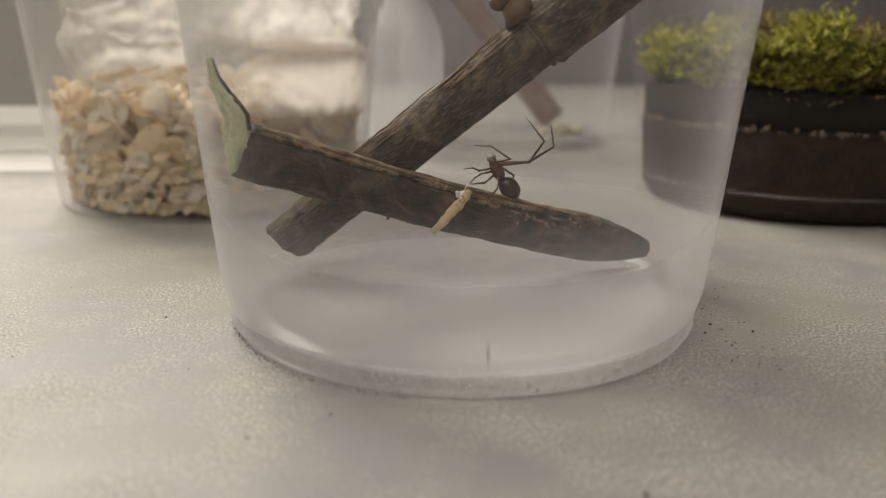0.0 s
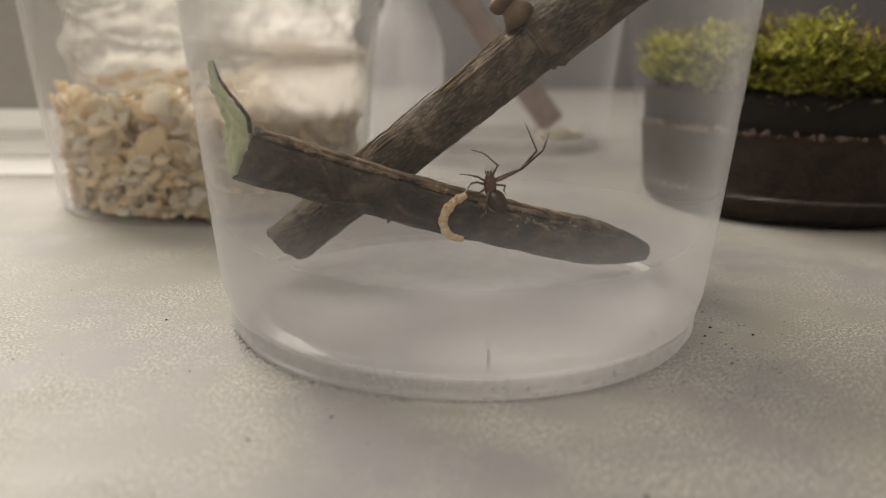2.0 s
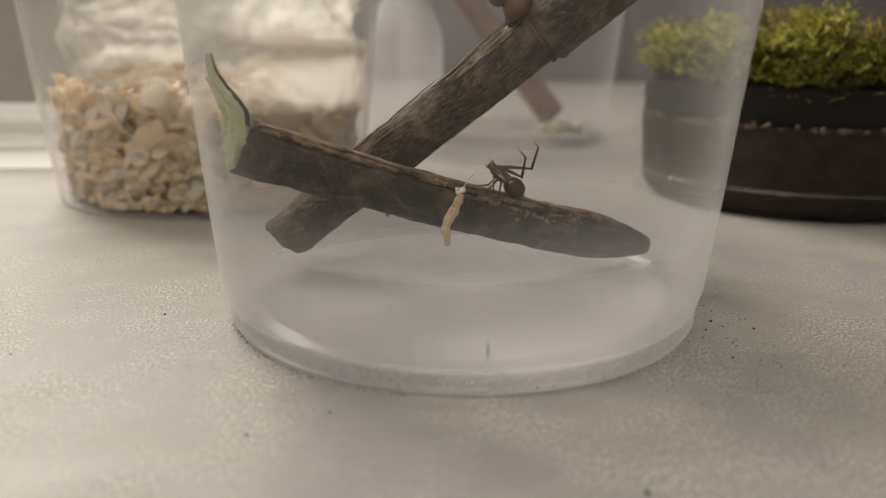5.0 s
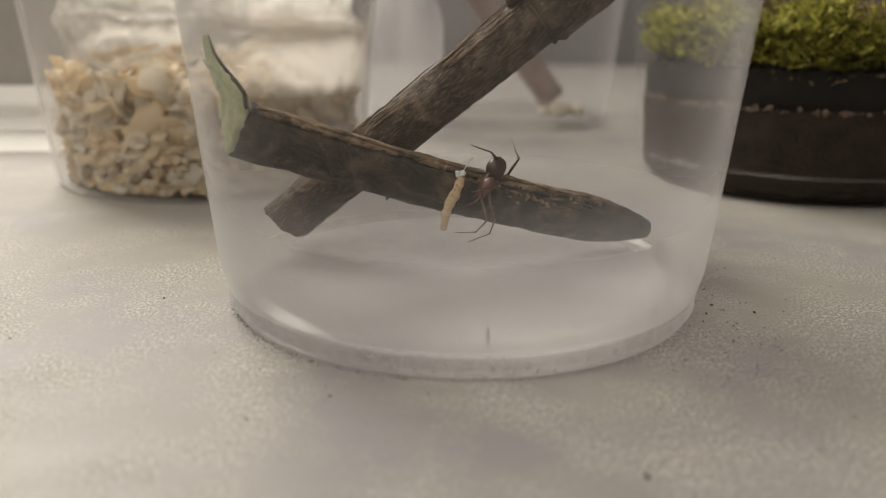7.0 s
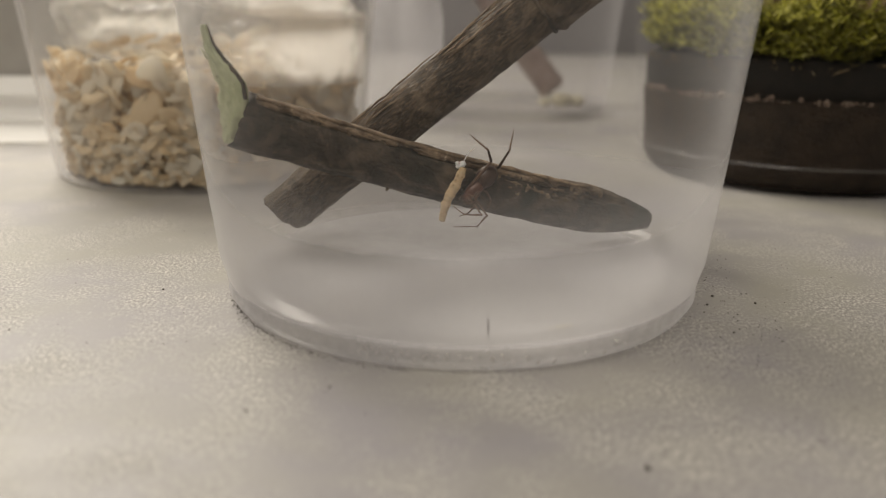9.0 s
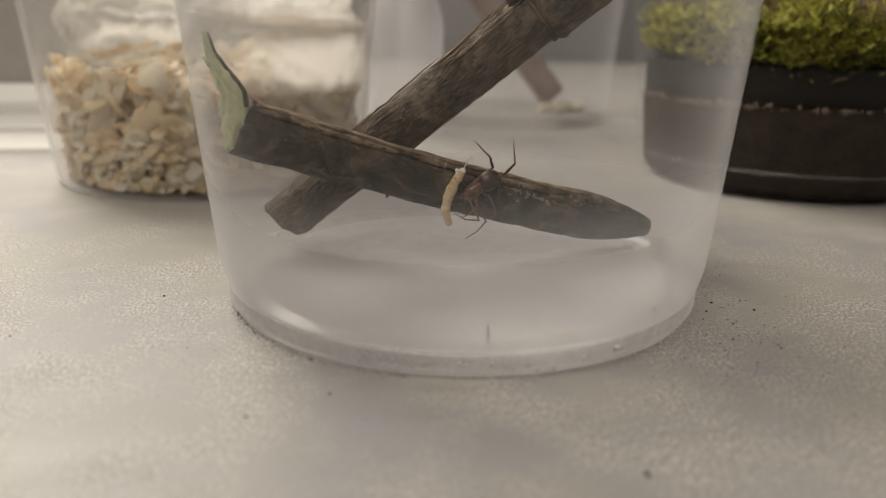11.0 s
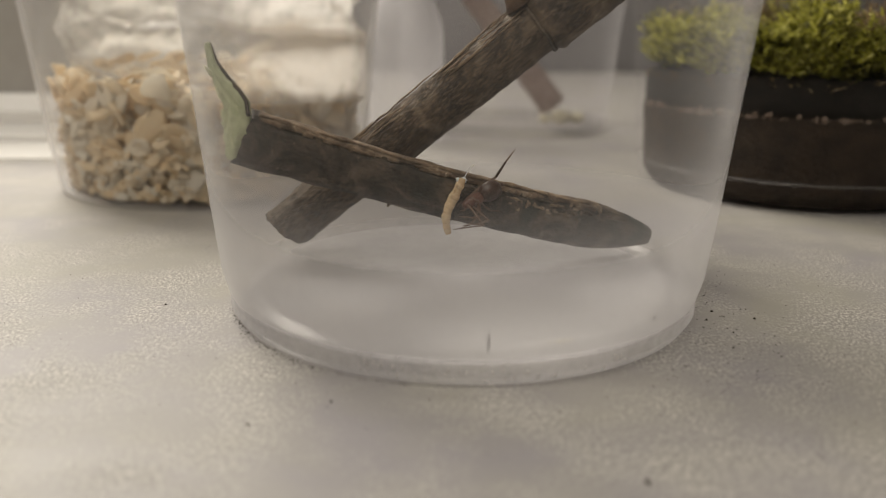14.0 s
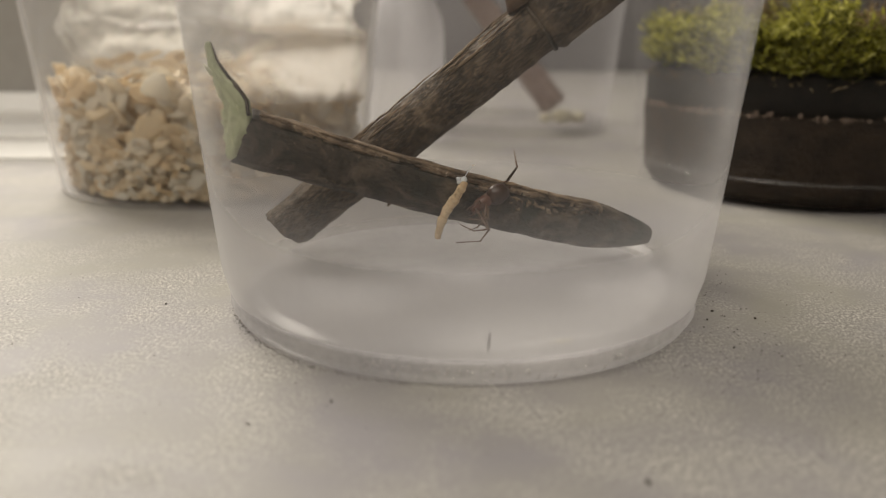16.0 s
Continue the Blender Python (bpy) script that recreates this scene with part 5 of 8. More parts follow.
    walk(legs[1][1], [
        (0, pose(0.00661, -0.00000, -0.00000, -13.4, -38.9, 36.8)),
        (0.5, pose(0.00661, -0.00000, -0.00000, -13.2, -41.8, 33.8)),
        (1, pose(0.00661, -0.00000, -0.00000, -15.5, -40.1, 41.0)),
        (1.5, pose(0.00661, -0.00000, -0.00000, -19.0, -43.8, 45.2)),
        (2, pose(0.00661, -0.00000, -0.00000, -8.6, -31.9, 29.5)),
        (2.5, pose(0.00661, 0.00000, -0.00000, -15.4, -41.6, 39.1)),
        (3, pose(0.00661, 0.00000, -0.00000, -21.7, -54.9, 40.5)),
        (3.5, pose(0.00661, 0.00000, -0.00000, -26.5, -53.7, 49.8)),
        (4, pose(0.00661, -0.00000, 0.00000, -29.3, -32.5, 83.7)),
        (4.7, pose(0.00661, -0.00000, 0.00000, -72.1, -38.7, 128.5)),
        (5.4, pose(0.00661, -0.00000, -0.00000, -113.0, -32.9, 157.9)),
        (6.3, pose(0.00661, -0.00000, 0.00000, -166.5, -35.3, 175.7)),
        (6.5, pose(0.00661, -0.00000, -0.00000, -130.2, -58.9, 150.6)),
        (7, pose(0.00661, -0.00000, 0.00000, -157.0, -71.0, 163.5)),
        (7.5, pose(0.00661, -0.00000, -0.00000, 158.5, -62.6, -166.9)),
        (8, pose(0.00661, -0.00000, -0.00000, -128.9, -75.1, 139.6)),
        (8.5, pose(0.00661, 0.00000, -0.00000, -87.1, -73.5, 103.7)),
        (9, pose(0.00661, -0.00000, 0.00000, -37.9, -51.0, 71.5)),
        (11.5, pose(0.00661, -0.00000, -0.00000, -144.3, -67.7, 155.6)),
        (12, pose(0.00661, -0.00000, -0.00000, -128.8, -68.4, 143.9)),
        (12.5, pose(0.00661, -0.00000, -0.00000, -123.1, -62.5, 143.6)),
        (13, pose(0.00661, 0.00000, 0.00000, -118.2, -65.2, 138.2)),
        (13.17, pose(0.00661, 0.00000, 0.00000, 119.2, -60.5, -142.2)),
        (13.33, pose(0.00661, 0.00000, -0.00000, 70.7, -26.3, -143.6)),
        (13.5, pose(0.00661, 0.00000, -0.00000, 28.0, -2.7, -169.3)),
        (14, pose(0.00661, -0.00000, -0.00000, 28.0, -2.7, -169.3)),
        (14.5, pose(0.00661, -0.00000, -0.00000, 22.2, -2.2, -168.9)),
        (15, pose(0.00661, -0.00000, -0.00000, 22.3, -2.2, -168.9)),
        (15.5, pose(0.00661, -0.00000, 0.00000, 31.3, -3.0, -169.2)),
        (16, pose(0.00661, -0.00000, 0.00000, 33.9, -3.3, -169.2))])
    walk(legs[1][2], [
        (0, pose(0.00576, 0.00000, 0.00000, 21.3, 31.2, 67.8)),
        (0.5, pose(0.00576, 0.00000, -0.00000, 21.1, 33.8, 62.9)),
        (1, pose(0.00576, 0.00000, -0.00000, 17.1, 29.4, 59.6)),
        (1.5, pose(0.00576, 0.00000, -0.00000, 40.2, 62.7, 61.9)),
        (2, pose(0.00576, 0.00000, -0.00000, 7.0, 44.3, 17.2)),
        (2.5, pose(0.00576, 0.00000, 0.00000, 6.4, 61.9, 10.7)),
        (3, pose(0.00576, 0.00000, 0.00000, 20.3, 60.4, 34.3)),
        (3.5, pose(0.00576, 0.00000, 0.00000, 42.4, 66.0, 61.6)),
        (4, pose(0.00576, -0.00000, -0.00000, 43.5, 58.2, 71.3)),
        (4.7, pose(0.00576, 0.00000, 0.00000, 51.1, 41.3, 103.4)),
        (5.4, pose(0.00576, 0.00000, 0.00000, 60.9, 34.8, 123.9)),
        (6.3, pose(0.00576, 0.00000, 0.00000, 109.4, 32.7, 156.5)),
        (6.5, pose(0.00576, 0.00000, 0.00000, 39.6, 32.6, 101.8)),
        (7, pose(0.00576, 0.00000, 0.00000, 5.9, 4.0, 111.7)),
        (7.5, pose(0.00576, -0.00000, 0.00000, 6.0, 4.3, 108.5)),
        (8, pose(0.00576, -0.00000, -0.00000, 30.5, 21.5, 110.4)),
        (8.5, pose(0.00576, -0.00000, -0.00000, 41.4, 28.7, 111.8)),
        (9, pose(0.00576, 0.00000, 0.00000, 56.5, 38.9, 113.3)),
        (11.5, pose(0.00576, -0.00000, -0.00000, 12.7, 9.1, 109.0)),
        (12, pose(0.00576, 0.00000, 0.00000, 2.2, 2.0, 95.7)),
        (12.5, pose(0.00576, 0.00000, 0.00000, 18.5, 14.7, 103.2)),
        (13, pose(0.00576, 0.00000, 0.00000, 18.3, 13.1, 108.9)),
        (13.27, pose(0.00576, 0.00000, -0.00000, 13.7, 1.9, 164.6)),
        (13.5, pose(0.00576, 0.00000, -0.00000, 1.8, -0.6, -139.3)),
        (14, pose(0.00576, -0.00000, 0.00000, 1.7, -0.6, -139.4)),
        (14.5, pose(0.00576, -0.00000, 0.00000, -5.2, 1.9, -139.4)),
        (15, pose(0.00576, -0.00000, 0.00000, -5.2, 1.9, -139.4)),
        (15.5, pose(0.00576, 0.00000, -0.00000, 22.9, -8.2, -140.8)),
        (16, pose(0.00576, 0.00000, -0.00000, 31.5, -11.2, -141.6))])
    walk(legs[2][0], [
        (0, pose(0.00300, -0.00040, 0.00030, 47.9, -64.5, -88.2)),
        (0.5, pose(0.00300, -0.00040, 0.00030, 27.4, -62.0, -62.5)),
        (1, pose(0.00300, -0.00040, 0.00030, 32.3, -59.4, -71.0)),
        (1.5, pose(0.00300, -0.00040, 0.00030, 24.4, -58.9, -59.7)),
        (2, pose(0.00300, -0.00040, 0.00030, 0.4, -59.2, -22.5)),
        (2.5, pose(0.00300, -0.00040, 0.00030, 9.2, -67.2, -35.2)),
        (3, pose(0.00300, -0.00040, 0.00030, 15.1, -57.4, -46.0)),
        (3.5, pose(0.00300, -0.00040, 0.00030, 9.2, -53.9, -37.2)),
        (4, pose(0.00300, -0.00040, 0.00030, -10.0, -54.2, -4.6)),
        (4.7, pose(0.00300, -0.00040, 0.00030, 128.3, -64.4, -167.2)),
        (5.4, pose(0.00300, -0.00040, 0.00030, -128.8, -55.8, 123.2)),
        (6.3, pose(0.00300, -0.00040, 0.00030, -28.0, -35.6, 40.8)),
        (6.5, pose(0.00300, -0.00040, 0.00030, -16.0, -9.9, 54.7)),
        (7, pose(0.00300, -0.00040, 0.00030, -31.0, -31.5, 51.0)),
        (7.5, pose(0.00300, -0.00040, 0.00030, -36.7, -22.0, 74.3)),
        (8, pose(0.00300, -0.00040, 0.00030, -36.1, -24.7, 69.2)),
        (8.5, pose(0.00300, -0.00040, 0.00030, -56.6, -38.6, 78.0)),
        (9, pose(0.00300, -0.00040, 0.00030, -60.7, -40.8, 80.0)),
        (11.5, pose(0.00300, -0.00040, 0.00030, -42.8, -25.0, 78.4)),
        (12, pose(0.00300, -0.00040, 0.00030, -32.3, -32.6, 51.8)),
        (12.5, pose(0.00300, -0.00040, 0.00030, -15.5, -1.0, 81.3)),
        (13, pose(0.00300, -0.00040, 0.00030, -15.5, -0.9, 81.5)),
        (13.5, pose(0.00300, -0.00040, 0.00030, -63.1, -31.5, 92.8)),
        (14, pose(0.00300, -0.00040, 0.00030, -63.3, -31.6, 92.8)),
        (14.5, pose(0.00300, -0.00040, 0.00030, -59.9, -36.8, 83.6)),
        (15, pose(0.00300, -0.00040, 0.00030, -59.9, -36.8, 83.5)),
        (15.5, pose(0.00300, -0.00040, 0.00030, -52.9, -39.4, 72.7)),
        (16, pose(0.00300, -0.00040, 0.00030, -58.5, -38.3, 80.3))])
    walk(legs[2][1], [
        (0, pose(0.00609, -0.00000, 0.00000, 32.5, 23.3, 109.6)),
        (0.5, pose(0.00609, -0.00000, -0.00000, 24.1, 17.8, 107.6)),
        (1, pose(0.00609, -0.00000, 0.00000, 27.3, 21.3, 104.4)),
        (1.5, pose(0.00609, -0.00000, 0.00000, 21.9, 16.8, 105.4)),
        (2, pose(0.00609, -0.00000, 0.00000, 58.9, 32.5, 125.4)),
        (2.5, pose(0.00609, -0.00000, 0.00000, 47.5, 27.4, 121.9)),
        (3, pose(0.00609, 0.00000, 0.00000, 20.8, 19.1, 94.9)),
        (3.5, pose(0.00609, -0.00000, 0.00000, 42.2, 25.9, 118.5)),
        (3.733, pose(0.00609, -0.00000, 0.00000, 85.2, 38.9, 138.0)),
        (4, pose(0.00609, -0.00000, 0.00000, 133.8, 36.1, 164.2)),
        (4.333, pose(0.00609, -0.00000, 0.00000, -178.6, 22.1, -179.7)),
        (4.7, pose(0.00609, -0.00000, 0.00000, -138.9, 2.3, -179.1)),
        (5.067, pose(0.00609, -0.00000, 0.00000, -83.5, -8.3, 170.7)),
        (5.4, pose(0.00609, -0.00000, 0.00000, -26.8, -5.8, 156.2)),
        (5.7, pose(0.00609, -0.00000, 0.00000, -69.3, 5.3, -172.3)),
        (6, pose(0.00609, -0.00000, 0.00000, -105.1, 33.9, -153.7)),
        (6.3, pose(0.00609, -0.00000, 0.00000, -155.5, 66.8, -163.7)),
        (6.5, pose(0.00609, -0.00000, 0.00000, -37.8, 64.9, -56.7)),
        (7, pose(0.00609, 0.00000, 0.00000, -109.6, 84.1, -115.0)),
        (7.5, pose(0.00609, 0.00000, 0.00000, -115.6, 78.2, -125.8)),
        (8, pose(0.00609, 0.00000, 0.00000, 164.8, 77.0, 167.9)),
        (8.5, pose(0.00609, 0.00000, 0.00000, 153.1, 41.3, 169.7)),
        (9, pose(0.00609, 0.00000, 0.00000, -172.4, 38.7, -177.3)),
        (11.5, pose(0.00609, 0.00000, 0.00000, 138.3, 58.4, 156.0)),
        (12, pose(0.00609, -0.00000, 0.00000, 118.4, 75.5, 130.4)),
        (12.5, pose(0.00609, 0.00000, 0.00000, -1.4, 72.7, -1.9)),
        (13, pose(0.00609, -0.00000, 0.00000, -29.5, 69.1, -41.8)),
        (13.27, pose(0.00609, 0.00000, 0.00000, 89.3, 70.9, 108.4)),
        (13.5, pose(0.00609, 0.00000, 0.00000, 88.7, 36.7, 142.5)),
        (14, pose(0.00609, 0.00000, 0.00000, 88.5, 36.6, 142.5)),
        (14.5, pose(0.00609, 0.00000, 0.00000, 97.8, 49.8, 135.9)),
        (15, pose(0.00609, 0.00000, 0.00000, 97.6, 49.7, 135.9)),
        (15.5, pose(0.00609, -0.00000, 0.00000, 134.0, 57.1, 154.0)),
        (16, pose(0.00609, -0.00000, -0.00000, 132.2, 44.3, 159.5))])
    walk(legs[2][2], [
        (0, pose(0.00418, -0.00000, 0.00000, 6.6, 13.6, 52.0)),
        (0.5, pose(0.00418, -0.00000, 0.00000, 6.3, 16.6, 41.4)),
        (1, pose(0.00418, -0.00000, -0.00000, 6.9, 17.9, 41.9)),
        (1.5, pose(0.00418, 0.00000, -0.00000, 4.3, 10.1, 45.6)),
        (2, pose(0.00418, -0.00000, 0.00000, 1.9, 10.5, 20.6)),
        (2.5, pose(0.00418, -0.00000, -0.00000, 1.9, 11.1, 19.6)),
        (3, pose(0.00418, 0.00000, -0.00000, 10.5, 25.9, 43.7)),
        (3.5, pose(0.00418, -0.00000, -0.00000, 5.4, 27.0, 22.2)),
        (4, pose(0.00418, 0.00000, -0.00000, -3.4, -44.0, 8.4)),
        (4.7, pose(0.00418, -0.00000, -0.00000, -0.2, -4.3, 6.4)),
        (5.4, pose(0.00418, 0.00000, 0.00000, -0.3, -5.0, 7.2)),
        (6.3, pose(0.00418, 0.00000, 0.00000, 0.1, 11.1, 1.4)),
        (6.5, pose(0.00418, -0.00000, -0.00000, -0.8, 1.3, -59.1)),
        (7, pose(0.00418, -0.00000, -0.00000, -6.2, 20.9, -32.6)),
        (7.5, pose(0.00418, 0.00000, -0.00000, -8.6, 33.7, -28.0)),
        (8, pose(0.00418, 0.00000, -0.00000, -3.1, 15.8, -22.3)),
        (8.5, pose(0.00418, 0.00000, -0.00000, 0.3, 11.9, 2.6)),
        (9, pose(0.00418, -0.00000, -0.00000, 0.5, 26.8, 2.1)),
        (11.5, pose(0.00418, -0.00000, -0.00000, 1.2, 9.7, 14.4)),
        (12, pose(0.00418, 0.00000, -0.00000, -14.5, 39.0, -39.6)),
        (12.5, pose(0.00418, 0.00000, -0.00000, -26.2, 32.3, -77.6)),
        (13, pose(0.00418, -0.00000, 0.00000, -7.6, 35.1, -23.6)),
        (13.5, pose(0.00418, 0.00000, -0.00000, -1.4, 12.7, -12.5)),
        (14, pose(0.00418, 0.00000, -0.00000, -1.4, 12.7, -12.5)),
        (14.5, pose(0.00418, 0.00000, -0.00000, -0.0, 25.2, -0.1)),
        (15, pose(0.00418, 0.00000, 0.00000, -0.0, 25.2, -0.1)),
        (15.5, pose(0.00418, -0.00000, 0.00000, -3.6, 34.6, -11.5)),
        (16, pose(0.00418, -0.00000, 0.00000, 0.8, 19.7, 4.8))])
    walk(legs[3][0], [
        (0, pose(0.00220, 0.00090, 0.00030, 8.0, -60.6, 59.7)),
        (0.5, pose(0.00220, 0.00090, 0.00030, 27.3, -58.9, 26.8)),
        (1, pose(0.00220, 0.00090, 0.00030, 31.4, -66.4, 26.7)),
        (1.5, pose(0.00220, 0.00090, 0.00030, 32.3, -70.5, 28.7)),
        (2, pose(0.00220, 0.00090, 0.00030, 22.9, -64.9, 38.0)),
        (2.5, pose(0.00220, 0.00090, 0.00030, 14.3, -69.8, 52.9)),
        (3, pose(0.00220, 0.00090, 0.00030, 26.7, -58.9, 27.7)),
        (3.5, pose(0.00220, 0.00090, 0.00030, 31.8, -64.8, 24.9)),
        (4, pose(0.00220, 0.00090, 0.00030, -50.6, -69.5, 141.8)),
        (4.7, pose(0.00220, 0.00090, 0.00030, -38.7, -58.2, 137.8)),
        (5.4, pose(0.00220, 0.00090, 0.00030, 0.8, -55.5, 71.8)),
        (6.3, pose(0.00220, 0.00090, 0.00030, 28.5, -35.5, -3.5)),
        (6.5, pose(0.00220, 0.00090, 0.00030, 2.1, -6.6, 37.3)),
        (7, pose(0.00220, 0.00090, 0.00030, 0.1, -0.7, 51.3)),
        (7.5, pose(0.00220, 0.00090, 0.00030, 1.8, -24.7, 65.1)),
        (8, pose(0.00220, 0.00090, 0.00030, 1.2, -28.4, 68.5)),
        (8.5, pose(0.00220, 0.00090, 0.00030, 2.1, -37.3, 67.0)),
        (9, pose(0.00220, 0.00090, 0.00030, -1.5, -34.8, 78.0)),
        (11.5, pose(0.00220, 0.00090, 0.00030, -0.1, -1.2, 82.7)),
        (12, pose(0.00220, 0.00090, 0.00030, 0.0, -0.5, 67.7)),
        (12.5, pose(0.00220, 0.00090, 0.00030, 0.3, -20.5, 71.8)),
        (13, pose(0.00220, 0.00090, 0.00030, 1.7, -26.0, 66.0)),
        (13.5, pose(0.00220, 0.00090, 0.00030, -11.0, -45.0, 99.5)),
        (14, pose(0.00220, 0.00090, 0.00030, -11.0, -45.0, 99.5)),
        (14.5, pose(0.00220, 0.00090, 0.00030, -2.8, -42.7, 80.5)),
        (15, pose(0.00220, 0.00090, 0.00030, -2.8, -42.7, 80.4)),
        (15.5, pose(0.00220, 0.00090, 0.00030, 7.9, -36.3, 49.5)),
        (16, pose(0.00220, 0.00090, 0.00030, 1.0, -39.1, 70.4))])
    walk(legs[3][1], [
        (0, pose(0.00511, 0.00000, 0.00000, -0.1, 0.9, -16.8)),
        (0.5, pose(0.00511, 0.00000, -0.00000, 0.1, 0.5, 29.7)),
        (1, pose(0.00511, 0.00000, -0.00000, 2.1, 22.2, 10.6)),
        (1.5, pose(0.00511, 0.00000, 0.00000, 1.8, 23.9, 8.5)),
        (2, pose(0.00511, 0.00000, 0.00000, 1.1, 13.1, 9.5)),
        (2.5, pose(0.00511, 0.00000, 0.00000, 1.6, 20.9, 8.4)),
        (3, pose(0.00511, 0.00000, 0.00000, 2.7, 9.8, 31.1)),
        (3.5, pose(0.00511, 0.00000, 0.00000, 6.2, 21.7, 31.3)),
        (4, pose(0.00511, 0.00000, 0.00000, -7.1, 16.9, -45.2)),
        (4.7, pose(0.00511, 0.00000, 0.00000, 0.2, -0.3, -65.0)),
        (5.4, pose(0.00511, 0.00000, -0.00000, 3.5, -7.9, -47.9)),
        (6.3, pose(0.00511, -0.00000, 0.00000, -0.2, -8.5, 2.4)),
        (6.5, pose(0.00511, 0.00000, 0.00000, 0.7, -16.2, -5.1)),
        (7, pose(0.00511, 0.00000, -0.00000, -0.2, 0.6, -35.9)),
        (7.5, pose(0.00511, 0.00000, 0.00000, -7.5, 17.3, -46.7)),
        (8, pose(0.00511, 0.00000, 0.00000, -9.6, 16.8, -59.0)),
        (8.5, pose(0.00511, 0.00000, 0.00000, -9.4, 12.3, -74.4)),
        (9, pose(0.00511, 0.00000, 0.00000, -10.7, 13.3, -77.7)),
        (11.5, pose(0.00511, 0.00000, 0.00000, 15.6, -25.6, -62.2)),
        (12, pose(0.00511, 0.00000, 0.00000, 16.0, -33.8, -49.5)),
        (12.5, pose(0.00511, 0.00000, 0.00000, 10.5, -26.5, -42.5)),
        (13, pose(0.00511, 0.00000, -0.00000, 18.3, -30.7, -60.8)),
        (13.5, pose(0.00511, 0.00000, -0.00000, 19.0, -24.2, -75.8)),
        (14, pose(0.00511, 0.00000, 0.00000, 19.0, -24.2, -75.9)),
        (14.5, pose(0.00511, 0.00000, 0.00000, 14.3, -23.6, -62.1)),
        (15, pose(0.00511, 0.00000, 0.00000, 14.3, -23.5, -62.1)),
        (15.5, pose(0.00511, 0.00000, 0.00000, 12.4, -24.1, -54.1)),
        (16, pose(0.00511, 0.00000, 0.00000, -15.5, 25.3, -62.5))])
    walk(legs[3][2], [
        (0, pose(0.00263, 0.00000, 0.00000, -165.1, 50.8, -172.9)),
        (0.5, pose(0.00263, -0.00000, 0.00000, 110.6, 43.9, 148.8)),
        (1, pose(0.00263, -0.00000, -0.00000, 159.3, 72.4, 164.7)),
        (1.5, pose(0.00263, 0.00000, -0.00000, 135.3, 63.8, 151.3)),
        (2, pose(0.00263, 0.00000, -0.00000, 132.8, 56.0, 153.8)),
        (2.5, pose(0.00263, 0.00000, -0.00000, 119.2, 60.0, 142.5)),
        (3, pose(0.00263, 0.00000, 0.00000, 92.1, 55.1, 126.7)),
        (3.5, pose(0.00263, 0.00000, 0.00000, 85.5, 62.0, 113.9)),
        (3.733, pose(0.00263, -0.00000, -0.00000, -164.6, 73.3, -168.5)),
        (4, pose(0.00263, -0.00000, -0.00000, -107.2, 46.4, -145.0)),
        (4.7, pose(0.00263, 0.00000, -0.00000, -70.4, 35.0, -131.9)),
        (5.4, pose(0.00263, -0.00000, 0.00000, -83.5, 37.2, -138.7)),
        (6.3, pose(0.00263, -0.00000, -0.00000, -78.7, 49.2, -121.6)),
        (6.5, pose(0.00263, -0.00000, 0.00000, -55.1, 51.1, -94.9)),
        (7, pose(0.00263, -0.00000, 0.00000, 0.1, -0.2, -48.0)),
        (7.5, pose(0.00263, 0.00000, -0.00000, 4.1, -8.4, -51.5)),
        (8, pose(0.00263, -0.00000, -0.00000, -10.7, 21.1, -53.4)),
        (8.5, pose(0.00263, -0.00000, 0.00000, 7.6, -19.4, -42.5)),
        (9, pose(0.00263, -0.00000, -0.00000, 6.8, -16.5, -44.7)),
        (10.27, pose(0.00263, -0.00000, -0.00000, -13.5, 33.1, -43.4)),
        (11.5, pose(0.00263, 0.00000, -0.00000, -85.2, 73.3, -102.1)),
        (12, pose(0.00263, 0.00000, 0.00000, -47.4, 35.5, -107.7)),
        (12.5, pose(0.00263, 0.00000, 0.00000, -21.1, 23.0, -84.9)),
        (13, pose(0.00263, 0.00000, -0.00000, -18.3, 13.2, -108.5)),
        (13.5, pose(0.00263, 0.00000, -0.00000, -9.8, 9.0, -95.0)),
        (14, pose(0.00263, -0.00000, 0.00000, -9.8, 9.0, -95.1)),
        (14.5, pose(0.00263, 0.00000, -0.00000, -9.4, 9.0, -92.3)),
        (15, pose(0.00263, -0.00000, 0.00000, -9.4, 9.0, -92.3)),
        (15.5, pose(0.00263, 0.00000, -0.00000, -19.2, 19.9, -88.2)),
        (16, pose(0.00263, -0.00000, -0.00000, 5.8, -13.2, -47.7))])
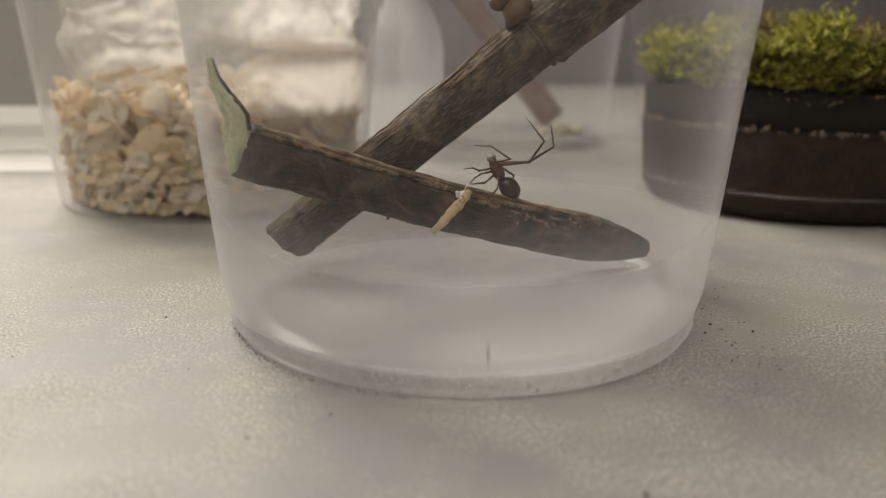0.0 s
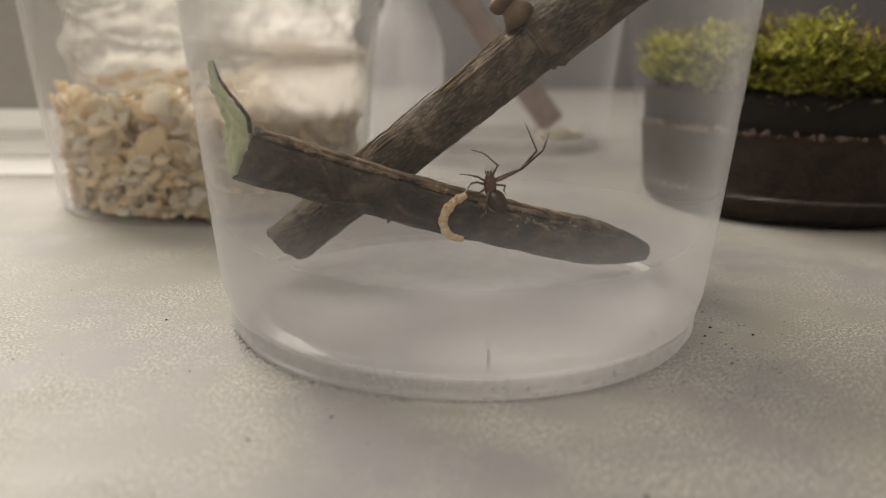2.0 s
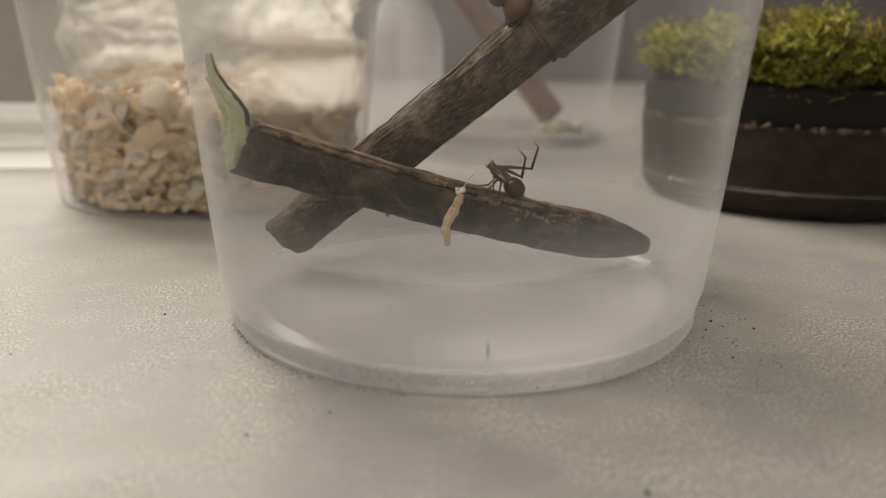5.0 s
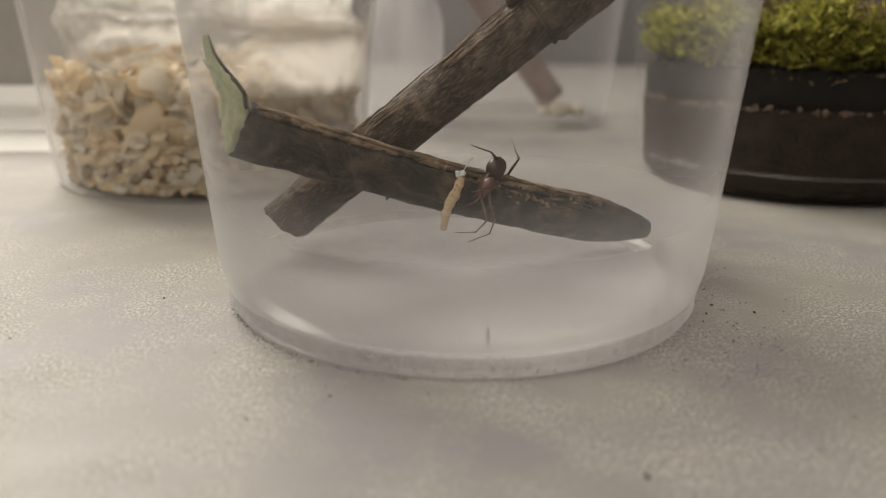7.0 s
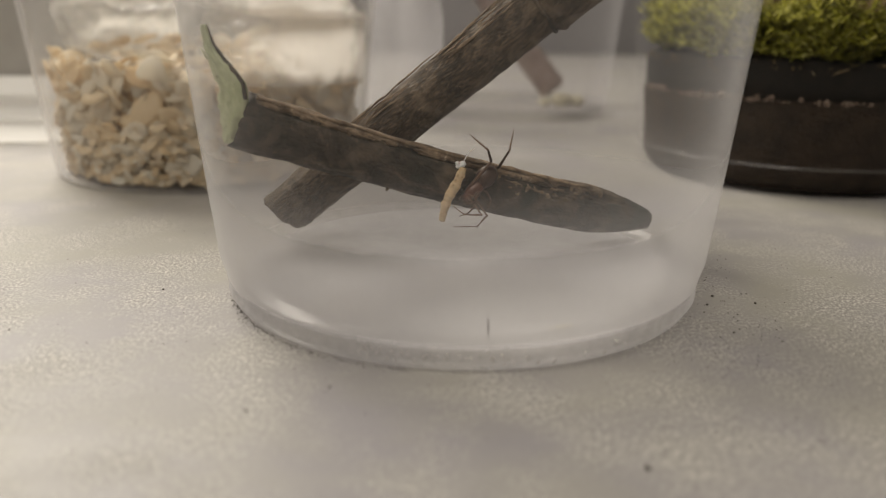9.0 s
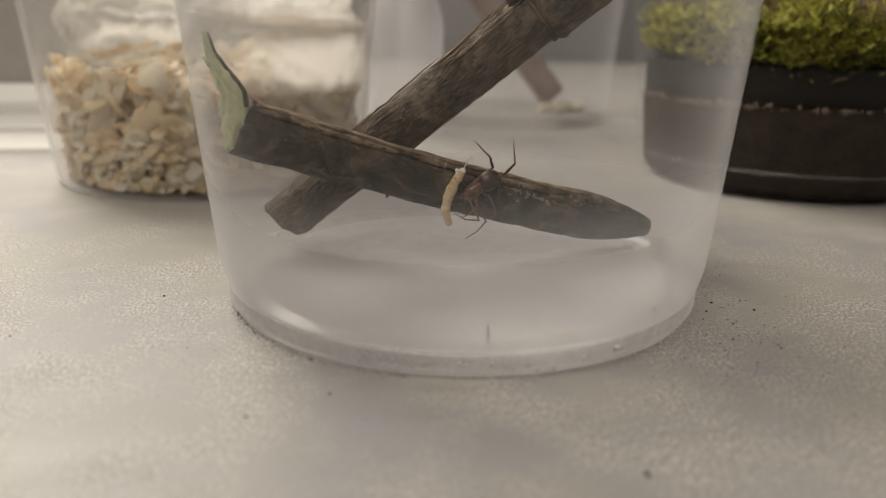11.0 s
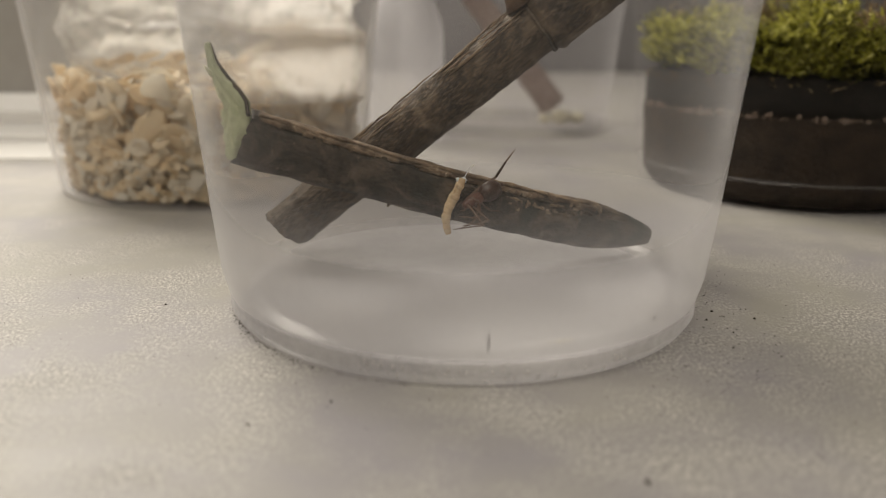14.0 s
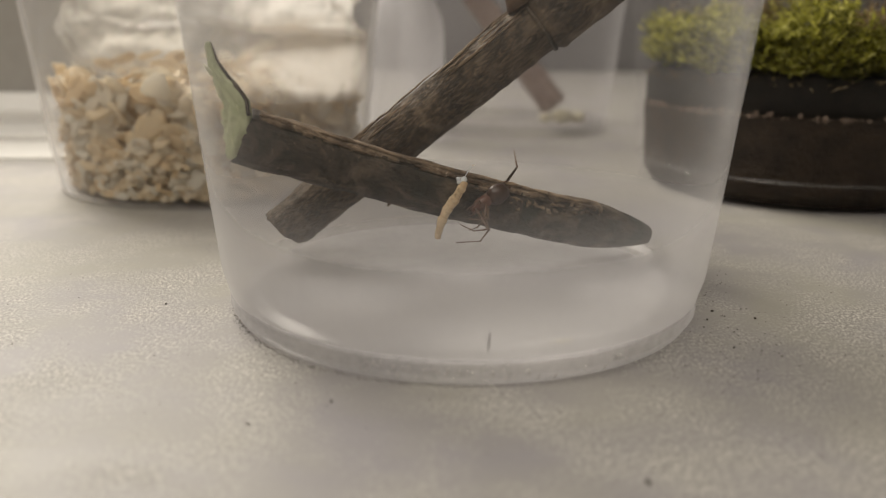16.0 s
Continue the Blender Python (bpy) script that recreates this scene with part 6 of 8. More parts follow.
    walk(legs[4][0], [
        (0, pose(0.00160, 0.00100, 0.00030, -0.1, 0.9, 76.5)),
        (0.5, pose(0.00160, 0.00100, 0.00030, -22.1, -61.7, 126.3)),
        (1, pose(0.00160, 0.00100, 0.00030, -0.2, -48.8, 90.4)),
        (1.5, pose(0.00160, 0.00100, 0.00030, 3.1, -40.7, 81.6)),
        (2, pose(0.00160, 0.00100, 0.00030, 9.4, -38.3, 63.5)),
        (2.5, pose(0.00160, 0.00100, 0.00030, -17.6, -43.0, 132.9)),
        (3, pose(0.00160, 0.00100, 0.00030, -13.0, -49.0, 118.1)),
        (3.5, pose(0.00160, 0.00100, 0.00030, -20.2, -35.7, 147.7)),
        (4, pose(0.00160, 0.00100, 0.00030, -5.5, -8.2, 157.5)),
        (4.7, pose(0.00160, 0.00100, 0.00030, -2.2, -6.7, 126.1)),
        (5.067, pose(0.00160, 0.00100, 0.00030, 1.4, -20.6, 82.4)),
        (5.4, pose(0.00160, 0.00100, 0.00030, 15.0, -27.8, 33.9)),
        (5.867, pose(0.00160, 0.00100, 0.00030, 8.6, -8.0, -4.2)),
        (6.3, pose(0.00160, 0.00100, 0.00030, -8.6, 3.7, -43.7)),
        (6.5, pose(0.00160, 0.00100, 0.00030, -7.9, 2.4, -56.6)),
        (6.733, pose(0.00160, 0.00100, 0.00030, 49.7, -21.9, -44.6)),
        (7, pose(0.00160, 0.00100, 0.00030, 120.1, -43.4, -64.2)),
        (7.5, pose(0.00160, 0.00100, 0.00030, 145.0, -50.0, -73.3)),
        (8, pose(0.00160, 0.00100, 0.00030, 143.3, -52.4, -71.4)),
        (8.5, pose(0.00160, 0.00100, 0.00030, 144.6, -50.0, -73.1)),
        (9, pose(0.00160, 0.00100, 0.00030, -112.8, -82.4, -150.4)),
        (11.5, pose(0.00160, 0.00100, 0.00030, -129.9, -68.6, -125.4)),
        (11.73, pose(0.00160, 0.00100, 0.00030, 111.3, -71.0, -38.1)),
        (12, pose(0.00160, 0.00100, 0.00030, 67.0, -43.8, -27.5)),
        (12.5, pose(0.00160, 0.00100, 0.00030, 105.1, -61.0, -41.4)),
        (13, pose(0.00160, 0.00100, 0.00030, 100.1, -58.8, -39.4)),
        (13.5, pose(0.00160, 0.00100, 0.00030, -127.5, -72.7, -129.8)),
        (14, pose(0.00160, 0.00100, 0.00030, -127.6, -72.7, -129.8)),
        (14.5, pose(0.00160, 0.00100, 0.00030, -150.7, -75.9, -113.0)),
        (15, pose(0.00160, 0.00100, 0.00030, -151.2, -76.0, -112.7)),
        (15.5, pose(0.00160, 0.00100, 0.00030, -136.5, -30.8, -102.5)),
        (16, pose(0.00160, 0.00100, 0.00030, 169.7, -32.0, -87.0))])
    walk(legs[4][1], [
        (0, pose(0.00211, -0.00000, 0.00000, -0.7, -3.9, 20.6)),
        (0.5, pose(0.00211, 0.00000, -0.00000, -4.7, 15.8, -33.0)),
        (1, pose(0.00211, 0.00000, -0.00000, -0.6, 32.1, -1.9)),
        (1.5, pose(0.00211, -0.00000, -0.00000, 0.7, 6.3, 13.4)),
        (2, pose(0.00211, 0.00000, 0.00000, -1.2, -6.6, 21.3)),
        (2.5, pose(0.00211, 0.00000, 0.00000, 0.2, -3.8, -5.0)),
        (3, pose(0.00211, 0.00000, 0.00000, -1.0, 4.4, -25.0)),
        (3.5, pose(0.00211, 0.00000, 0.00000, -12.3, 35.3, -37.5)),
        (4, pose(0.00211, -0.00000, -0.00000, -3.1, 6.0, -54.3)),
        (4.7, pose(0.00211, -0.00000, -0.00000, -4.3, 7.6, -58.5)),
        (5.4, pose(0.00211, -0.00000, -0.00000, -0.2, 1.9, -9.3)),
        (6.3, pose(0.00211, -0.00000, 0.00000, -0.1, -1.3, 11.8)),
        (6.5, pose(0.00211, -0.00000, -0.00000, -0.7, -29.3, 2.7)),
        (7, pose(0.00211, -0.00000, 0.00000, -0.7, 15.6, -5.3)),
        (7.5, pose(0.00211, 0.00000, 0.00000, -14.6, 46.0, -33.6)),
        (8, pose(0.00211, 0.00000, 0.00000, -14.6, 46.7, -33.1)),
        (8.5, pose(0.00211, -0.00000, 0.00000, -14.6, 46.1, -33.5)),
        (9, pose(0.00211, -0.00000, 0.00000, 5.8, -10.3, -58.4)),
        (11.5, pose(0.00211, 0.00000, 0.00000, 17.1, -29.8, -59.0)),
        (12, pose(0.00211, -0.00000, 0.00000, -14.6, -63.3, 23.5)),
        (12.27, pose(0.00211, -0.00000, 0.00000, 0.9, -15.7, -6.4)),
        (12.5, pose(0.00211, 0.00000, -0.00000, -7.9, 32.3, -26.8)),
        (13, pose(0.00211, 0.00000, -0.00000, -7.0, 33.0, -23.5)),
        (13.27, pose(0.00211, 0.00000, -0.00000, 0.9, -3.4, -29.8)),
        (13.5, pose(0.00211, 0.00000, -0.00000, 15.7, -38.1, -43.7)),
        (14, pose(0.00211, 0.00000, -0.00000, 15.7, -38.0, -43.7)),
        (14.5, pose(0.00211, 0.00000, -0.00000, -2.0, 3.0, -67.0)),
        (15, pose(0.00211, 0.00000, -0.00000, -2.0, 3.1, -67.0)),
        (15.5, pose(0.00211, 0.00000, 0.00000, 10.7, -15.9, -67.8)),
        (16, pose(0.00211, 0.00000, -0.00000, -28.1, 37.9, -72.1))])
    walk(legs[4][2], [
        (0, pose(0.00148, 0.00000, 0.00000, -0.5, -3.3, 17.6)),
        (0.2667, pose(0.00148, 0.00000, 0.00000, 9.2, 43.4, 22.9)),
        (0.5, pose(0.00148, 0.00000, 0.00000, 99.3, 79.0, 109.9)),
        (1, pose(0.00148, 0.00000, 0.00000, 5.1, 28.3, 20.2)),
        (1.5, pose(0.00148, -0.00000, -0.00000, 16.1, 45.9, 36.9)),
        (2, pose(0.00148, 0.00000, 0.00000, 25.6, 31.3, 78.0)),
        (2.5, pose(0.00148, -0.00000, -0.00000, 51.9, 74.9, 64.8)),
        (3, pose(0.00148, -0.00000, 0.00000, 55.8, 78.5, 65.8)),
        (3.267, pose(0.00148, -0.00000, 0.00000, 1.7, 42.8, 4.4)),
        (3.5, pose(0.00148, -0.00000, -0.00000, -0.1, 1.5, -7.6)),
        (4, pose(0.00148, 0.00000, 0.00000, -0.1, 0.7, -9.1)),
        (4.7, pose(0.00148, -0.00000, 0.00000, -0.3, 36.3, -1.0)),
        (5.4, pose(0.00148, 0.00000, -0.00000, -26.8, 75.3, -34.4)),
        (5.867, pose(0.00148, 0.00000, -0.00000, 0.0, 38.0, 0.0)),
        (6.3, pose(0.00148, 0.00000, 0.00000, -0.1, -1.2, 10.7)),
        (6.5, pose(0.00148, 0.00000, 0.00000, -1.8, 66.4, -2.7)),
        (6.733, pose(0.00148, -0.00000, 0.00000, -12.3, 22.1, -57.8)),
        (7, pose(0.00148, -0.00000, -0.00000, 16.1, -12.9, -102.6)),
        (7.5, pose(0.00148, -0.00000, -0.00000, 19.4, -15.4, -103.3)),
        (8, pose(0.00148, -0.00000, -0.00000, 14.1, -11.3, -103.0)),
        (8.5, pose(0.00148, -0.00000, -0.00000, 19.3, -15.2, -103.5)),
        (9, pose(0.00148, -0.00000, 0.00000, 67.5, -50.7, -109.3)),
        (11.5, pose(0.00148, -0.00000, 0.00000, -14.5, -76.0, 18.5)),
        (12, pose(0.00148, 0.00000, 0.00000, 61.8, -63.1, -88.5)),
        (12.5, pose(0.00148, 0.00000, 0.00000, 62.9, -66.3, -86.3)),
        (13, pose(0.00148, 0.00000, 0.00000, 61.4, -64.4, -86.7)),
        (13.5, pose(0.00148, -0.00000, -0.00000, 55.1, -67.7, -75.8)),
        (14, pose(0.00148, -0.00000, -0.00000, 55.3, -67.7, -76.0)),
        (14.5, pose(0.00148, 0.00000, 0.00000, 64.5, -57.1, -98.4)),
        (15, pose(0.00148, 0.00000, -0.00000, 64.5, -57.0, -98.5)),
        (15.5, pose(0.00148, -0.00000, 0.00000, 0.8, -39.2, -2.1)),
        (15.73, pose(0.00148, -0.00000, 0.00000, 10.3, -24.4, -45.4)),
        (16, pose(0.00148, 0.00000, 0.00000, 6.9, -7.8, -82.5))])
    walk(legs[5][0], [
        (0, pose(0.00080, 0.00100, 0.00030, 2.3, -46.3, 95.9)),
        (0.5, pose(0.00080, 0.00100, 0.00030, -15.3, -56.7, 129.2)),
        (1, pose(0.00080, 0.00100, 0.00030, 8.3, -59.2, 86.7)),
        (1.5, pose(0.00080, 0.00100, 0.00030, -24.9, -60.4, 142.8)),
        (2, pose(0.00080, 0.00100, 0.00030, -2.8, -64.3, 105.8)),
        (2.5, pose(0.00080, 0.00100, 0.00030, -28.4, -62.9, 146.2)),
        (3, pose(0.00080, 0.00100, 0.00030, -8.7, -63.3, 115.4)),
        (3.5, pose(0.00080, 0.00100, 0.00030, -30.2, -57.7, 153.5)),
        (4, pose(0.00080, 0.00100, 0.00030, -15.8, -33.0, 151.5)),
        (4.7, pose(0.00080, 0.00100, 0.00030, -1.9, -20.2, 111.9)),
        (5.4, pose(0.00080, 0.00100, 0.00030, 9.4, -17.0, 43.8)),
        (6.3, pose(0.00080, 0.00100, 0.00030, -9.1, 4.8, -22.5)),
        (6.5, pose(0.00080, 0.00100, 0.00030, -6.5, 4.2, -12.9)),
        (7, pose(0.00080, 0.00100, 0.00030, 36.3, -22.6, -16.1)),
        (7.5, pose(0.00080, 0.00100, 0.00030, 43.9, -33.1, -5.9)),
        (8, pose(0.00080, 0.00100, 0.00030, 41.8, -33.5, -2.2)),
        (8.5, pose(0.00080, 0.00100, 0.00030, 43.7, -32.9, -5.9)),
        (9, pose(0.00080, 0.00100, 0.00030, 38.1, -42.9, 18.8)),
        (11.5, pose(0.00080, 0.00100, 0.00030, 51.0, -46.5, 5.3)),
        (12, pose(0.00080, 0.00100, 0.00030, -3.1, 4.0, 26.0)),
        (12.5, pose(0.00080, 0.00100, 0.00030, 9.6, -17.0, 42.7)),
        (13, pose(0.00080, 0.00100, 0.00030, 16.5, -35.2, 52.1)),
        (13.5, pose(0.00080, 0.00100, 0.00030, 14.4, -35.3, 58.0)),
        (14, pose(0.00080, 0.00100, 0.00030, 14.4, -35.3, 57.9)),
        (14.5, pose(0.00080, 0.00100, 0.00030, 13.7, -36.7, 61.5)),
        (15, pose(0.00080, 0.00100, 0.00030, 13.7, -36.7, 61.4)),
        (15.5, pose(0.00080, 0.00100, 0.00030, 16.8, -36.8, 53.6)),
        (16, pose(0.00080, 0.00100, 0.00030, 17.8, -36.9, 51.2))])
    walk(legs[5][1], [
        (0, pose(0.00312, 0.00000, 0.00000, -1.0, 4.0, -27.2)),
        (0.5, pose(0.00312, 0.00000, 0.00000, -1.2, 3.1, -44.1)),
        (1, pose(0.00312, 0.00000, -0.00000, -2.8, 10.1, -30.6)),
        (1.5, pose(0.00312, 0.00000, 0.00000, -3.6, 8.0, -48.6)),
        (2, pose(0.00312, 0.00000, 0.00000, -1.9, 9.3, -23.0)),
        (2.5, pose(0.00312, 0.00000, 0.00000, -2.6, 8.7, -32.9)),
        (3, pose(0.00312, 0.00000, -0.00000, -1.7, 10.7, -18.1)),
        (3.5, pose(0.00312, 0.00000, 0.00000, -10.4, 25.4, -44.1)),
        (4, pose(0.00312, 0.00000, -0.00000, -12.3, 30.2, -43.6)),
        (4.7, pose(0.00312, 0.00000, -0.00000, -0.6, 1.5, -44.5)),
        (5.4, pose(0.00312, 0.00000, 0.00000, 0.6, -4.2, -15.1)),
        (6.3, pose(0.00312, 0.00000, 0.00000, -0.0, -0.6, 0.7)),
        (6.5, pose(0.00312, 0.00000, -0.00000, 0.5, -27.3, -2.1)),
        (7, pose(0.00312, 0.00000, -0.00000, 0.0, 0.2, 2.3)),
        (7.5, pose(0.00312, 0.00000, 0.00000, 0.1, -11.6, -1.4)),
        (8, pose(0.00312, -0.00000, 0.00000, 0.2, -12.3, -2.2)),
        (8.5, pose(0.00312, 0.00000, -0.00000, 0.1, -11.7, -1.3)),
        (9, pose(0.00312, -0.00000, 0.00000, 4.8, -30.1, -17.6)),
        (11.5, pose(0.00312, -0.00000, 0.00000, 3.2, -24.6, -14.5)),
        (12, pose(0.00312, -0.00000, 0.00000, 18.6, -38.4, -50.3)),
        (12.5, pose(0.00312, -0.00000, -0.00000, 13.2, -22.9, -59.4)),
        (13, pose(0.00312, -0.00000, 0.00000, 14.3, -22.7, -64.2)),
        (13.5, pose(0.00312, 0.00000, -0.00000, 12.8, -19.3, -66.7)),
        (14, pose(0.00312, 0.00000, 0.00000, 12.9, -19.4, -66.7)),
        (14.5, pose(0.00312, 0.00000, 0.00000, 14.1, -21.0, -67.4)),
        (15, pose(0.00312, 0.00000, 0.00000, 14.1, -21.0, -67.4)),
        (15.5, pose(0.00312, 0.00000, -0.00000, 16.0, -25.4, -63.9)),
        (16, pose(0.00312, 0.00000, -0.00000, 16.3, -26.5, -62.7))])
    walk(legs[5][2], [
        (0, pose(0.00181, -0.00000, 0.00000, -107.5, 75.3, -121.0)),
        (0.5, pose(0.00181, 0.00000, 0.00000, -79.9, 63.0, -107.6)),
        (1, pose(0.00181, -0.00000, -0.00000, -145.9, 81.5, -150.4)),
        (1.5, pose(0.00181, -0.00000, 0.00000, -58.4, 49.0, -101.7)),
        (2, pose(0.00181, 0.00000, -0.00000, -152.5, 58.1, -164.6)),
        (2.5, pose(0.00181, -0.00000, 0.00000, -158.3, 64.4, -166.2)),
        (3, pose(0.00181, 0.00000, 0.00000, 168.0, 68.6, 171.8)),
        (3.5, pose(0.00181, -0.00000, -0.00000, 1.7, 75.3, 2.3)),
        (4, pose(0.00181, 0.00000, -0.00000, 2.8, 10.1, 31.3)),
        (4.7, pose(0.00181, -0.00000, 0.00000, 16.6, 52.2, 33.2)),
        (5.4, pose(0.00181, -0.00000, 0.00000, 32.9, 72.7, 43.8)),
        (6.3, pose(0.00181, 0.00000, -0.00000, 5.4, 37.0, 16.0)),
        (6.5, pose(0.00181, 0.00000, 0.00000, -17.5, 77.8, -21.5)),
        (7, pose(0.00181, -0.00000, 0.00000, -28.3, 39.2, -70.5)),
        (7.5, pose(0.00181, 0.00000, 0.00000, -63.5, 47.8, -108.7)),
        (8, pose(0.00181, -0.00000, 0.00000, -67.7, 49.3, -111.2)),
        (8.5, pose(0.00181, -0.00000, -0.00000, -64.1, 47.9, -109.3)),
        (8.733, pose(0.00181, -0.00000, 0.00000, -21.2, 17.2, -102.0)),
        (9, pose(0.00181, -0.00000, 0.00000, 16.8, -10.3, -117.1)),
        (11.5, pose(0.00181, -0.00000, 0.00000, -3.9, 4.0, -87.9)),
        (11.73, pose(0.00181, -0.00000, 0.00000, -27.0, 34.8, -75.0)),
        (12, pose(0.00181, -0.00000, 0.00000, -58.8, 67.6, -80.2)),
        (12.5, pose(0.00181, -0.00000, -0.00000, -17.0, 36.8, -48.4)),
        (13, pose(0.00181, -0.00000, 0.00000, -7.2, 13.5, -56.3)),
        (13.5, pose(0.00181, -0.00000, 0.00000, -8.4, 15.9, -55.4)),
        (14, pose(0.00181, -0.00000, -0.00000, -8.5, 16.0, -55.7)),
        (14.5, pose(0.00181, -0.00000, -0.00000, -7.4, 14.1, -55.4)),
        (15, pose(0.00181, 0.00000, 0.00000, -7.5, 14.2, -55.6)),
        (15.5, pose(0.00181, -0.00000, -0.00000, -6.1, 11.2, -57.0)),
        (16, pose(0.00181, 0.00000, 0.00000, -5.6, 10.2, -57.1))])
    walk(legs[6][0], [
        (0, pose(0.00140, -0.00100, 0.00030, -16.3, 37.2, -152.7)),
        (0.5, pose(0.00140, -0.00100, 0.00030, 9.1, 62.2, -91.7)),
        (1, pose(0.00140, -0.00100, 0.00030, -18.0, 58.7, -138.2)),
        (1.5, pose(0.00140, -0.00100, 0.00030, -8.9, 50.3, -125.6)),
        (2, pose(0.00140, -0.00100, 0.00030, -4.3, 58.3, -114.3)),
        (2.5, pose(0.00140, -0.00100, 0.00030, 0.1, 55.0, -106.6)),
        (3, pose(0.00140, -0.00100, 0.00030, 13.8, 61.1, -83.5)),
        (3.5, pose(0.00140, -0.00100, 0.00030, 1.0, 61.1, -105.0)),
        (4, pose(0.00140, -0.00100, 0.00030, 13.4, 60.8, -84.1)),
        (4.7, pose(0.00140, -0.00100, 0.00030, -16.1, 28.1, -165.8)),
        (5.4, pose(0.00140, -0.00100, 0.00030, -4.4, 4.3, 161.6)),
        (6.3, pose(0.00140, -0.00100, 0.00030, -58.7, 16.9, 102.9)),
        (6.4, pose(0.00140, -0.00100, 0.00030, -133.4, 40.7, 91.4)),
        (6.5, pose(0.00140, -0.00100, 0.00030, 138.1, 34.0, 60.0)),
        (7, pose(0.00140, -0.00100, 0.00030, -154.5, 41.0, 83.0)),
        (7.5, pose(0.00140, -0.00100, 0.00030, -65.6, 30.7, 119.5)),
        (8, pose(0.00140, -0.00100, 0.00030, -61.5, 29.4, 121.0)),
        (8.5, pose(0.00140, -0.00100, 0.00030, -65.4, 30.7, 119.6)),
        (9, pose(0.00140, -0.00100, 0.00030, -62.8, 29.9, 120.6)),
        (10.27, pose(0.00140, -0.00100, 0.00030, -23.9, 10.4, 120.0)),
        (11.5, pose(0.00140, -0.00100, 0.00030, 14.6, -4.5, 107.5)),
        (12, pose(0.00140, -0.00100, 0.00030, 10.7, -2.3, 97.1)),
        (12.5, pose(0.00140, -0.00100, 0.00030, 14.6, -4.7, 108.6)),
        (13, pose(0.00140, -0.00100, 0.00030, 15.6, -4.9, 107.8)),
        (13.27, pose(0.00140, -0.00100, 0.00030, -22.2, 9.4, 118.7)),
        (13.5, pose(0.00140, -0.00100, 0.00030, -60.5, 27.3, 118.6)),
        (14, pose(0.00140, -0.00100, 0.00030, -60.6, 27.4, 118.6)),
        (14.5, pose(0.00140, -0.00100, 0.00030, -98.9, 35.1, 103.6)),
        (15, pose(0.00140, -0.00100, 0.00030, -98.8, 35.1, 103.6)),
        (15.5, pose(0.00140, -0.00100, 0.00030, -115.2, 47.1, 104.2)),
        (16, pose(0.00140, -0.00100, 0.00030, -122.7, 52.6, 103.6))])
    walk(legs[6][1], [
        (0, pose(0.00384, -0.00000, 0.00000, -6.7, 23.3, -31.7)),
        (0.5, pose(0.00384, -0.00000, -0.00000, 2.5, -7.1, -38.6)),
        (1, pose(0.00384, -0.00000, -0.00000, -10.0, 28.8, -37.5)),
        (1.5, pose(0.00384, -0.00000, -0.00000, -13.2, 31.9, -44.2)),
        (2, pose(0.00384, -0.00000, 0.00000, -6.5, 15.9, -44.0)),
        (2.5, pose(0.00384, -0.00000, -0.00000, -8.3, 18.2, -48.7)),
        (3, pose(0.00384, -0.00000, -0.00000, -7.3, 10.4, -70.1)),
        (3.5, pose(0.00384, -0.00000, -0.00000, -4.4, 10.7, -44.8)),
        (4, pose(0.00384, -0.00000, 0.00000, -0.7, 1.7, -45.6)),
        (4.7, pose(0.00384, -0.00000, 0.00000, 0.5, 7.9, 6.8)),
        (5.4, pose(0.00384, -0.00000, -0.00000, 1.5, 21.3, 8.0)),
        (6.3, pose(0.00384, -0.00000, -0.00000, 0.5, 2.5, 22.8)),
        (6.5, pose(0.00384, 0.00000, -0.00000, -4.3, 20.6, -23.4)),
        (7, pose(0.00384, -0.00000, -0.00000, 0.5, 28.1, 2.0)),
        (7.5, pose(0.00384, -0.00000, -0.00000, -13.4, 30.9, -46.1)),
        (8, pose(0.00384, -0.00000, -0.00000, -11.6, 26.9, -46.3)),
        (8.5, pose(0.00384, -0.00000, -0.00000, -13.5, 30.9, -46.2)),
        (9, pose(0.00384, -0.00000, -0.00000, -12.5, 28.6, -46.4)),
        (11.5, pose(0.00384, -0.00000, 0.00000, 0.8, -3.1, -27.6)),
        (12, pose(0.00384, -0.00000, 0.00000, 1.0, -3.2, -33.2)),
        (12.5, pose(0.00384, -0.00000, 0.00000, 0.8, -3.2, -27.2)),
        (13, pose(0.00384, -0.00000, 0.00000, 0.8, -3.1, -27.1)),
        (13.5, pose(0.00384, -0.00000, -0.00000, -0.1, -2.2, 6.0)),
        (14, pose(0.00384, -0.00000, -0.00000, -0.1, -2.2, 6.0)),
        (14.5, pose(0.00384, -0.00000, -0.00000, 1.0, -34.4, -3.4)),
        (15, pose(0.00384, -0.00000, -0.00000, 1.0, -34.4, -3.3)),
        (15.5, pose(0.00384, -0.00000, -0.00000, 0.8, -16.2, -5.7)),
        (16, pose(0.00384, -0.00000, -0.00000, 2.2, -14.0, -17.4))])
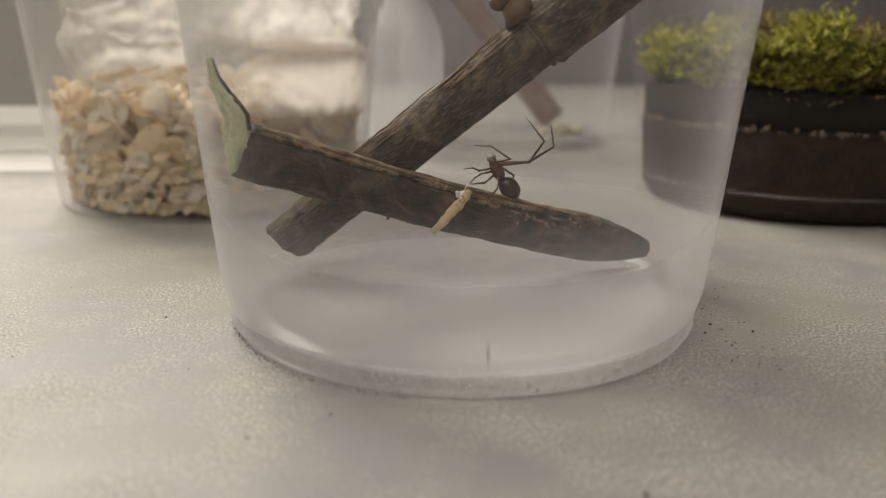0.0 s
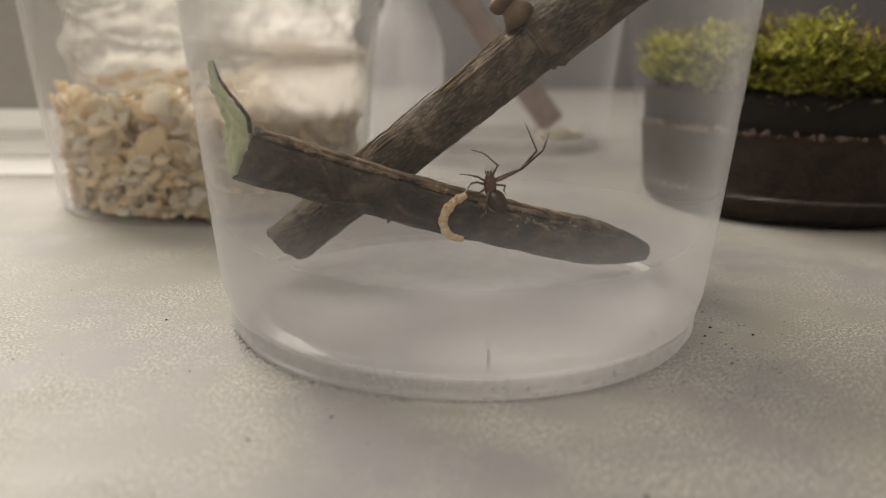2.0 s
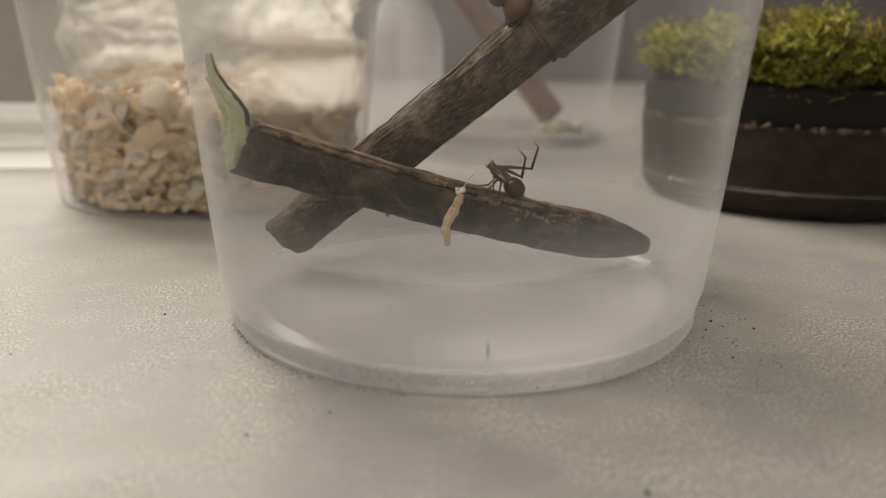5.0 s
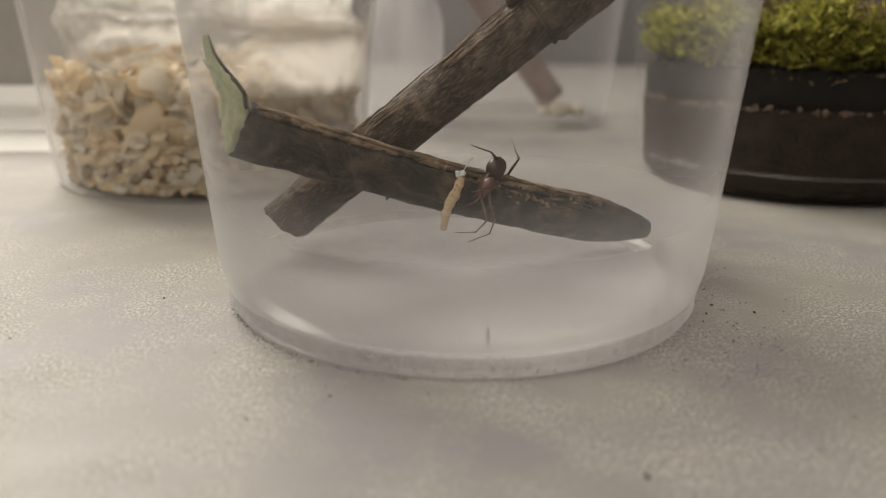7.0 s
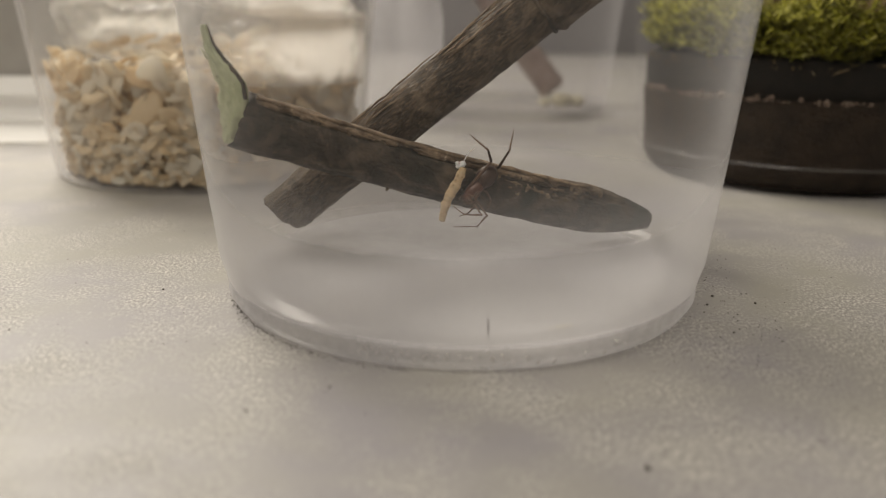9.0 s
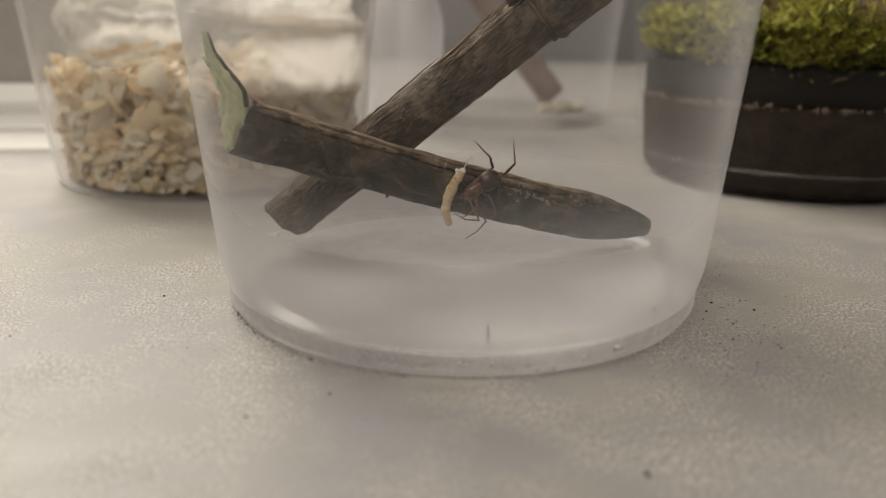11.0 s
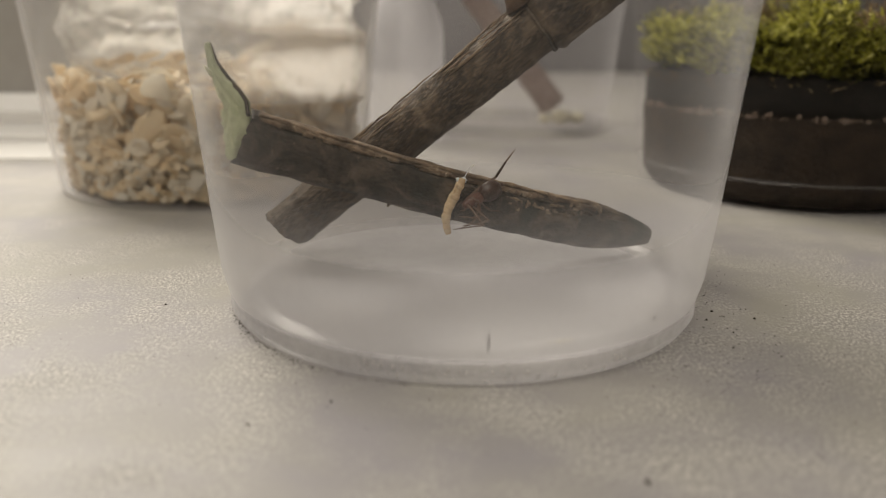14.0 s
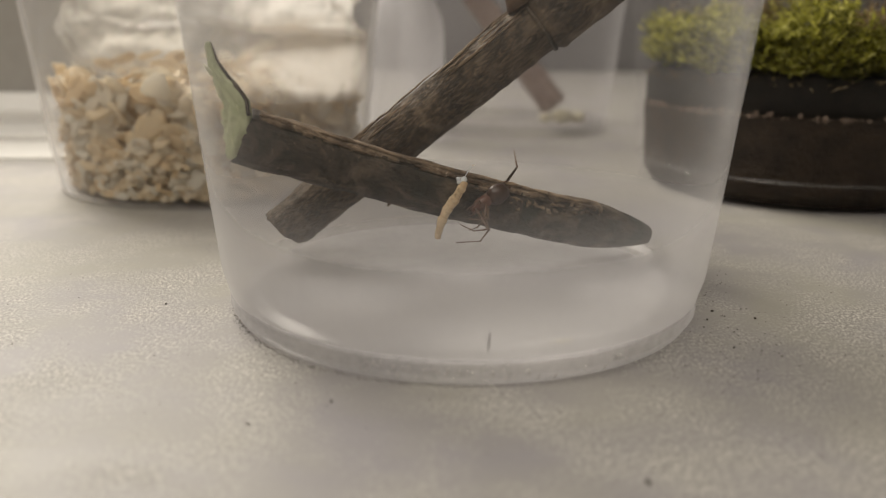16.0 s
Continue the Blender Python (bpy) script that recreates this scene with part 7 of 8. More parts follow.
    walk(legs[6][2], [
        (0, pose(0.00175, -0.00000, -0.00000, 28.3, -23.5, -101.1)),
        (0.5, pose(0.00175, 0.00000, -0.00000, 21.9, -18.2, -100.8)),
        (1, pose(0.00175, 0.00000, -0.00000, 37.8, -20.0, -125.4)),
        (1.5, pose(0.00175, -0.00000, 0.00000, 60.8, -29.5, -131.6)),
        (2, pose(0.00175, -0.00000, 0.00000, 56.8, -35.7, -118.4)),
        (2.5, pose(0.00175, -0.00000, -0.00000, 58.9, -37.3, -118.2)),
        (3, pose(0.00175, -0.00000, -0.00000, 23.4, -22.8, -91.6)),
        (3.5, pose(0.00175, 0.00000, 0.00000, 48.3, -31.0, -116.5)),
        (3.667, pose(0.00175, -0.00000, -0.00000, 109.7, -22.6, -164.0)),
        (3.833, pose(0.00175, -0.00000, -0.00000, 150.0, 15.5, 175.8)),
        (4, pose(0.00175, -0.00000, -0.00000, -162.2, 57.0, -170.3)),
        (4.333, pose(0.00175, -0.00000, -0.00000, -85.5, 27.6, -150.3)),
        (4.7, pose(0.00175, 0.00000, -0.00000, -28.5, 2.1, -171.7)),
        (5.067, pose(0.00175, 0.00000, -0.00000, 39.1, -9.8, -153.0)),
        (5.4, pose(0.00175, 0.00000, -0.00000, 109.6, -31.4, -157.6)),
        (5.867, pose(0.00175, 0.00000, -0.00000, 49.6, -31.0, -118.0)),
        (6.3, pose(0.00175, 0.00000, -0.00000, 4.2, -3.7, -97.3)),
        (6.367, pose(0.00175, 0.00000, -0.00000, 10.7, -2.4, -154.7)),
        (6.433, pose(0.00175, -0.00000, -0.00000, 13.1, 3.8, 148.2)),
        (6.5, pose(0.00175, -0.00000, -0.00000, 9.2, 9.1, 90.6)),
        (7, pose(0.00175, 0.00000, -0.00000, 9.3, 22.7, 44.0)),
        (7.5, pose(0.00175, -0.00000, -0.00000, -3.6, 48.3, -7.9)),
        (8, pose(0.00175, -0.00000, -0.00000, -5.9, 47.3, -13.4)),
        (8.5, pose(0.00175, -0.00000, -0.00000, -3.5, 48.4, -7.8)),
        (9, pose(0.00175, -0.00000, -0.00000, -4.9, 48.0, -10.9)),
        (11.5, pose(0.00175, -0.00000, 0.00000, 2.8, -14.9, -21.2)),
        (12, pose(0.00175, -0.00000, 0.00000, 6.7, -34.0, -21.8)),
        (12.5, pose(0.00175, -0.00000, 0.00000, 2.6, -13.7, -21.1)),
        (13, pose(0.00175, -0.00000, 0.00000, 0.5, -2.8, -22.1)),
        (13.5, pose(0.00175, -0.00000, 0.00000, 34.7, -45.9, -72.8)),
        (14, pose(0.00175, 0.00000, 0.00000, 34.8, -45.8, -73.0)),
        (14.5, pose(0.00175, 0.00000, 0.00000, 14.2, -21.3, -67.2)),
        (15, pose(0.00175, -0.00000, 0.00000, 14.3, -21.3, -67.4)),
        (15.5, pose(0.00175, -0.00000, 0.00000, -8.7, 8.7, -90.2)),
        (16, pose(0.00175, -0.00000, 0.00000, -7.5, 5.8, -104.7))])
    walk(legs[7][0], [
        (0, pose(0.00060, 0.00020, 0.00030, -79.7, -54.6, 145.1)),
        (0.5, pose(0.00060, 0.00020, 0.00030, -80.0, -50.0, 145.3)),
        (1, pose(0.00060, 0.00020, 0.00030, -58.2, -56.1, 114.5)),
        (1.5, pose(0.00060, 0.00020, 0.00030, -76.6, -52.5, 140.4)),
        (2, pose(0.00060, 0.00020, 0.00030, -89.4, -62.8, 158.5)),
        (2.5, pose(0.00060, 0.00020, 0.00030, -96.3, -59.0, 168.6)),
        (3, pose(0.00060, 0.00020, 0.00030, -91.1, -59.4, 161.3)),
        (3.5, pose(0.00060, 0.00020, 0.00030, -94.4, -51.3, 167.6)),
        (4, pose(0.00060, 0.00020, 0.00030, -95.1, -30.3, 175.1)),
        (4.7, pose(0.00060, 0.00020, 0.00030, -79.5, -9.2, 140.1)),
        (5.4, pose(0.00060, 0.00020, 0.00030, -57.7, -20.7, 92.5)),
        (6.3, pose(0.00060, 0.00020, 0.00030, -44.6, 4.4, 31.0)),
        (6.5, pose(0.00060, 0.00020, 0.00030, -18.6, 3.8, 6.4)),
        (7, pose(0.00060, 0.00020, 0.00030, -42.7, 1.3, 34.4)),
        (7.5, pose(0.00060, 0.00020, 0.00030, -9.4, -30.3, 35.3)),
        (8, pose(0.00060, 0.00020, 0.00030, -13.1, -30.0, 38.6)),
        (8.5, pose(0.00060, 0.00020, 0.00030, -9.3, -30.3, 35.1)),
        (9, pose(0.00060, 0.00020, 0.00030, -11.4, -30.0, 36.8)),
        (11.5, pose(0.00060, 0.00020, 0.00030, -23.2, -26.2, 45.9)),
        (12, pose(0.00060, 0.00020, 0.00030, -5.4, -29.7, 31.0)),
        (12.5, pose(0.00060, 0.00020, 0.00030, -24.3, -26.6, 47.4)),
        (13, pose(0.00060, 0.00020, 0.00030, -25.0, -24.7, 46.4)),
        (13.5, pose(0.00060, 0.00020, 0.00030, -30.0, -23.4, 51.1)),
        (14, pose(0.00060, 0.00020, 0.00030, -29.9, -23.5, 51.1)),
        (14.5, pose(0.00060, 0.00020, 0.00030, -30.6, -24.9, 53.5)),
        (15, pose(0.00060, 0.00020, 0.00030, -30.6, -24.9, 53.4)),
        (15.5, pose(0.00060, 0.00020, 0.00030, -23.9, -26.7, 47.2)),
        (16, pose(0.00060, 0.00020, 0.00030, -21.9, -27.2, 45.3))])
    walk(legs[7][1], [
        (0, pose(0.00400, -0.00000, -0.00000, 29.8, 38.7, 74.4)),
        (0.5, pose(0.00400, -0.00000, -0.00000, -3.9, -5.5, 71.1)),
        (1, pose(0.00400, -0.00000, -0.00000, 4.3, 4.4, 89.0)),
        (1.5, pose(0.00400, -0.00000, -0.00000, -8.4, -9.3, 84.2)),
        (2, pose(0.00400, 0.00000, -0.00000, -14.0, -13.7, 91.0)),
        (2.5, pose(0.00400, -0.00000, -0.00000, -12.2, -13.2, 85.2)),
        (3, pose(0.00400, -0.00000, -0.00000, 0.4, 0.4, 85.7)),
        (3.5, pose(0.00400, -0.00000, -0.00000, -1.7, -2.2, 76.2)),
        (4, pose(0.00400, -0.00000, -0.00000, 7.7, 11.3, 68.4)),
        (4.7, pose(0.00400, -0.00000, -0.00000, 3.7, 10.2, 39.8)),
        (5.4, pose(0.00400, -0.00000, -0.00000, 5.2, 8.3, 64.6)),
        (6.3, pose(0.00400, -0.00000, -0.00000, 3.3, 7.2, 50.1)),
        (6.5, pose(0.00400, -0.00000, -0.00000, -2.2, 31.2, -7.8)),
        (7, pose(0.00400, -0.00000, -0.00000, -2.4, 64.2, -3.8)),
        (7.5, pose(0.00400, -0.00000, -0.00000, -56.8, 77.0, -68.5)),
        (8, pose(0.00400, -0.00000, -0.00000, -51.5, 80.3, -59.5)),
        (8.5, pose(0.00400, -0.00000, -0.00000, -57.8, 77.1, -69.4)),
        (9, pose(0.00400, -0.00000, -0.00000, -55.7, 79.3, -65.0)),
        (11.5, pose(0.00400, -0.00000, -0.00000, 39.0, 82.2, 44.2)),
        (12, pose(0.00400, -0.00000, -0.00000, -59.8, 74.2, -74.5)),
        (12.5, pose(0.00400, -0.00000, -0.00000, 44.8, 81.5, 51.1)),
        (13, pose(0.00400, 0.00000, -0.00000, 42.3, 79.7, 49.8)),
        (13.5, pose(0.00400, -0.00000, -0.00000, 49.1, 73.7, 62.7)),
        (14, pose(0.00400, -0.00000, -0.00000, 49.5, 73.8, 63.1)),
        (14.5, pose(0.00400, -0.00000, -0.00000, 48.3, 74.8, 60.8)),
        (15, pose(0.00400, -0.00000, -0.00000, 48.6, 74.8, 61.1)),
        (15.5, pose(0.00400, -0.00000, -0.00000, 34.4, 82.1, 39.1)),
        (16, pose(0.00400, -0.00000, -0.00000, 19.0, 83.5, 21.2))])
    walk(legs[7][2], [
        (0, pose(0.00253, -0.00000, 0.00000, 0.8, -19.5, -4.6)),
        (0.2667, pose(0.00253, -0.00000, 0.00000, -2.4, 16.4, -16.2)),
        (0.5, pose(0.00253, -0.00000, 0.00000, -17.7, 50.3, -36.8)),
        (1, pose(0.00253, 0.00000, 0.00000, -0.9, 28.4, -3.4)),
        (1.5, pose(0.00253, -0.00000, -0.00000, -0.8, 24.1, -3.7)),
        (2, pose(0.00253, -0.00000, -0.00000, -17.2, 53.2, -33.7)),
        (2.5, pose(0.00253, -0.00000, -0.00000, -15.2, 52.4, -30.3)),
        (3, pose(0.00253, -0.00000, 0.00000, -17.8, 53.0, -34.8)),
        (3.5, pose(0.00253, -0.00000, 0.00000, -18.2, 60.6, -30.7)),
        (4, pose(0.00253, -0.00000, 0.00000, 0.2, -9.1, -3.1)),
        (4.7, pose(0.00253, -0.00000, 0.00000, 0.3, 14.7, 2.5)),
        (5.4, pose(0.00253, -0.00000, 0.00000, -1.1, 35.5, -3.5)),
        (6.3, pose(0.00253, -0.00000, 0.00000, -16.6, 48.5, -35.9)),
        (6.5, pose(0.00253, 0.00000, 0.00000, -1.1, 21.8, -5.8)),
        (7, pose(0.00253, -0.00000, 0.00000, 0.3, 33.9, 1.0)),
        (7.5, pose(0.00253, 0.00000, 0.00000, -1.0, 8.4, -14.1)),
        (8, pose(0.00253, 0.00000, -0.00000, -1.1, 9.4, -13.5)),
        (8.5, pose(0.00253, 0.00000, 0.00000, -1.0, 8.4, -14.1)),
        (9, pose(0.00253, 0.00000, 0.00000, -1.1, 9.1, -13.7)),
        (11.5, pose(0.00253, -0.00000, 0.00000, -1.2, 12.6, -10.5)),
        (12, pose(0.00253, 0.00000, 0.00000, -1.0, 7.5, -14.6)),
        (12.5, pose(0.00253, -0.00000, 0.00000, -1.2, 12.9, -10.2)),
        (13, pose(0.00253, -0.00000, 0.00000, -1.1, 13.1, -10.0)),
        (13.5, pose(0.00253, -0.00000, 0.00000, -1.0, 14.2, -8.2)),
        (14, pose(0.00253, 0.00000, -0.00000, -1.0, 14.2, -8.2)),
        (14.5, pose(0.00253, -0.00000, 0.00000, -1.0, 14.1, -8.4)),
        (15, pose(0.00253, 0.00000, 0.00000, -1.0, 14.1, -8.4)),
        (15.5, pose(0.00253, -0.00000, 0.00000, -1.2, 12.5, -10.6)),
        (16, pose(0.00253, 0.00000, 0.00000, -1.2, 12.0, -11.2))])
    walk(larva_rings[0], [
        (0, pose(0.00099, -0.00260, 0.02266, -90.0, 54.6, 180.0)),
        (0.5, pose(0.00110, -0.00260, 0.02289, -90.0, 51.2, 180.0)),
        (1, pose(0.00093, -0.00260, 0.02259, -90.0, 19.9, 180.0)),
        (1.5, pose(0.00057, -0.00260, 0.02271, -90.0, 27.2, 180.0)),
        (2, pose(0.00016, -0.00260, 0.02263, -90.0, 27.3, 180.0)),
        (2.5, pose(-0.00028, -0.00260, 0.02129, -90.0, 38.4, 180.0)),
        (3, pose(-0.00029, -0.00260, 0.02125, -90.0, 63.4, 180.0)),
        (3.5, pose(-0.00037, -0.00260, 0.02124, -90.0, 65.7, 180.0)),
        (4, pose(-0.00035, -0.00260, 0.02123, -90.0, 68.3, 180.0)),
        (6.3, pose(-0.00051, -0.00260, 0.02141, -90.0, 69.7, 180.0)),
        (6.5, pose(-0.00050, -0.00260, 0.02139, -90.0, 71.3, 180.0)),
        (7, pose(-0.00031, -0.00260, 0.02124, -90.0, 70.2, 180.0)),
        (7.5, pose(-0.00052, -0.00260, 0.02107, -90.0, 69.7, 180.0)),
        (8, pose(-0.00031, -0.00260, 0.02147, -90.0, 71.8, 180.0)),
        (8.5, pose(-0.00023, -0.00260, 0.02120, -90.0, 70.5, 180.0)),
        (9, pose(-0.00005, -0.00260, 0.02129, -90.0, 68.0, 180.0)),
        (11.5, pose(-0.00038, -0.00260, 0.02208, -90.0, 52.3, 180.0)),
        (12, pose(-0.00038, -0.00260, 0.02222, -90.0, 55.8, 180.0)),
        (12.5, pose(-0.00014, -0.00260, 0.02234, -90.0, 62.4, 180.0)),
        (13, pose(-0.00022, -0.00260, 0.02248, -90.0, 56.2, 180.0)),
        (13.5, pose(-0.00021, -0.00260, 0.02240, -90.0, 62.6, 180.0)),
        (14, pose(-0.00031, -0.00260, 0.02229, -90.0, 65.5, 180.0)),
        (14.5, pose(-0.00035, -0.00260, 0.02182, -90.0, 70.0, 180.0)),
        (15, pose(-0.00031, -0.00260, 0.02188, -90.0, 69.3, 180.0)),
        (15.5, pose(-0.00020, -0.00260, 0.02151, -90.0, 70.9, 180.0)),
        (16, pose(-0.00000, -0.00260, 0.02164, -90.0, 62.6, 180.0))])
    walk(larva_rings[1], [
        (0, pose(0.00044, -0.00260, 0.02189, -90.0, 54.1, 180.0)),
        (0.5, pose(0.00042, -0.00260, 0.02205, -90.0, 51.5, 180.0)),
        (1, pose(-0.00004, -0.00260, 0.02223, -90.0, 20.5, 180.0)),
        (1.5, pose(-0.00046, -0.00260, 0.02216, -90.0, 29.0, 180.0)),
        (2, pose(-0.00087, -0.00260, 0.02208, -90.0, 28.8, 180.0)),
        (2.5, pose(-0.00105, -0.00260, 0.02067, -90.0, 39.2, 180.0)),
        (3, pose(-0.00071, -0.00260, 0.02040, -90.0, 63.4, 180.0)),
        (3.5, pose(-0.00076, -0.00260, 0.02038, -90.0, 65.6, 180.0)),
        (4, pose(-0.00069, -0.00260, 0.02035, -90.0, 68.5, 180.0)),
        (6.3, pose(-0.00083, -0.00260, 0.02052, -90.0, 69.7, 180.0)),
        (6.5, pose(-0.00080, -0.00260, 0.02050, -90.0, 71.4, 180.0)),
        (7, pose(-0.00064, -0.00260, 0.02035, -90.0, 70.1, 180.0)),
        (7.5, pose(-0.00084, -0.00260, 0.02018, -90.0, 69.6, 180.0)),
        (8, pose(-0.00061, -0.00260, 0.02056, -90.0, 71.8, 180.0)),
        (8.5, pose(-0.00055, -0.00260, 0.02031, -90.0, 70.3, 180.0)),
        (9, pose(-0.00041, -0.00260, 0.02039, -90.0, 68.0, 180.0)),
        (11.5, pose(-0.00098, -0.00260, 0.02128, -90.0, 53.6, 180.0)),
        (12, pose(-0.00095, -0.00260, 0.02137, -90.0, 56.4, 180.0)),
        (12.5, pose(-0.00064, -0.00260, 0.02138, -90.0, 62.4, 180.0)),
        (13, pose(-0.00083, -0.00260, 0.02157, -90.0, 56.3, 180.0)),
        (13.5, pose(-0.00069, -0.00260, 0.02148, -90.0, 62.5, 180.0)),
        (14, pose(-0.00072, -0.00260, 0.02138, -90.0, 65.5, 180.0)),
        (14.5, pose(-0.00069, -0.00260, 0.02090, -90.0, 69.9, 180.0)),
        (15, pose(-0.00066, -0.00260, 0.02095, -90.0, 69.2, 180.0)),
        (15.5, pose(-0.00055, -0.00260, 0.02049, -90.0, 71.1, 180.0)),
        (16, pose(-0.00051, -0.00260, 0.02067, -90.0, 62.1, 180.0))])
    walk(larva_rings[2], [
        (0, pose(-0.00013, -0.00260, 0.02113, -90.0, 52.5, 180.0)),
        (0.5, pose(-0.00023, -0.00260, 0.02118, -90.0, 54.7, 180.0)),
        (1, pose(-0.00096, -0.00260, 0.02177, -90.0, 32.8, 180.0)),
        (1.5, pose(-0.00140, -0.00260, 0.02149, -90.0, 42.4, -180.0)),
        (2, pose(-0.00181, -0.00260, 0.02139, -90.0, 43.6, 180.0)),
        (2.5, pose(-0.00175, -0.00260, 0.01997, -90.0, 50.8, 180.0)),
        (3, pose(-0.00115, -0.00260, 0.01955, -90.0, 62.3, 180.0)),
        (3.5, pose(-0.00116, -0.00260, 0.01953, -90.0, 63.2, 180.0)),
        (4, pose(-0.00106, -0.00260, 0.01948, -90.0, 66.4, 180.0)),
        (6.3, pose(-0.00117, -0.00260, 0.01964, -90.0, 69.0, 180.0)),
        (6.5, pose(-0.00111, -0.00260, 0.01960, -90.0, 70.3, 180.0)),
        (7, pose(-0.00097, -0.00260, 0.01947, -90.0, 68.2, 180.0)),
        (7.5, pose(-0.00118, -0.00260, 0.01930, -90.0, 69.0, 180.0)),
        (8, pose(-0.00093, -0.00260, 0.01965, -90.0, 69.7, 180.0)),
        (8.5, pose(-0.00089, -0.00260, 0.01943, -90.0, 67.8, 180.0)),
        (9, pose(-0.00079, -0.00260, 0.01949, -90.0, 66.4, 180.0)),
        (11.5, pose(-0.00152, -0.00260, 0.02044, -90.0, 60.7, 180.0)),
        (12, pose(-0.00150, -0.00260, 0.02049, -90.0, 60.1, 180.0)),
        (12.5, pose(-0.00115, -0.00260, 0.02042, -90.0, 62.2, 180.0)),
        (13, pose(-0.00141, -0.00260, 0.02064, -90.0, 59.3, 180.0)),
        (13.5, pose(-0.00115, -0.00260, 0.02057, -90.0, 63.8, 180.0)),
        (14, pose(-0.00114, -0.00260, 0.02046, -90.0, 65.7, 180.0)),
        (14.5, pose(-0.00104, -0.00260, 0.01998, -90.0, 68.4, 180.0)),
        (15, pose(-0.00104, -0.00260, 0.02002, -90.0, 66.6, 180.0)),
        (15.5, pose(-0.00093, -0.00260, 0.01948, -90.0, 67.4, 180.0)),
        (16, pose(-0.00105, -0.00260, 0.01971, -90.0, 59.4, 180.0))])
    walk(larva_rings[3], [
        (0, pose(-0.00071, -0.00260, 0.02039, -90.0, 51.8, 180.0)),
        (0.5, pose(-0.00081, -0.00260, 0.02027, -90.0, 60.3, -180.0)),
        (1, pose(-0.00174, -0.00260, 0.02111, -90.0, 47.2, 180.0)),
        (1.5, pose(-0.00219, -0.00260, 0.02064, -90.0, 52.0, -180.0)),
        (2, pose(-0.00257, -0.00260, 0.02050, -90.0, 55.4, 180.0)),
        (2.5, pose(-0.00228, -0.00260, 0.01915, -90.0, 63.4, 180.0)),
        (3, pose(-0.00161, -0.00260, 0.01872, -90.0, 59.4, 180.0)),
        (3.5, pose(-0.00162, -0.00260, 0.01870, -90.0, 58.8, 180.0)),
        (4, pose(-0.00147, -0.00260, 0.01863, -90.0, 62.3, 180.0)),
        (6.3, pose(-0.00152, -0.00260, 0.01876, -90.0, 67.5, 180.0)),
        (6.5, pose(-0.00145, -0.00260, 0.01872, -90.0, 68.3, 180.0)),
        (7, pose(-0.00134, -0.00260, 0.01860, -90.0, 65.4, 180.0)),
        (7.5, pose(-0.00153, -0.00260, 0.01842, -90.0, 67.6, 180.0)),
        (8, pose(-0.00129, -0.00260, 0.01877, -90.0, 66.1, 180.0)),
        (8.5, pose(-0.00127, -0.00260, 0.01857, -90.0, 64.2, 180.0)),
        (9, pose(-0.00120, -0.00260, 0.01861, -90.0, 64.1, 180.0)),
        (11.5, pose(-0.00197, -0.00260, 0.01955, -90.0, 65.0, 180.0)),
        (12, pose(-0.00200, -0.00260, 0.01960, -90.0, 61.5, 180.0)),
        (12.5, pose(-0.00168, -0.00260, 0.01947, -90.0, 59.8, 180.0)),
        (13, pose(-0.00195, -0.00260, 0.01969, -90.0, 61.7, -180.0)),
        (13.5, pose(-0.00159, -0.00260, 0.01964, -90.0, 65.5, 180.0)),
        (14, pose(-0.00156, -0.00260, 0.01954, -90.0, 65.4, 180.0)),
        (14.5, pose(-0.00141, -0.00260, 0.01908, -90.0, 66.7, 180.0)),
        (15, pose(-0.00146, -0.00260, 0.01912, -90.0, 62.6, 180.0)),
        (15.5, pose(-0.00141, -0.00260, 0.01852, -90.0, 59.2, 180.0)),
        (16, pose(-0.00163, -0.00260, 0.01878, -90.0, 57.0, 180.0))])
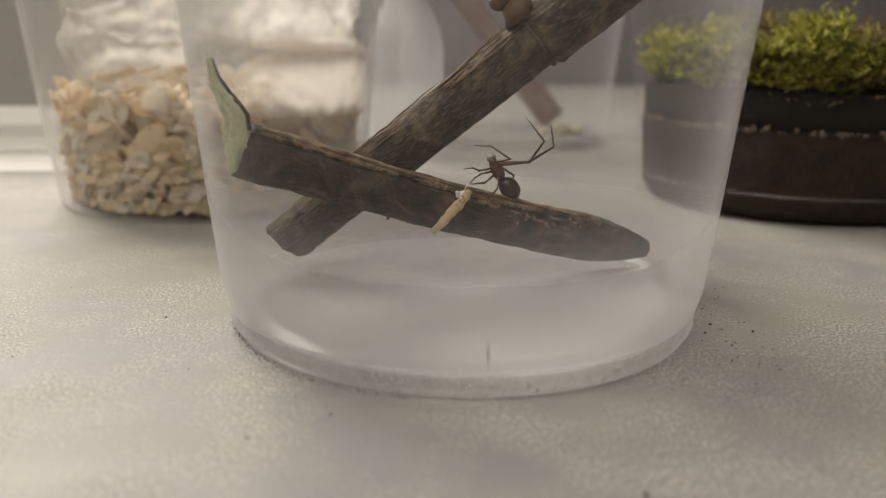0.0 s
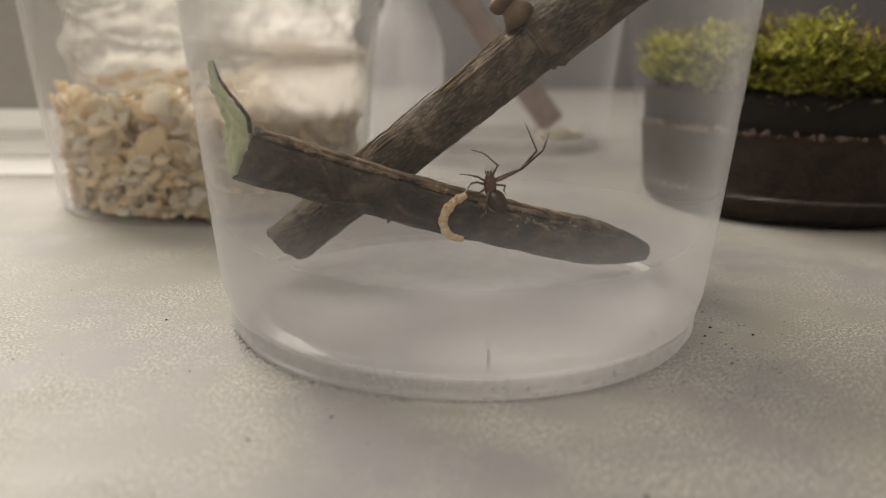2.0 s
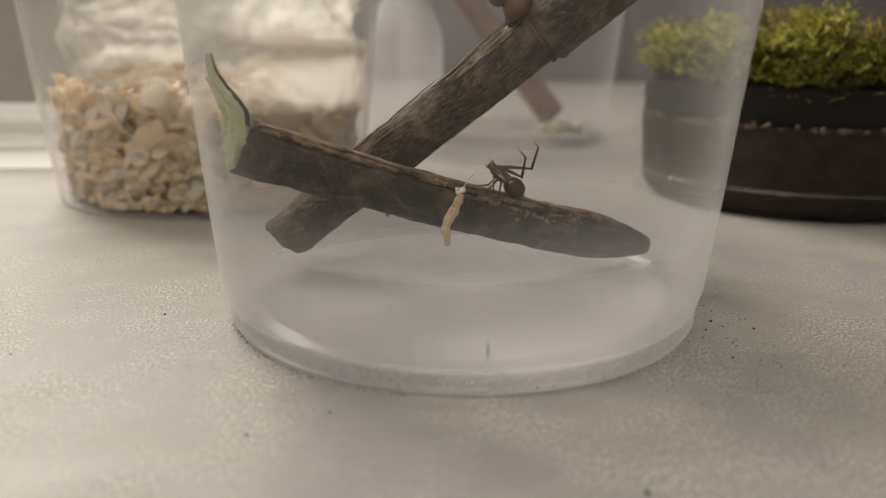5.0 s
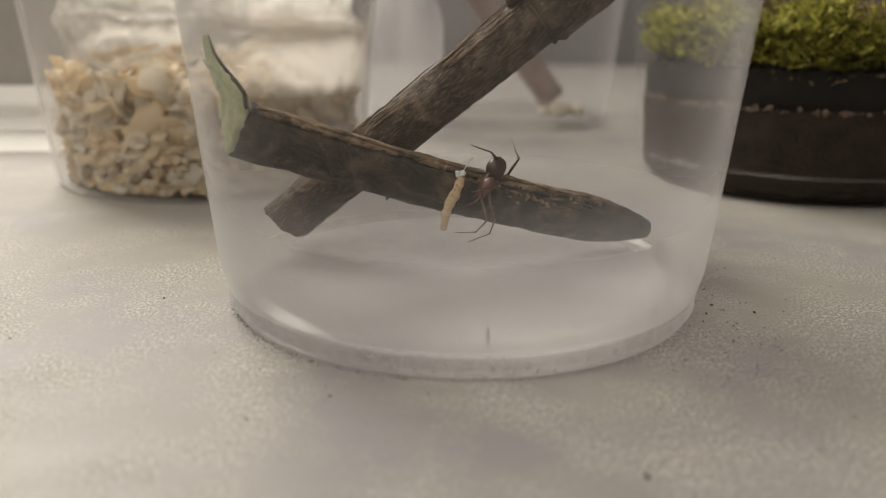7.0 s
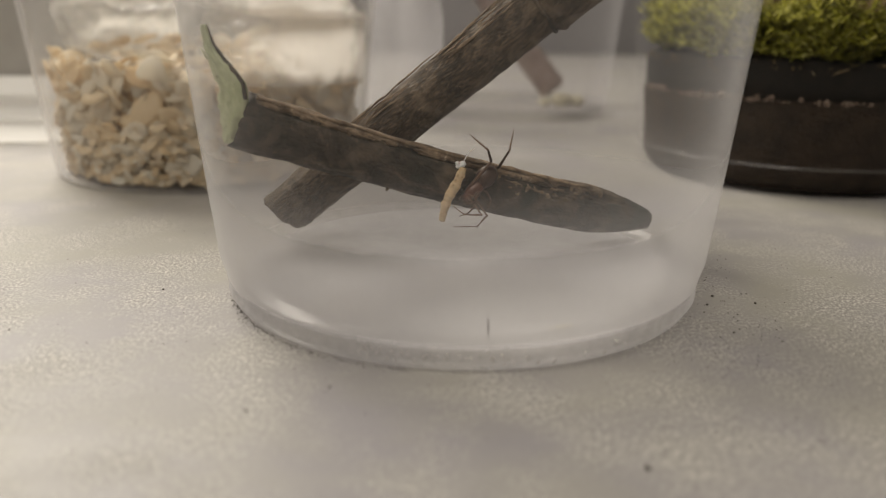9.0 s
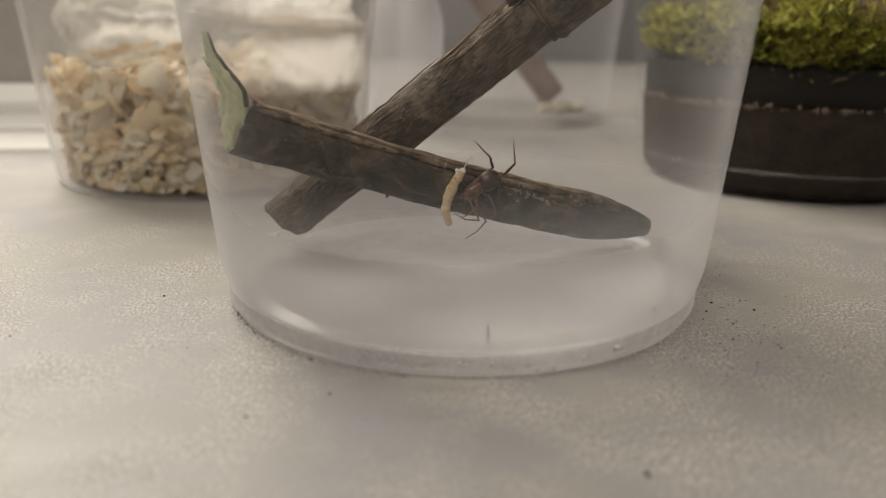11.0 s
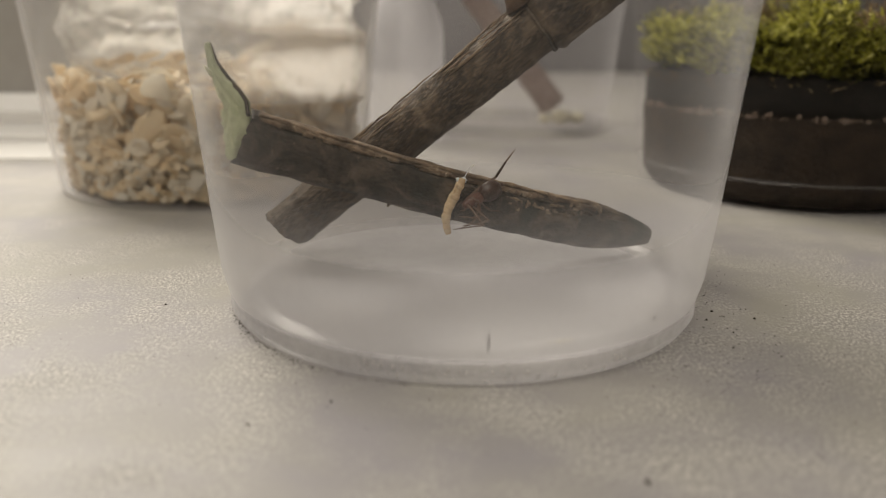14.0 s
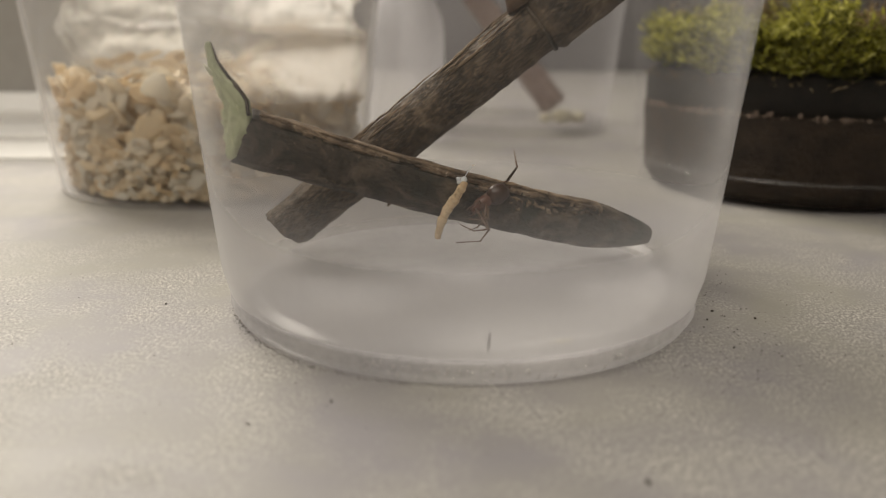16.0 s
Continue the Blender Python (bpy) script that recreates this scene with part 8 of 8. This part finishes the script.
    walk(larva_rings[4], [
        (0, pose(-0.00130, -0.00260, 0.01965, -90.0, 50.2, 180.0)),
        (0.5, pose(-0.00134, -0.00260, 0.01932, -90.0, 61.1, -180.0)),
        (1, pose(-0.00235, -0.00260, 0.02029, -90.0, 60.0, 180.0)),
        (1.5, pose(-0.00283, -0.00260, 0.01966, -90.0, 61.7, -180.0)),
        (2, pose(-0.00316, -0.00260, 0.01949, -90.0, 63.9, 180.0)),
        (2.5, pose(-0.00268, -0.00260, 0.01825, -90.0, 69.3, 180.0)),
        (3, pose(-0.00210, -0.00260, 0.01791, -90.0, 57.7, 180.0)),
        (3.5, pose(-0.00213, -0.00260, 0.01791, -90.0, 56.6, 180.0)),
        (4, pose(-0.00193, -0.00260, 0.01781, -90.0, 58.4, 180.0)),
        (6.3, pose(-0.00188, -0.00260, 0.01789, -90.0, 66.7, 180.0)),
        (6.5, pose(-0.00181, -0.00260, 0.01785, -90.0, 66.6, 180.0)),
        (7, pose(-0.00175, -0.00260, 0.01775, -90.0, 64.0, 180.0)),
        (7.5, pose(-0.00189, -0.00260, 0.01755, -90.0, 66.9, 180.0)),
        (8, pose(-0.00169, -0.00260, 0.01790, -90.0, 63.6, 180.0)),
        (8.5, pose(-0.00170, -0.00260, 0.01772, -90.0, 62.5, 180.0)),
        (9, pose(-0.00163, -0.00260, 0.01774, -90.0, 62.4, 180.0)),
        (11.5, pose(-0.00237, -0.00260, 0.01864, -90.0, 67.9, 180.0)),
        (12, pose(-0.00247, -0.00260, 0.01869, -90.0, 63.5, 180.0)),
        (12.5, pose(-0.00223, -0.00260, 0.01853, -90.0, 59.1, 180.0)),
        (13, pose(-0.00244, -0.00260, 0.01871, -90.0, 64.9, -180.0)),
        (13.5, pose(-0.00201, -0.00260, 0.01870, -90.0, 66.3, 180.0)),
        (14, pose(-0.00198, -0.00260, 0.01863, -90.0, 65.1, 180.0)),
        (14.5, pose(-0.00181, -0.00260, 0.01818, -90.0, 66.0, 180.0)),
        (15, pose(-0.00194, -0.00260, 0.01824, -90.0, 60.8, 180.0)),
        (15.5, pose(-0.00201, -0.00260, 0.01762, -90.0, 53.1, 180.0)),
        (16, pose(-0.00223, -0.00260, 0.01785, -90.0, 56.9, 180.0))])
    walk(larva_rings[5], [
        (0, pose(-0.00192, -0.00260, 0.01894, -90.0, 48.3, 180.0)),
        (0.5, pose(-0.00191, -0.00260, 0.01840, -90.0, 55.6, -180.0)),
        (1, pose(-0.00275, -0.00260, 0.01935, -90.0, 73.5, 180.0)),
        (1.5, pose(-0.00320, -0.00260, 0.01858, -90.0, 80.4, 180.0)),
        (2, pose(-0.00354, -0.00260, 0.01839, -90.0, 78.1, 180.0)),
        (2.5, pose(-0.00300, -0.00260, 0.01731, -90.0, 72.5, 180.0)),
        (3, pose(-0.00260, -0.00260, 0.01710, -90.0, 59.5, 180.0)),
        (3.5, pose(-0.00264, -0.00260, 0.01711, -90.0, 57.6, 180.0)),
        (4, pose(-0.00243, -0.00260, 0.01700, -90.0, 58.1, 180.0)),
        (6.3, pose(-0.00225, -0.00260, 0.01702, -90.0, 67.3, 180.0)),
        (6.5, pose(-0.00218, -0.00260, 0.01698, -90.0, 66.8, 180.0)),
        (7, pose(-0.00216, -0.00260, 0.01690, -90.0, 64.3, 180.0)),
        (7.5, pose(-0.00226, -0.00260, 0.01668, -90.0, 67.4, 180.0)),
        (8, pose(-0.00212, -0.00260, 0.01705, -90.0, 63.7, 180.0)),
        (8.5, pose(-0.00213, -0.00260, 0.01689, -90.0, 62.9, 180.0)),
        (9, pose(-0.00208, -0.00260, 0.01688, -90.0, 62.3, 180.0)),
        (11.5, pose(-0.00272, -0.00260, 0.01770, -90.0, 71.6, 180.0)),
        (12, pose(-0.00289, -0.00260, 0.01775, -90.0, 68.3, 180.0)),
        (12.5, pose(-0.00275, -0.00260, 0.01758, -90.0, 63.5, 180.0)),
        (13, pose(-0.00284, -0.00260, 0.01769, -90.0, 72.3, 180.0)),
        (13.5, pose(-0.00241, -0.00260, 0.01775, -90.0, 68.3, 180.0)),
        (14, pose(-0.00239, -0.00260, 0.01771, -90.0, 66.3, 180.0)),
        (14.5, pose(-0.00221, -0.00260, 0.01728, -90.0, 65.8, 180.0)),
        (15, pose(-0.00242, -0.00260, 0.01737, -90.0, 61.0, 180.0)),
        (15.5, pose(-0.00264, -0.00260, 0.01675, -90.0, 55.1, 180.0)),
        (16, pose(-0.00281, -0.00260, 0.01692, -90.0, 58.9, 180.0))])
    walk(larva_rings[6], [
        (0, pose(-0.00256, -0.00260, 0.01824, -90.0, 46.9, 180.0)),
        (0.5, pose(-0.00259, -0.00260, 0.01757, -90.0, 45.6, -180.0)),
        (1, pose(-0.00295, -0.00260, 0.01834, -90.0, 84.0, 180.0)),
        (1.5, pose(-0.00321, -0.00260, 0.01743, 90.0, 81.3, 0.0)),
        (2, pose(-0.00357, -0.00260, 0.01724, 90.0, 81.5, 0.0)),
        (2.5, pose(-0.00329, -0.00260, 0.01637, -90.0, 73.1, 180.0)),
        (3, pose(-0.00303, -0.00260, 0.01626, -90.0, 67.0, 180.0)),
        (3.5, pose(-0.00310, -0.00260, 0.01629, -90.0, 64.1, 180.0)),
        (4, pose(-0.00290, -0.00260, 0.01619, -90.0, 61.6, 180.0)),
        (6.3, pose(-0.00260, -0.00260, 0.01614, -90.0, 69.3, 180.0)),
        (6.5, pose(-0.00254, -0.00260, 0.01610, -90.0, 68.7, 180.0)),
        (7, pose(-0.00255, -0.00260, 0.01604, -90.0, 66.3, 180.0)),
        (7.5, pose(-0.00261, -0.00260, 0.01580, -90.0, 69.2, 180.0)),
        (8, pose(-0.00252, -0.00260, 0.01618, -90.0, 66.1, 180.0)),
        (8.5, pose(-0.00254, -0.00260, 0.01604, -90.0, 65.2, 180.0)),
        (9, pose(-0.00253, -0.00260, 0.01602, -90.0, 63.2, 180.0)),
        (11.5, pose(-0.00298, -0.00260, 0.01674, -90.0, 77.7, 180.0)),
        (12, pose(-0.00319, -0.00260, 0.01677, -90.0, 78.0, 180.0)),
        (12.5, pose(-0.00312, -0.00260, 0.01657, -90.0, 76.3, 180.0)),
        (13, pose(-0.00310, -0.00260, 0.01662, -90.0, 81.1, 180.0)),
        (13.5, pose(-0.00275, -0.00260, 0.01678, -90.0, 73.1, 180.0)),
        (14, pose(-0.00277, -0.00260, 0.01678, -90.0, 70.1, 180.0)),
        (14.5, pose(-0.00261, -0.00260, 0.01639, -90.0, 66.1, 180.0)),
        (15, pose(-0.00288, -0.00260, 0.01648, -90.0, 64.0, 180.0)),
        (15.5, pose(-0.00319, -0.00260, 0.01582, -90.0, 63.9, 180.0)),
        (16, pose(-0.00335, -0.00260, 0.01597, -90.0, 62.3, 180.0))])
    walk(larva_rings[7], [
        (0, pose(-0.00321, -0.00260, 0.01755, -90.0, 46.2, 180.0)),
        (0.5, pose(-0.00340, -0.00260, 0.01686, -90.0, 36.6, 180.0)),
        (1, pose(-0.00302, -0.00260, 0.01730, -90.0, 88.7, 180.0)),
        (1.5, pose(-0.00286, -0.00260, 0.01634, 90.0, 62.6, 0.0)),
        (2, pose(-0.00324, -0.00260, 0.01613, 90.0, 65.5, 0.0)),
        (2.5, pose(-0.00351, -0.00260, 0.01541, -90.0, 81.4, 180.0)),
        (3, pose(-0.00329, -0.00260, 0.01535, -90.0, 79.9, 180.0)),
        (3.5, pose(-0.00333, -0.00260, 0.01540, -90.0, 86.5, 180.0)),
        (4, pose(-0.00321, -0.00260, 0.01531, -90.0, 79.3, 180.0)),
        (6.3, pose(-0.00288, -0.00260, 0.01524, -90.0, 76.0, 180.0)),
        (6.5, pose(-0.00284, -0.00260, 0.01521, -90.0, 74.3, 180.0)),
        (7, pose(-0.00289, -0.00260, 0.01516, -90.0, 71.8, 180.0)),
        (7.5, pose(-0.00291, -0.00260, 0.01490, -90.0, 73.8, 180.0)),
        (8, pose(-0.00286, -0.00260, 0.01529, -90.0, 72.2, 180.0)),
        (8.5, pose(-0.00290, -0.00260, 0.01516, -90.0, 70.7, 180.0)),
        (9, pose(-0.00295, -0.00260, 0.01514, -90.0, 65.8, 180.0)),
        (11.5, pose(-0.00312, -0.00260, 0.01575, -90.0, 86.5, 180.0)),
        (12, pose(-0.00331, -0.00260, 0.01575, -90.0, 88.3, 180.0)),
        (12.5, pose(-0.00324, -0.00260, 0.01550, 90.0, 89.0, 0.0)),
        (13, pose(-0.00319, -0.00260, 0.01553, -90.0, 88.5, 180.0)),
        (13.5, pose(-0.00297, -0.00260, 0.01578, -90.0, 82.4, 180.0)),
        (14, pose(-0.00306, -0.00260, 0.01581, -90.0, 76.1, 180.0)),
        (14.5, pose(-0.00303, -0.00260, 0.01550, -90.0, 63.4, 180.0)),
        (15, pose(-0.00329, -0.00260, 0.01557, -90.0, 67.6, 180.0)),
        (15.5, pose(-0.00362, -0.00260, 0.01484, -90.0, 69.6, 180.0)),
        (16, pose(-0.00384, -0.00260, 0.01498, -90.0, 65.5, 180.0))])
    walk(larva_rings[8], [
        (0, pose(-0.00386, -0.00260, 0.01687, -90.0, 46.1, 180.0)),
        (0.5, pose(-0.00435, -0.00260, 0.01637, -90.0, 18.3, 180.0)),
        (1, pose(-0.00302, -0.00260, 0.01627, 90.0, 88.5, 0.0)),
        (1.5, pose(-0.00208, -0.00260, 0.01555, 90.0, 28.5, -0.0)),
        (2, pose(-0.00258, -0.00260, 0.01520, 90.0, 43.5, 0.0)),
        (2.5, pose(-0.00336, -0.00260, 0.01449, 90.0, 63.1, 0.0)),
        (3, pose(-0.00332, -0.00260, 0.01442, 90.0, 82.9, 0.0)),
        (3.5, pose(-0.00324, -0.00260, 0.01448, 90.0, 75.2, 0.0)),
        (4, pose(-0.00312, -0.00260, 0.01442, 90.0, 67.8, 0.0)),
        (6.3, pose(-0.00302, -0.00260, 0.01431, -90.0, 87.8, 180.0)),
        (6.5, pose(-0.00303, -0.00260, 0.01429, -90.0, 83.0, 180.0)),
        (7, pose(-0.00312, -0.00260, 0.01425, -90.0, 79.6, 180.0)),
        (7.5, pose(-0.00312, -0.00260, 0.01399, -90.0, 79.9, 180.0)),
        (8, pose(-0.00309, -0.00260, 0.01436, -90.0, 79.8, 180.0)),
        (8.5, pose(-0.00316, -0.00260, 0.01426, -90.0, 76.9, 180.0)),
        (9, pose(-0.00329, -0.00260, 0.01424, -90.0, 72.5, 180.0)),
        (11.5, pose(-0.00307, -0.00260, 0.01476, 90.0, 81.0, 0.0)),
        (12, pose(-0.00324, -0.00260, 0.01473, 90.0, 81.1, 0.0)),
        (12.5, pose(-0.00314, -0.00260, 0.01442, 90.0, 80.4, 0.0)),
        (13, pose(-0.00313, -0.00260, 0.01444, 90.0, 82.2, 0.0)),
        (13.5, pose(-0.00301, -0.00260, 0.01476, 90.0, 86.9, 0.0)),
        (14, pose(-0.00320, -0.00260, 0.01482, -90.0, 87.6, 180.0)),
        (14.5, pose(-0.00340, -0.00260, 0.01459, -90.0, 72.2, 180.0)),
        (15, pose(-0.00363, -0.00260, 0.01463, -90.0, 73.5, 180.0)),
        (15.5, pose(-0.00396, -0.00260, 0.01381, -90.0, 73.0, 180.0)),
        (16, pose(-0.00425, -0.00260, 0.01396, -90.0, 70.8, 180.0))])
    walk(larva_rings[9], [
        (0, pose(-0.00452, -0.00260, 0.01619, -90.0, 46.3, 180.0)),
        (0.5, pose(-0.00538, -0.00260, 0.01633, -90.0, -13.9, 180.0)),
        (1, pose(-0.00293, -0.00260, 0.01524, 90.0, 81.8, 0.0)),
        (1.5, pose(-0.00100, -0.00260, 0.01518, 90.0, 9.4, -0.0)),
        (2, pose(-0.00159, -0.00260, 0.01465, 90.0, 14.5, 0.0)),
        (2.5, pose(-0.00275, -0.00260, 0.01376, 90.0, 36.7, 0.0)),
        (3, pose(-0.00295, -0.00260, 0.01360, 90.0, 48.3, 0.0)),
        (3.5, pose(-0.00293, -0.00260, 0.01359, 90.0, 66.4, 0.0)),
        (4, pose(-0.00283, -0.00260, 0.01353, 90.0, 76.4, 0.0)),
        (6.3, pose(-0.00305, -0.00260, 0.01337, -90.0, 87.9, 180.0)),
        (6.5, pose(-0.00310, -0.00260, 0.01335, -90.0, 87.8, 180.0)),
        (7, pose(-0.00327, -0.00260, 0.01331, -90.0, 83.0, 180.0)),
        (7.5, pose(-0.00327, -0.00260, 0.01305, -90.0, 82.3, 180.0)),
        (8, pose(-0.00323, -0.00260, 0.01342, -90.0, 84.3, 180.0)),
        (8.5, pose(-0.00335, -0.00260, 0.01333, -90.0, 80.4, 180.0)),
        (9, pose(-0.00351, -0.00260, 0.01329, -90.0, 81.6, 180.0)),
        (11.5, pose(-0.00279, -0.00260, 0.01381, 90.0, 65.2, 0.0)),
        (12, pose(-0.00293, -0.00260, 0.01377, 90.0, 62.9, 0.0)),
        (12.5, pose(-0.00286, -0.00260, 0.01337, 90.0, 69.6, 0.0)),
        (13, pose(-0.00285, -0.00260, 0.01339, 90.0, 67.4, -0.0)),
        (13.5, pose(-0.00286, -0.00260, 0.01375, 90.0, 76.4, 0.0)),
        (14, pose(-0.00311, -0.00260, 0.01383, 90.0, 76.7, 0.0)),
        (14.5, pose(-0.00349, -0.00260, 0.01365, 90.0, 83.6, 0.0)),
        (15, pose(-0.00381, -0.00260, 0.01366, -90.0, 85.7, 180.0)),
        (15.5, pose(-0.00423, -0.00260, 0.01277, -90.0, 78.2, 180.0)),
        (16, pose(-0.00452, -0.00260, 0.01290, -90.0, 79.8, 180.0))])
    walk(larva_rings[10], [
        (0, pose(-0.00517, -0.00260, 0.01551, -90.0, 46.4, 180.0)),
        (0.5, pose(-0.00641, -0.00260, 0.01665, -90.0, -20.8, 180.0)),
        (1, pose(-0.00277, -0.00260, 0.01422, 90.0, 80.0, 0.0)),
        (1.5, pose(0.00015, -0.00260, 0.01498, 90.0, 9.5, -0.0)),
        (2, pose(-0.00044, -0.00260, 0.01445, 90.0, 5.2, 0.0)),
        (2.5, pose(-0.00195, -0.00260, 0.01318, 90.0, 35.1, 0.0)),
        (3, pose(-0.00224, -0.00260, 0.01301, 90.0, 30.5, 0.0)),
        (3.5, pose(-0.00256, -0.00260, 0.01272, 90.0, 66.8, 0.0)),
        (4, pose(-0.00261, -0.00260, 0.01261, 90.0, 76.5, 0.0)),
        (6.3, pose(-0.00310, -0.00260, 0.01243, -90.0, 86.4, 180.0)),
        (6.5, pose(-0.00316, -0.00260, 0.01240, -90.0, 85.2, 180.0)),
        (7, pose(-0.00340, -0.00260, 0.01238, -90.0, 80.6, 180.0)),
        (7.5, pose(-0.00341, -0.00260, 0.01212, -90.0, 80.3, 180.0)),
        (8, pose(-0.00333, -0.00260, 0.01246, -90.0, 83.6, 180.0)),
        (8.5, pose(-0.00351, -0.00260, 0.01240, -90.0, 79.7, 180.0)),
        (9, pose(-0.00364, -0.00260, 0.01233, -90.0, 83.1, 180.0)),
        (11.5, pose(-0.00234, -0.00260, 0.01292, 90.0, 62.2, 0.0)),
        (12, pose(-0.00241, -0.00260, 0.01289, 90.0, 56.5, 0.0)),
        (12.5, pose(-0.00244, -0.00260, 0.01237, 90.0, 65.0, 0.0)),
        (13, pose(-0.00240, -0.00260, 0.01239, 90.0, 64.0, -0.0)),
        (13.5, pose(-0.00259, -0.00260, 0.01275, 90.0, 73.4, 0.0)),
        (14, pose(-0.00283, -0.00260, 0.01287, 90.0, 71.9, 0.0)),
        (14.5, pose(-0.00332, -0.00260, 0.01268, 90.0, 76.1, 0.0)),
        (15, pose(-0.00381, -0.00260, 0.01266, 90.0, 86.1, 0.0)),
        (15.5, pose(-0.00442, -0.00260, 0.01171, -90.0, 81.3, 180.0)),
        (16, pose(-0.00469, -0.00260, 0.01181, -90.0, 82.8, 180.0))])


motions()
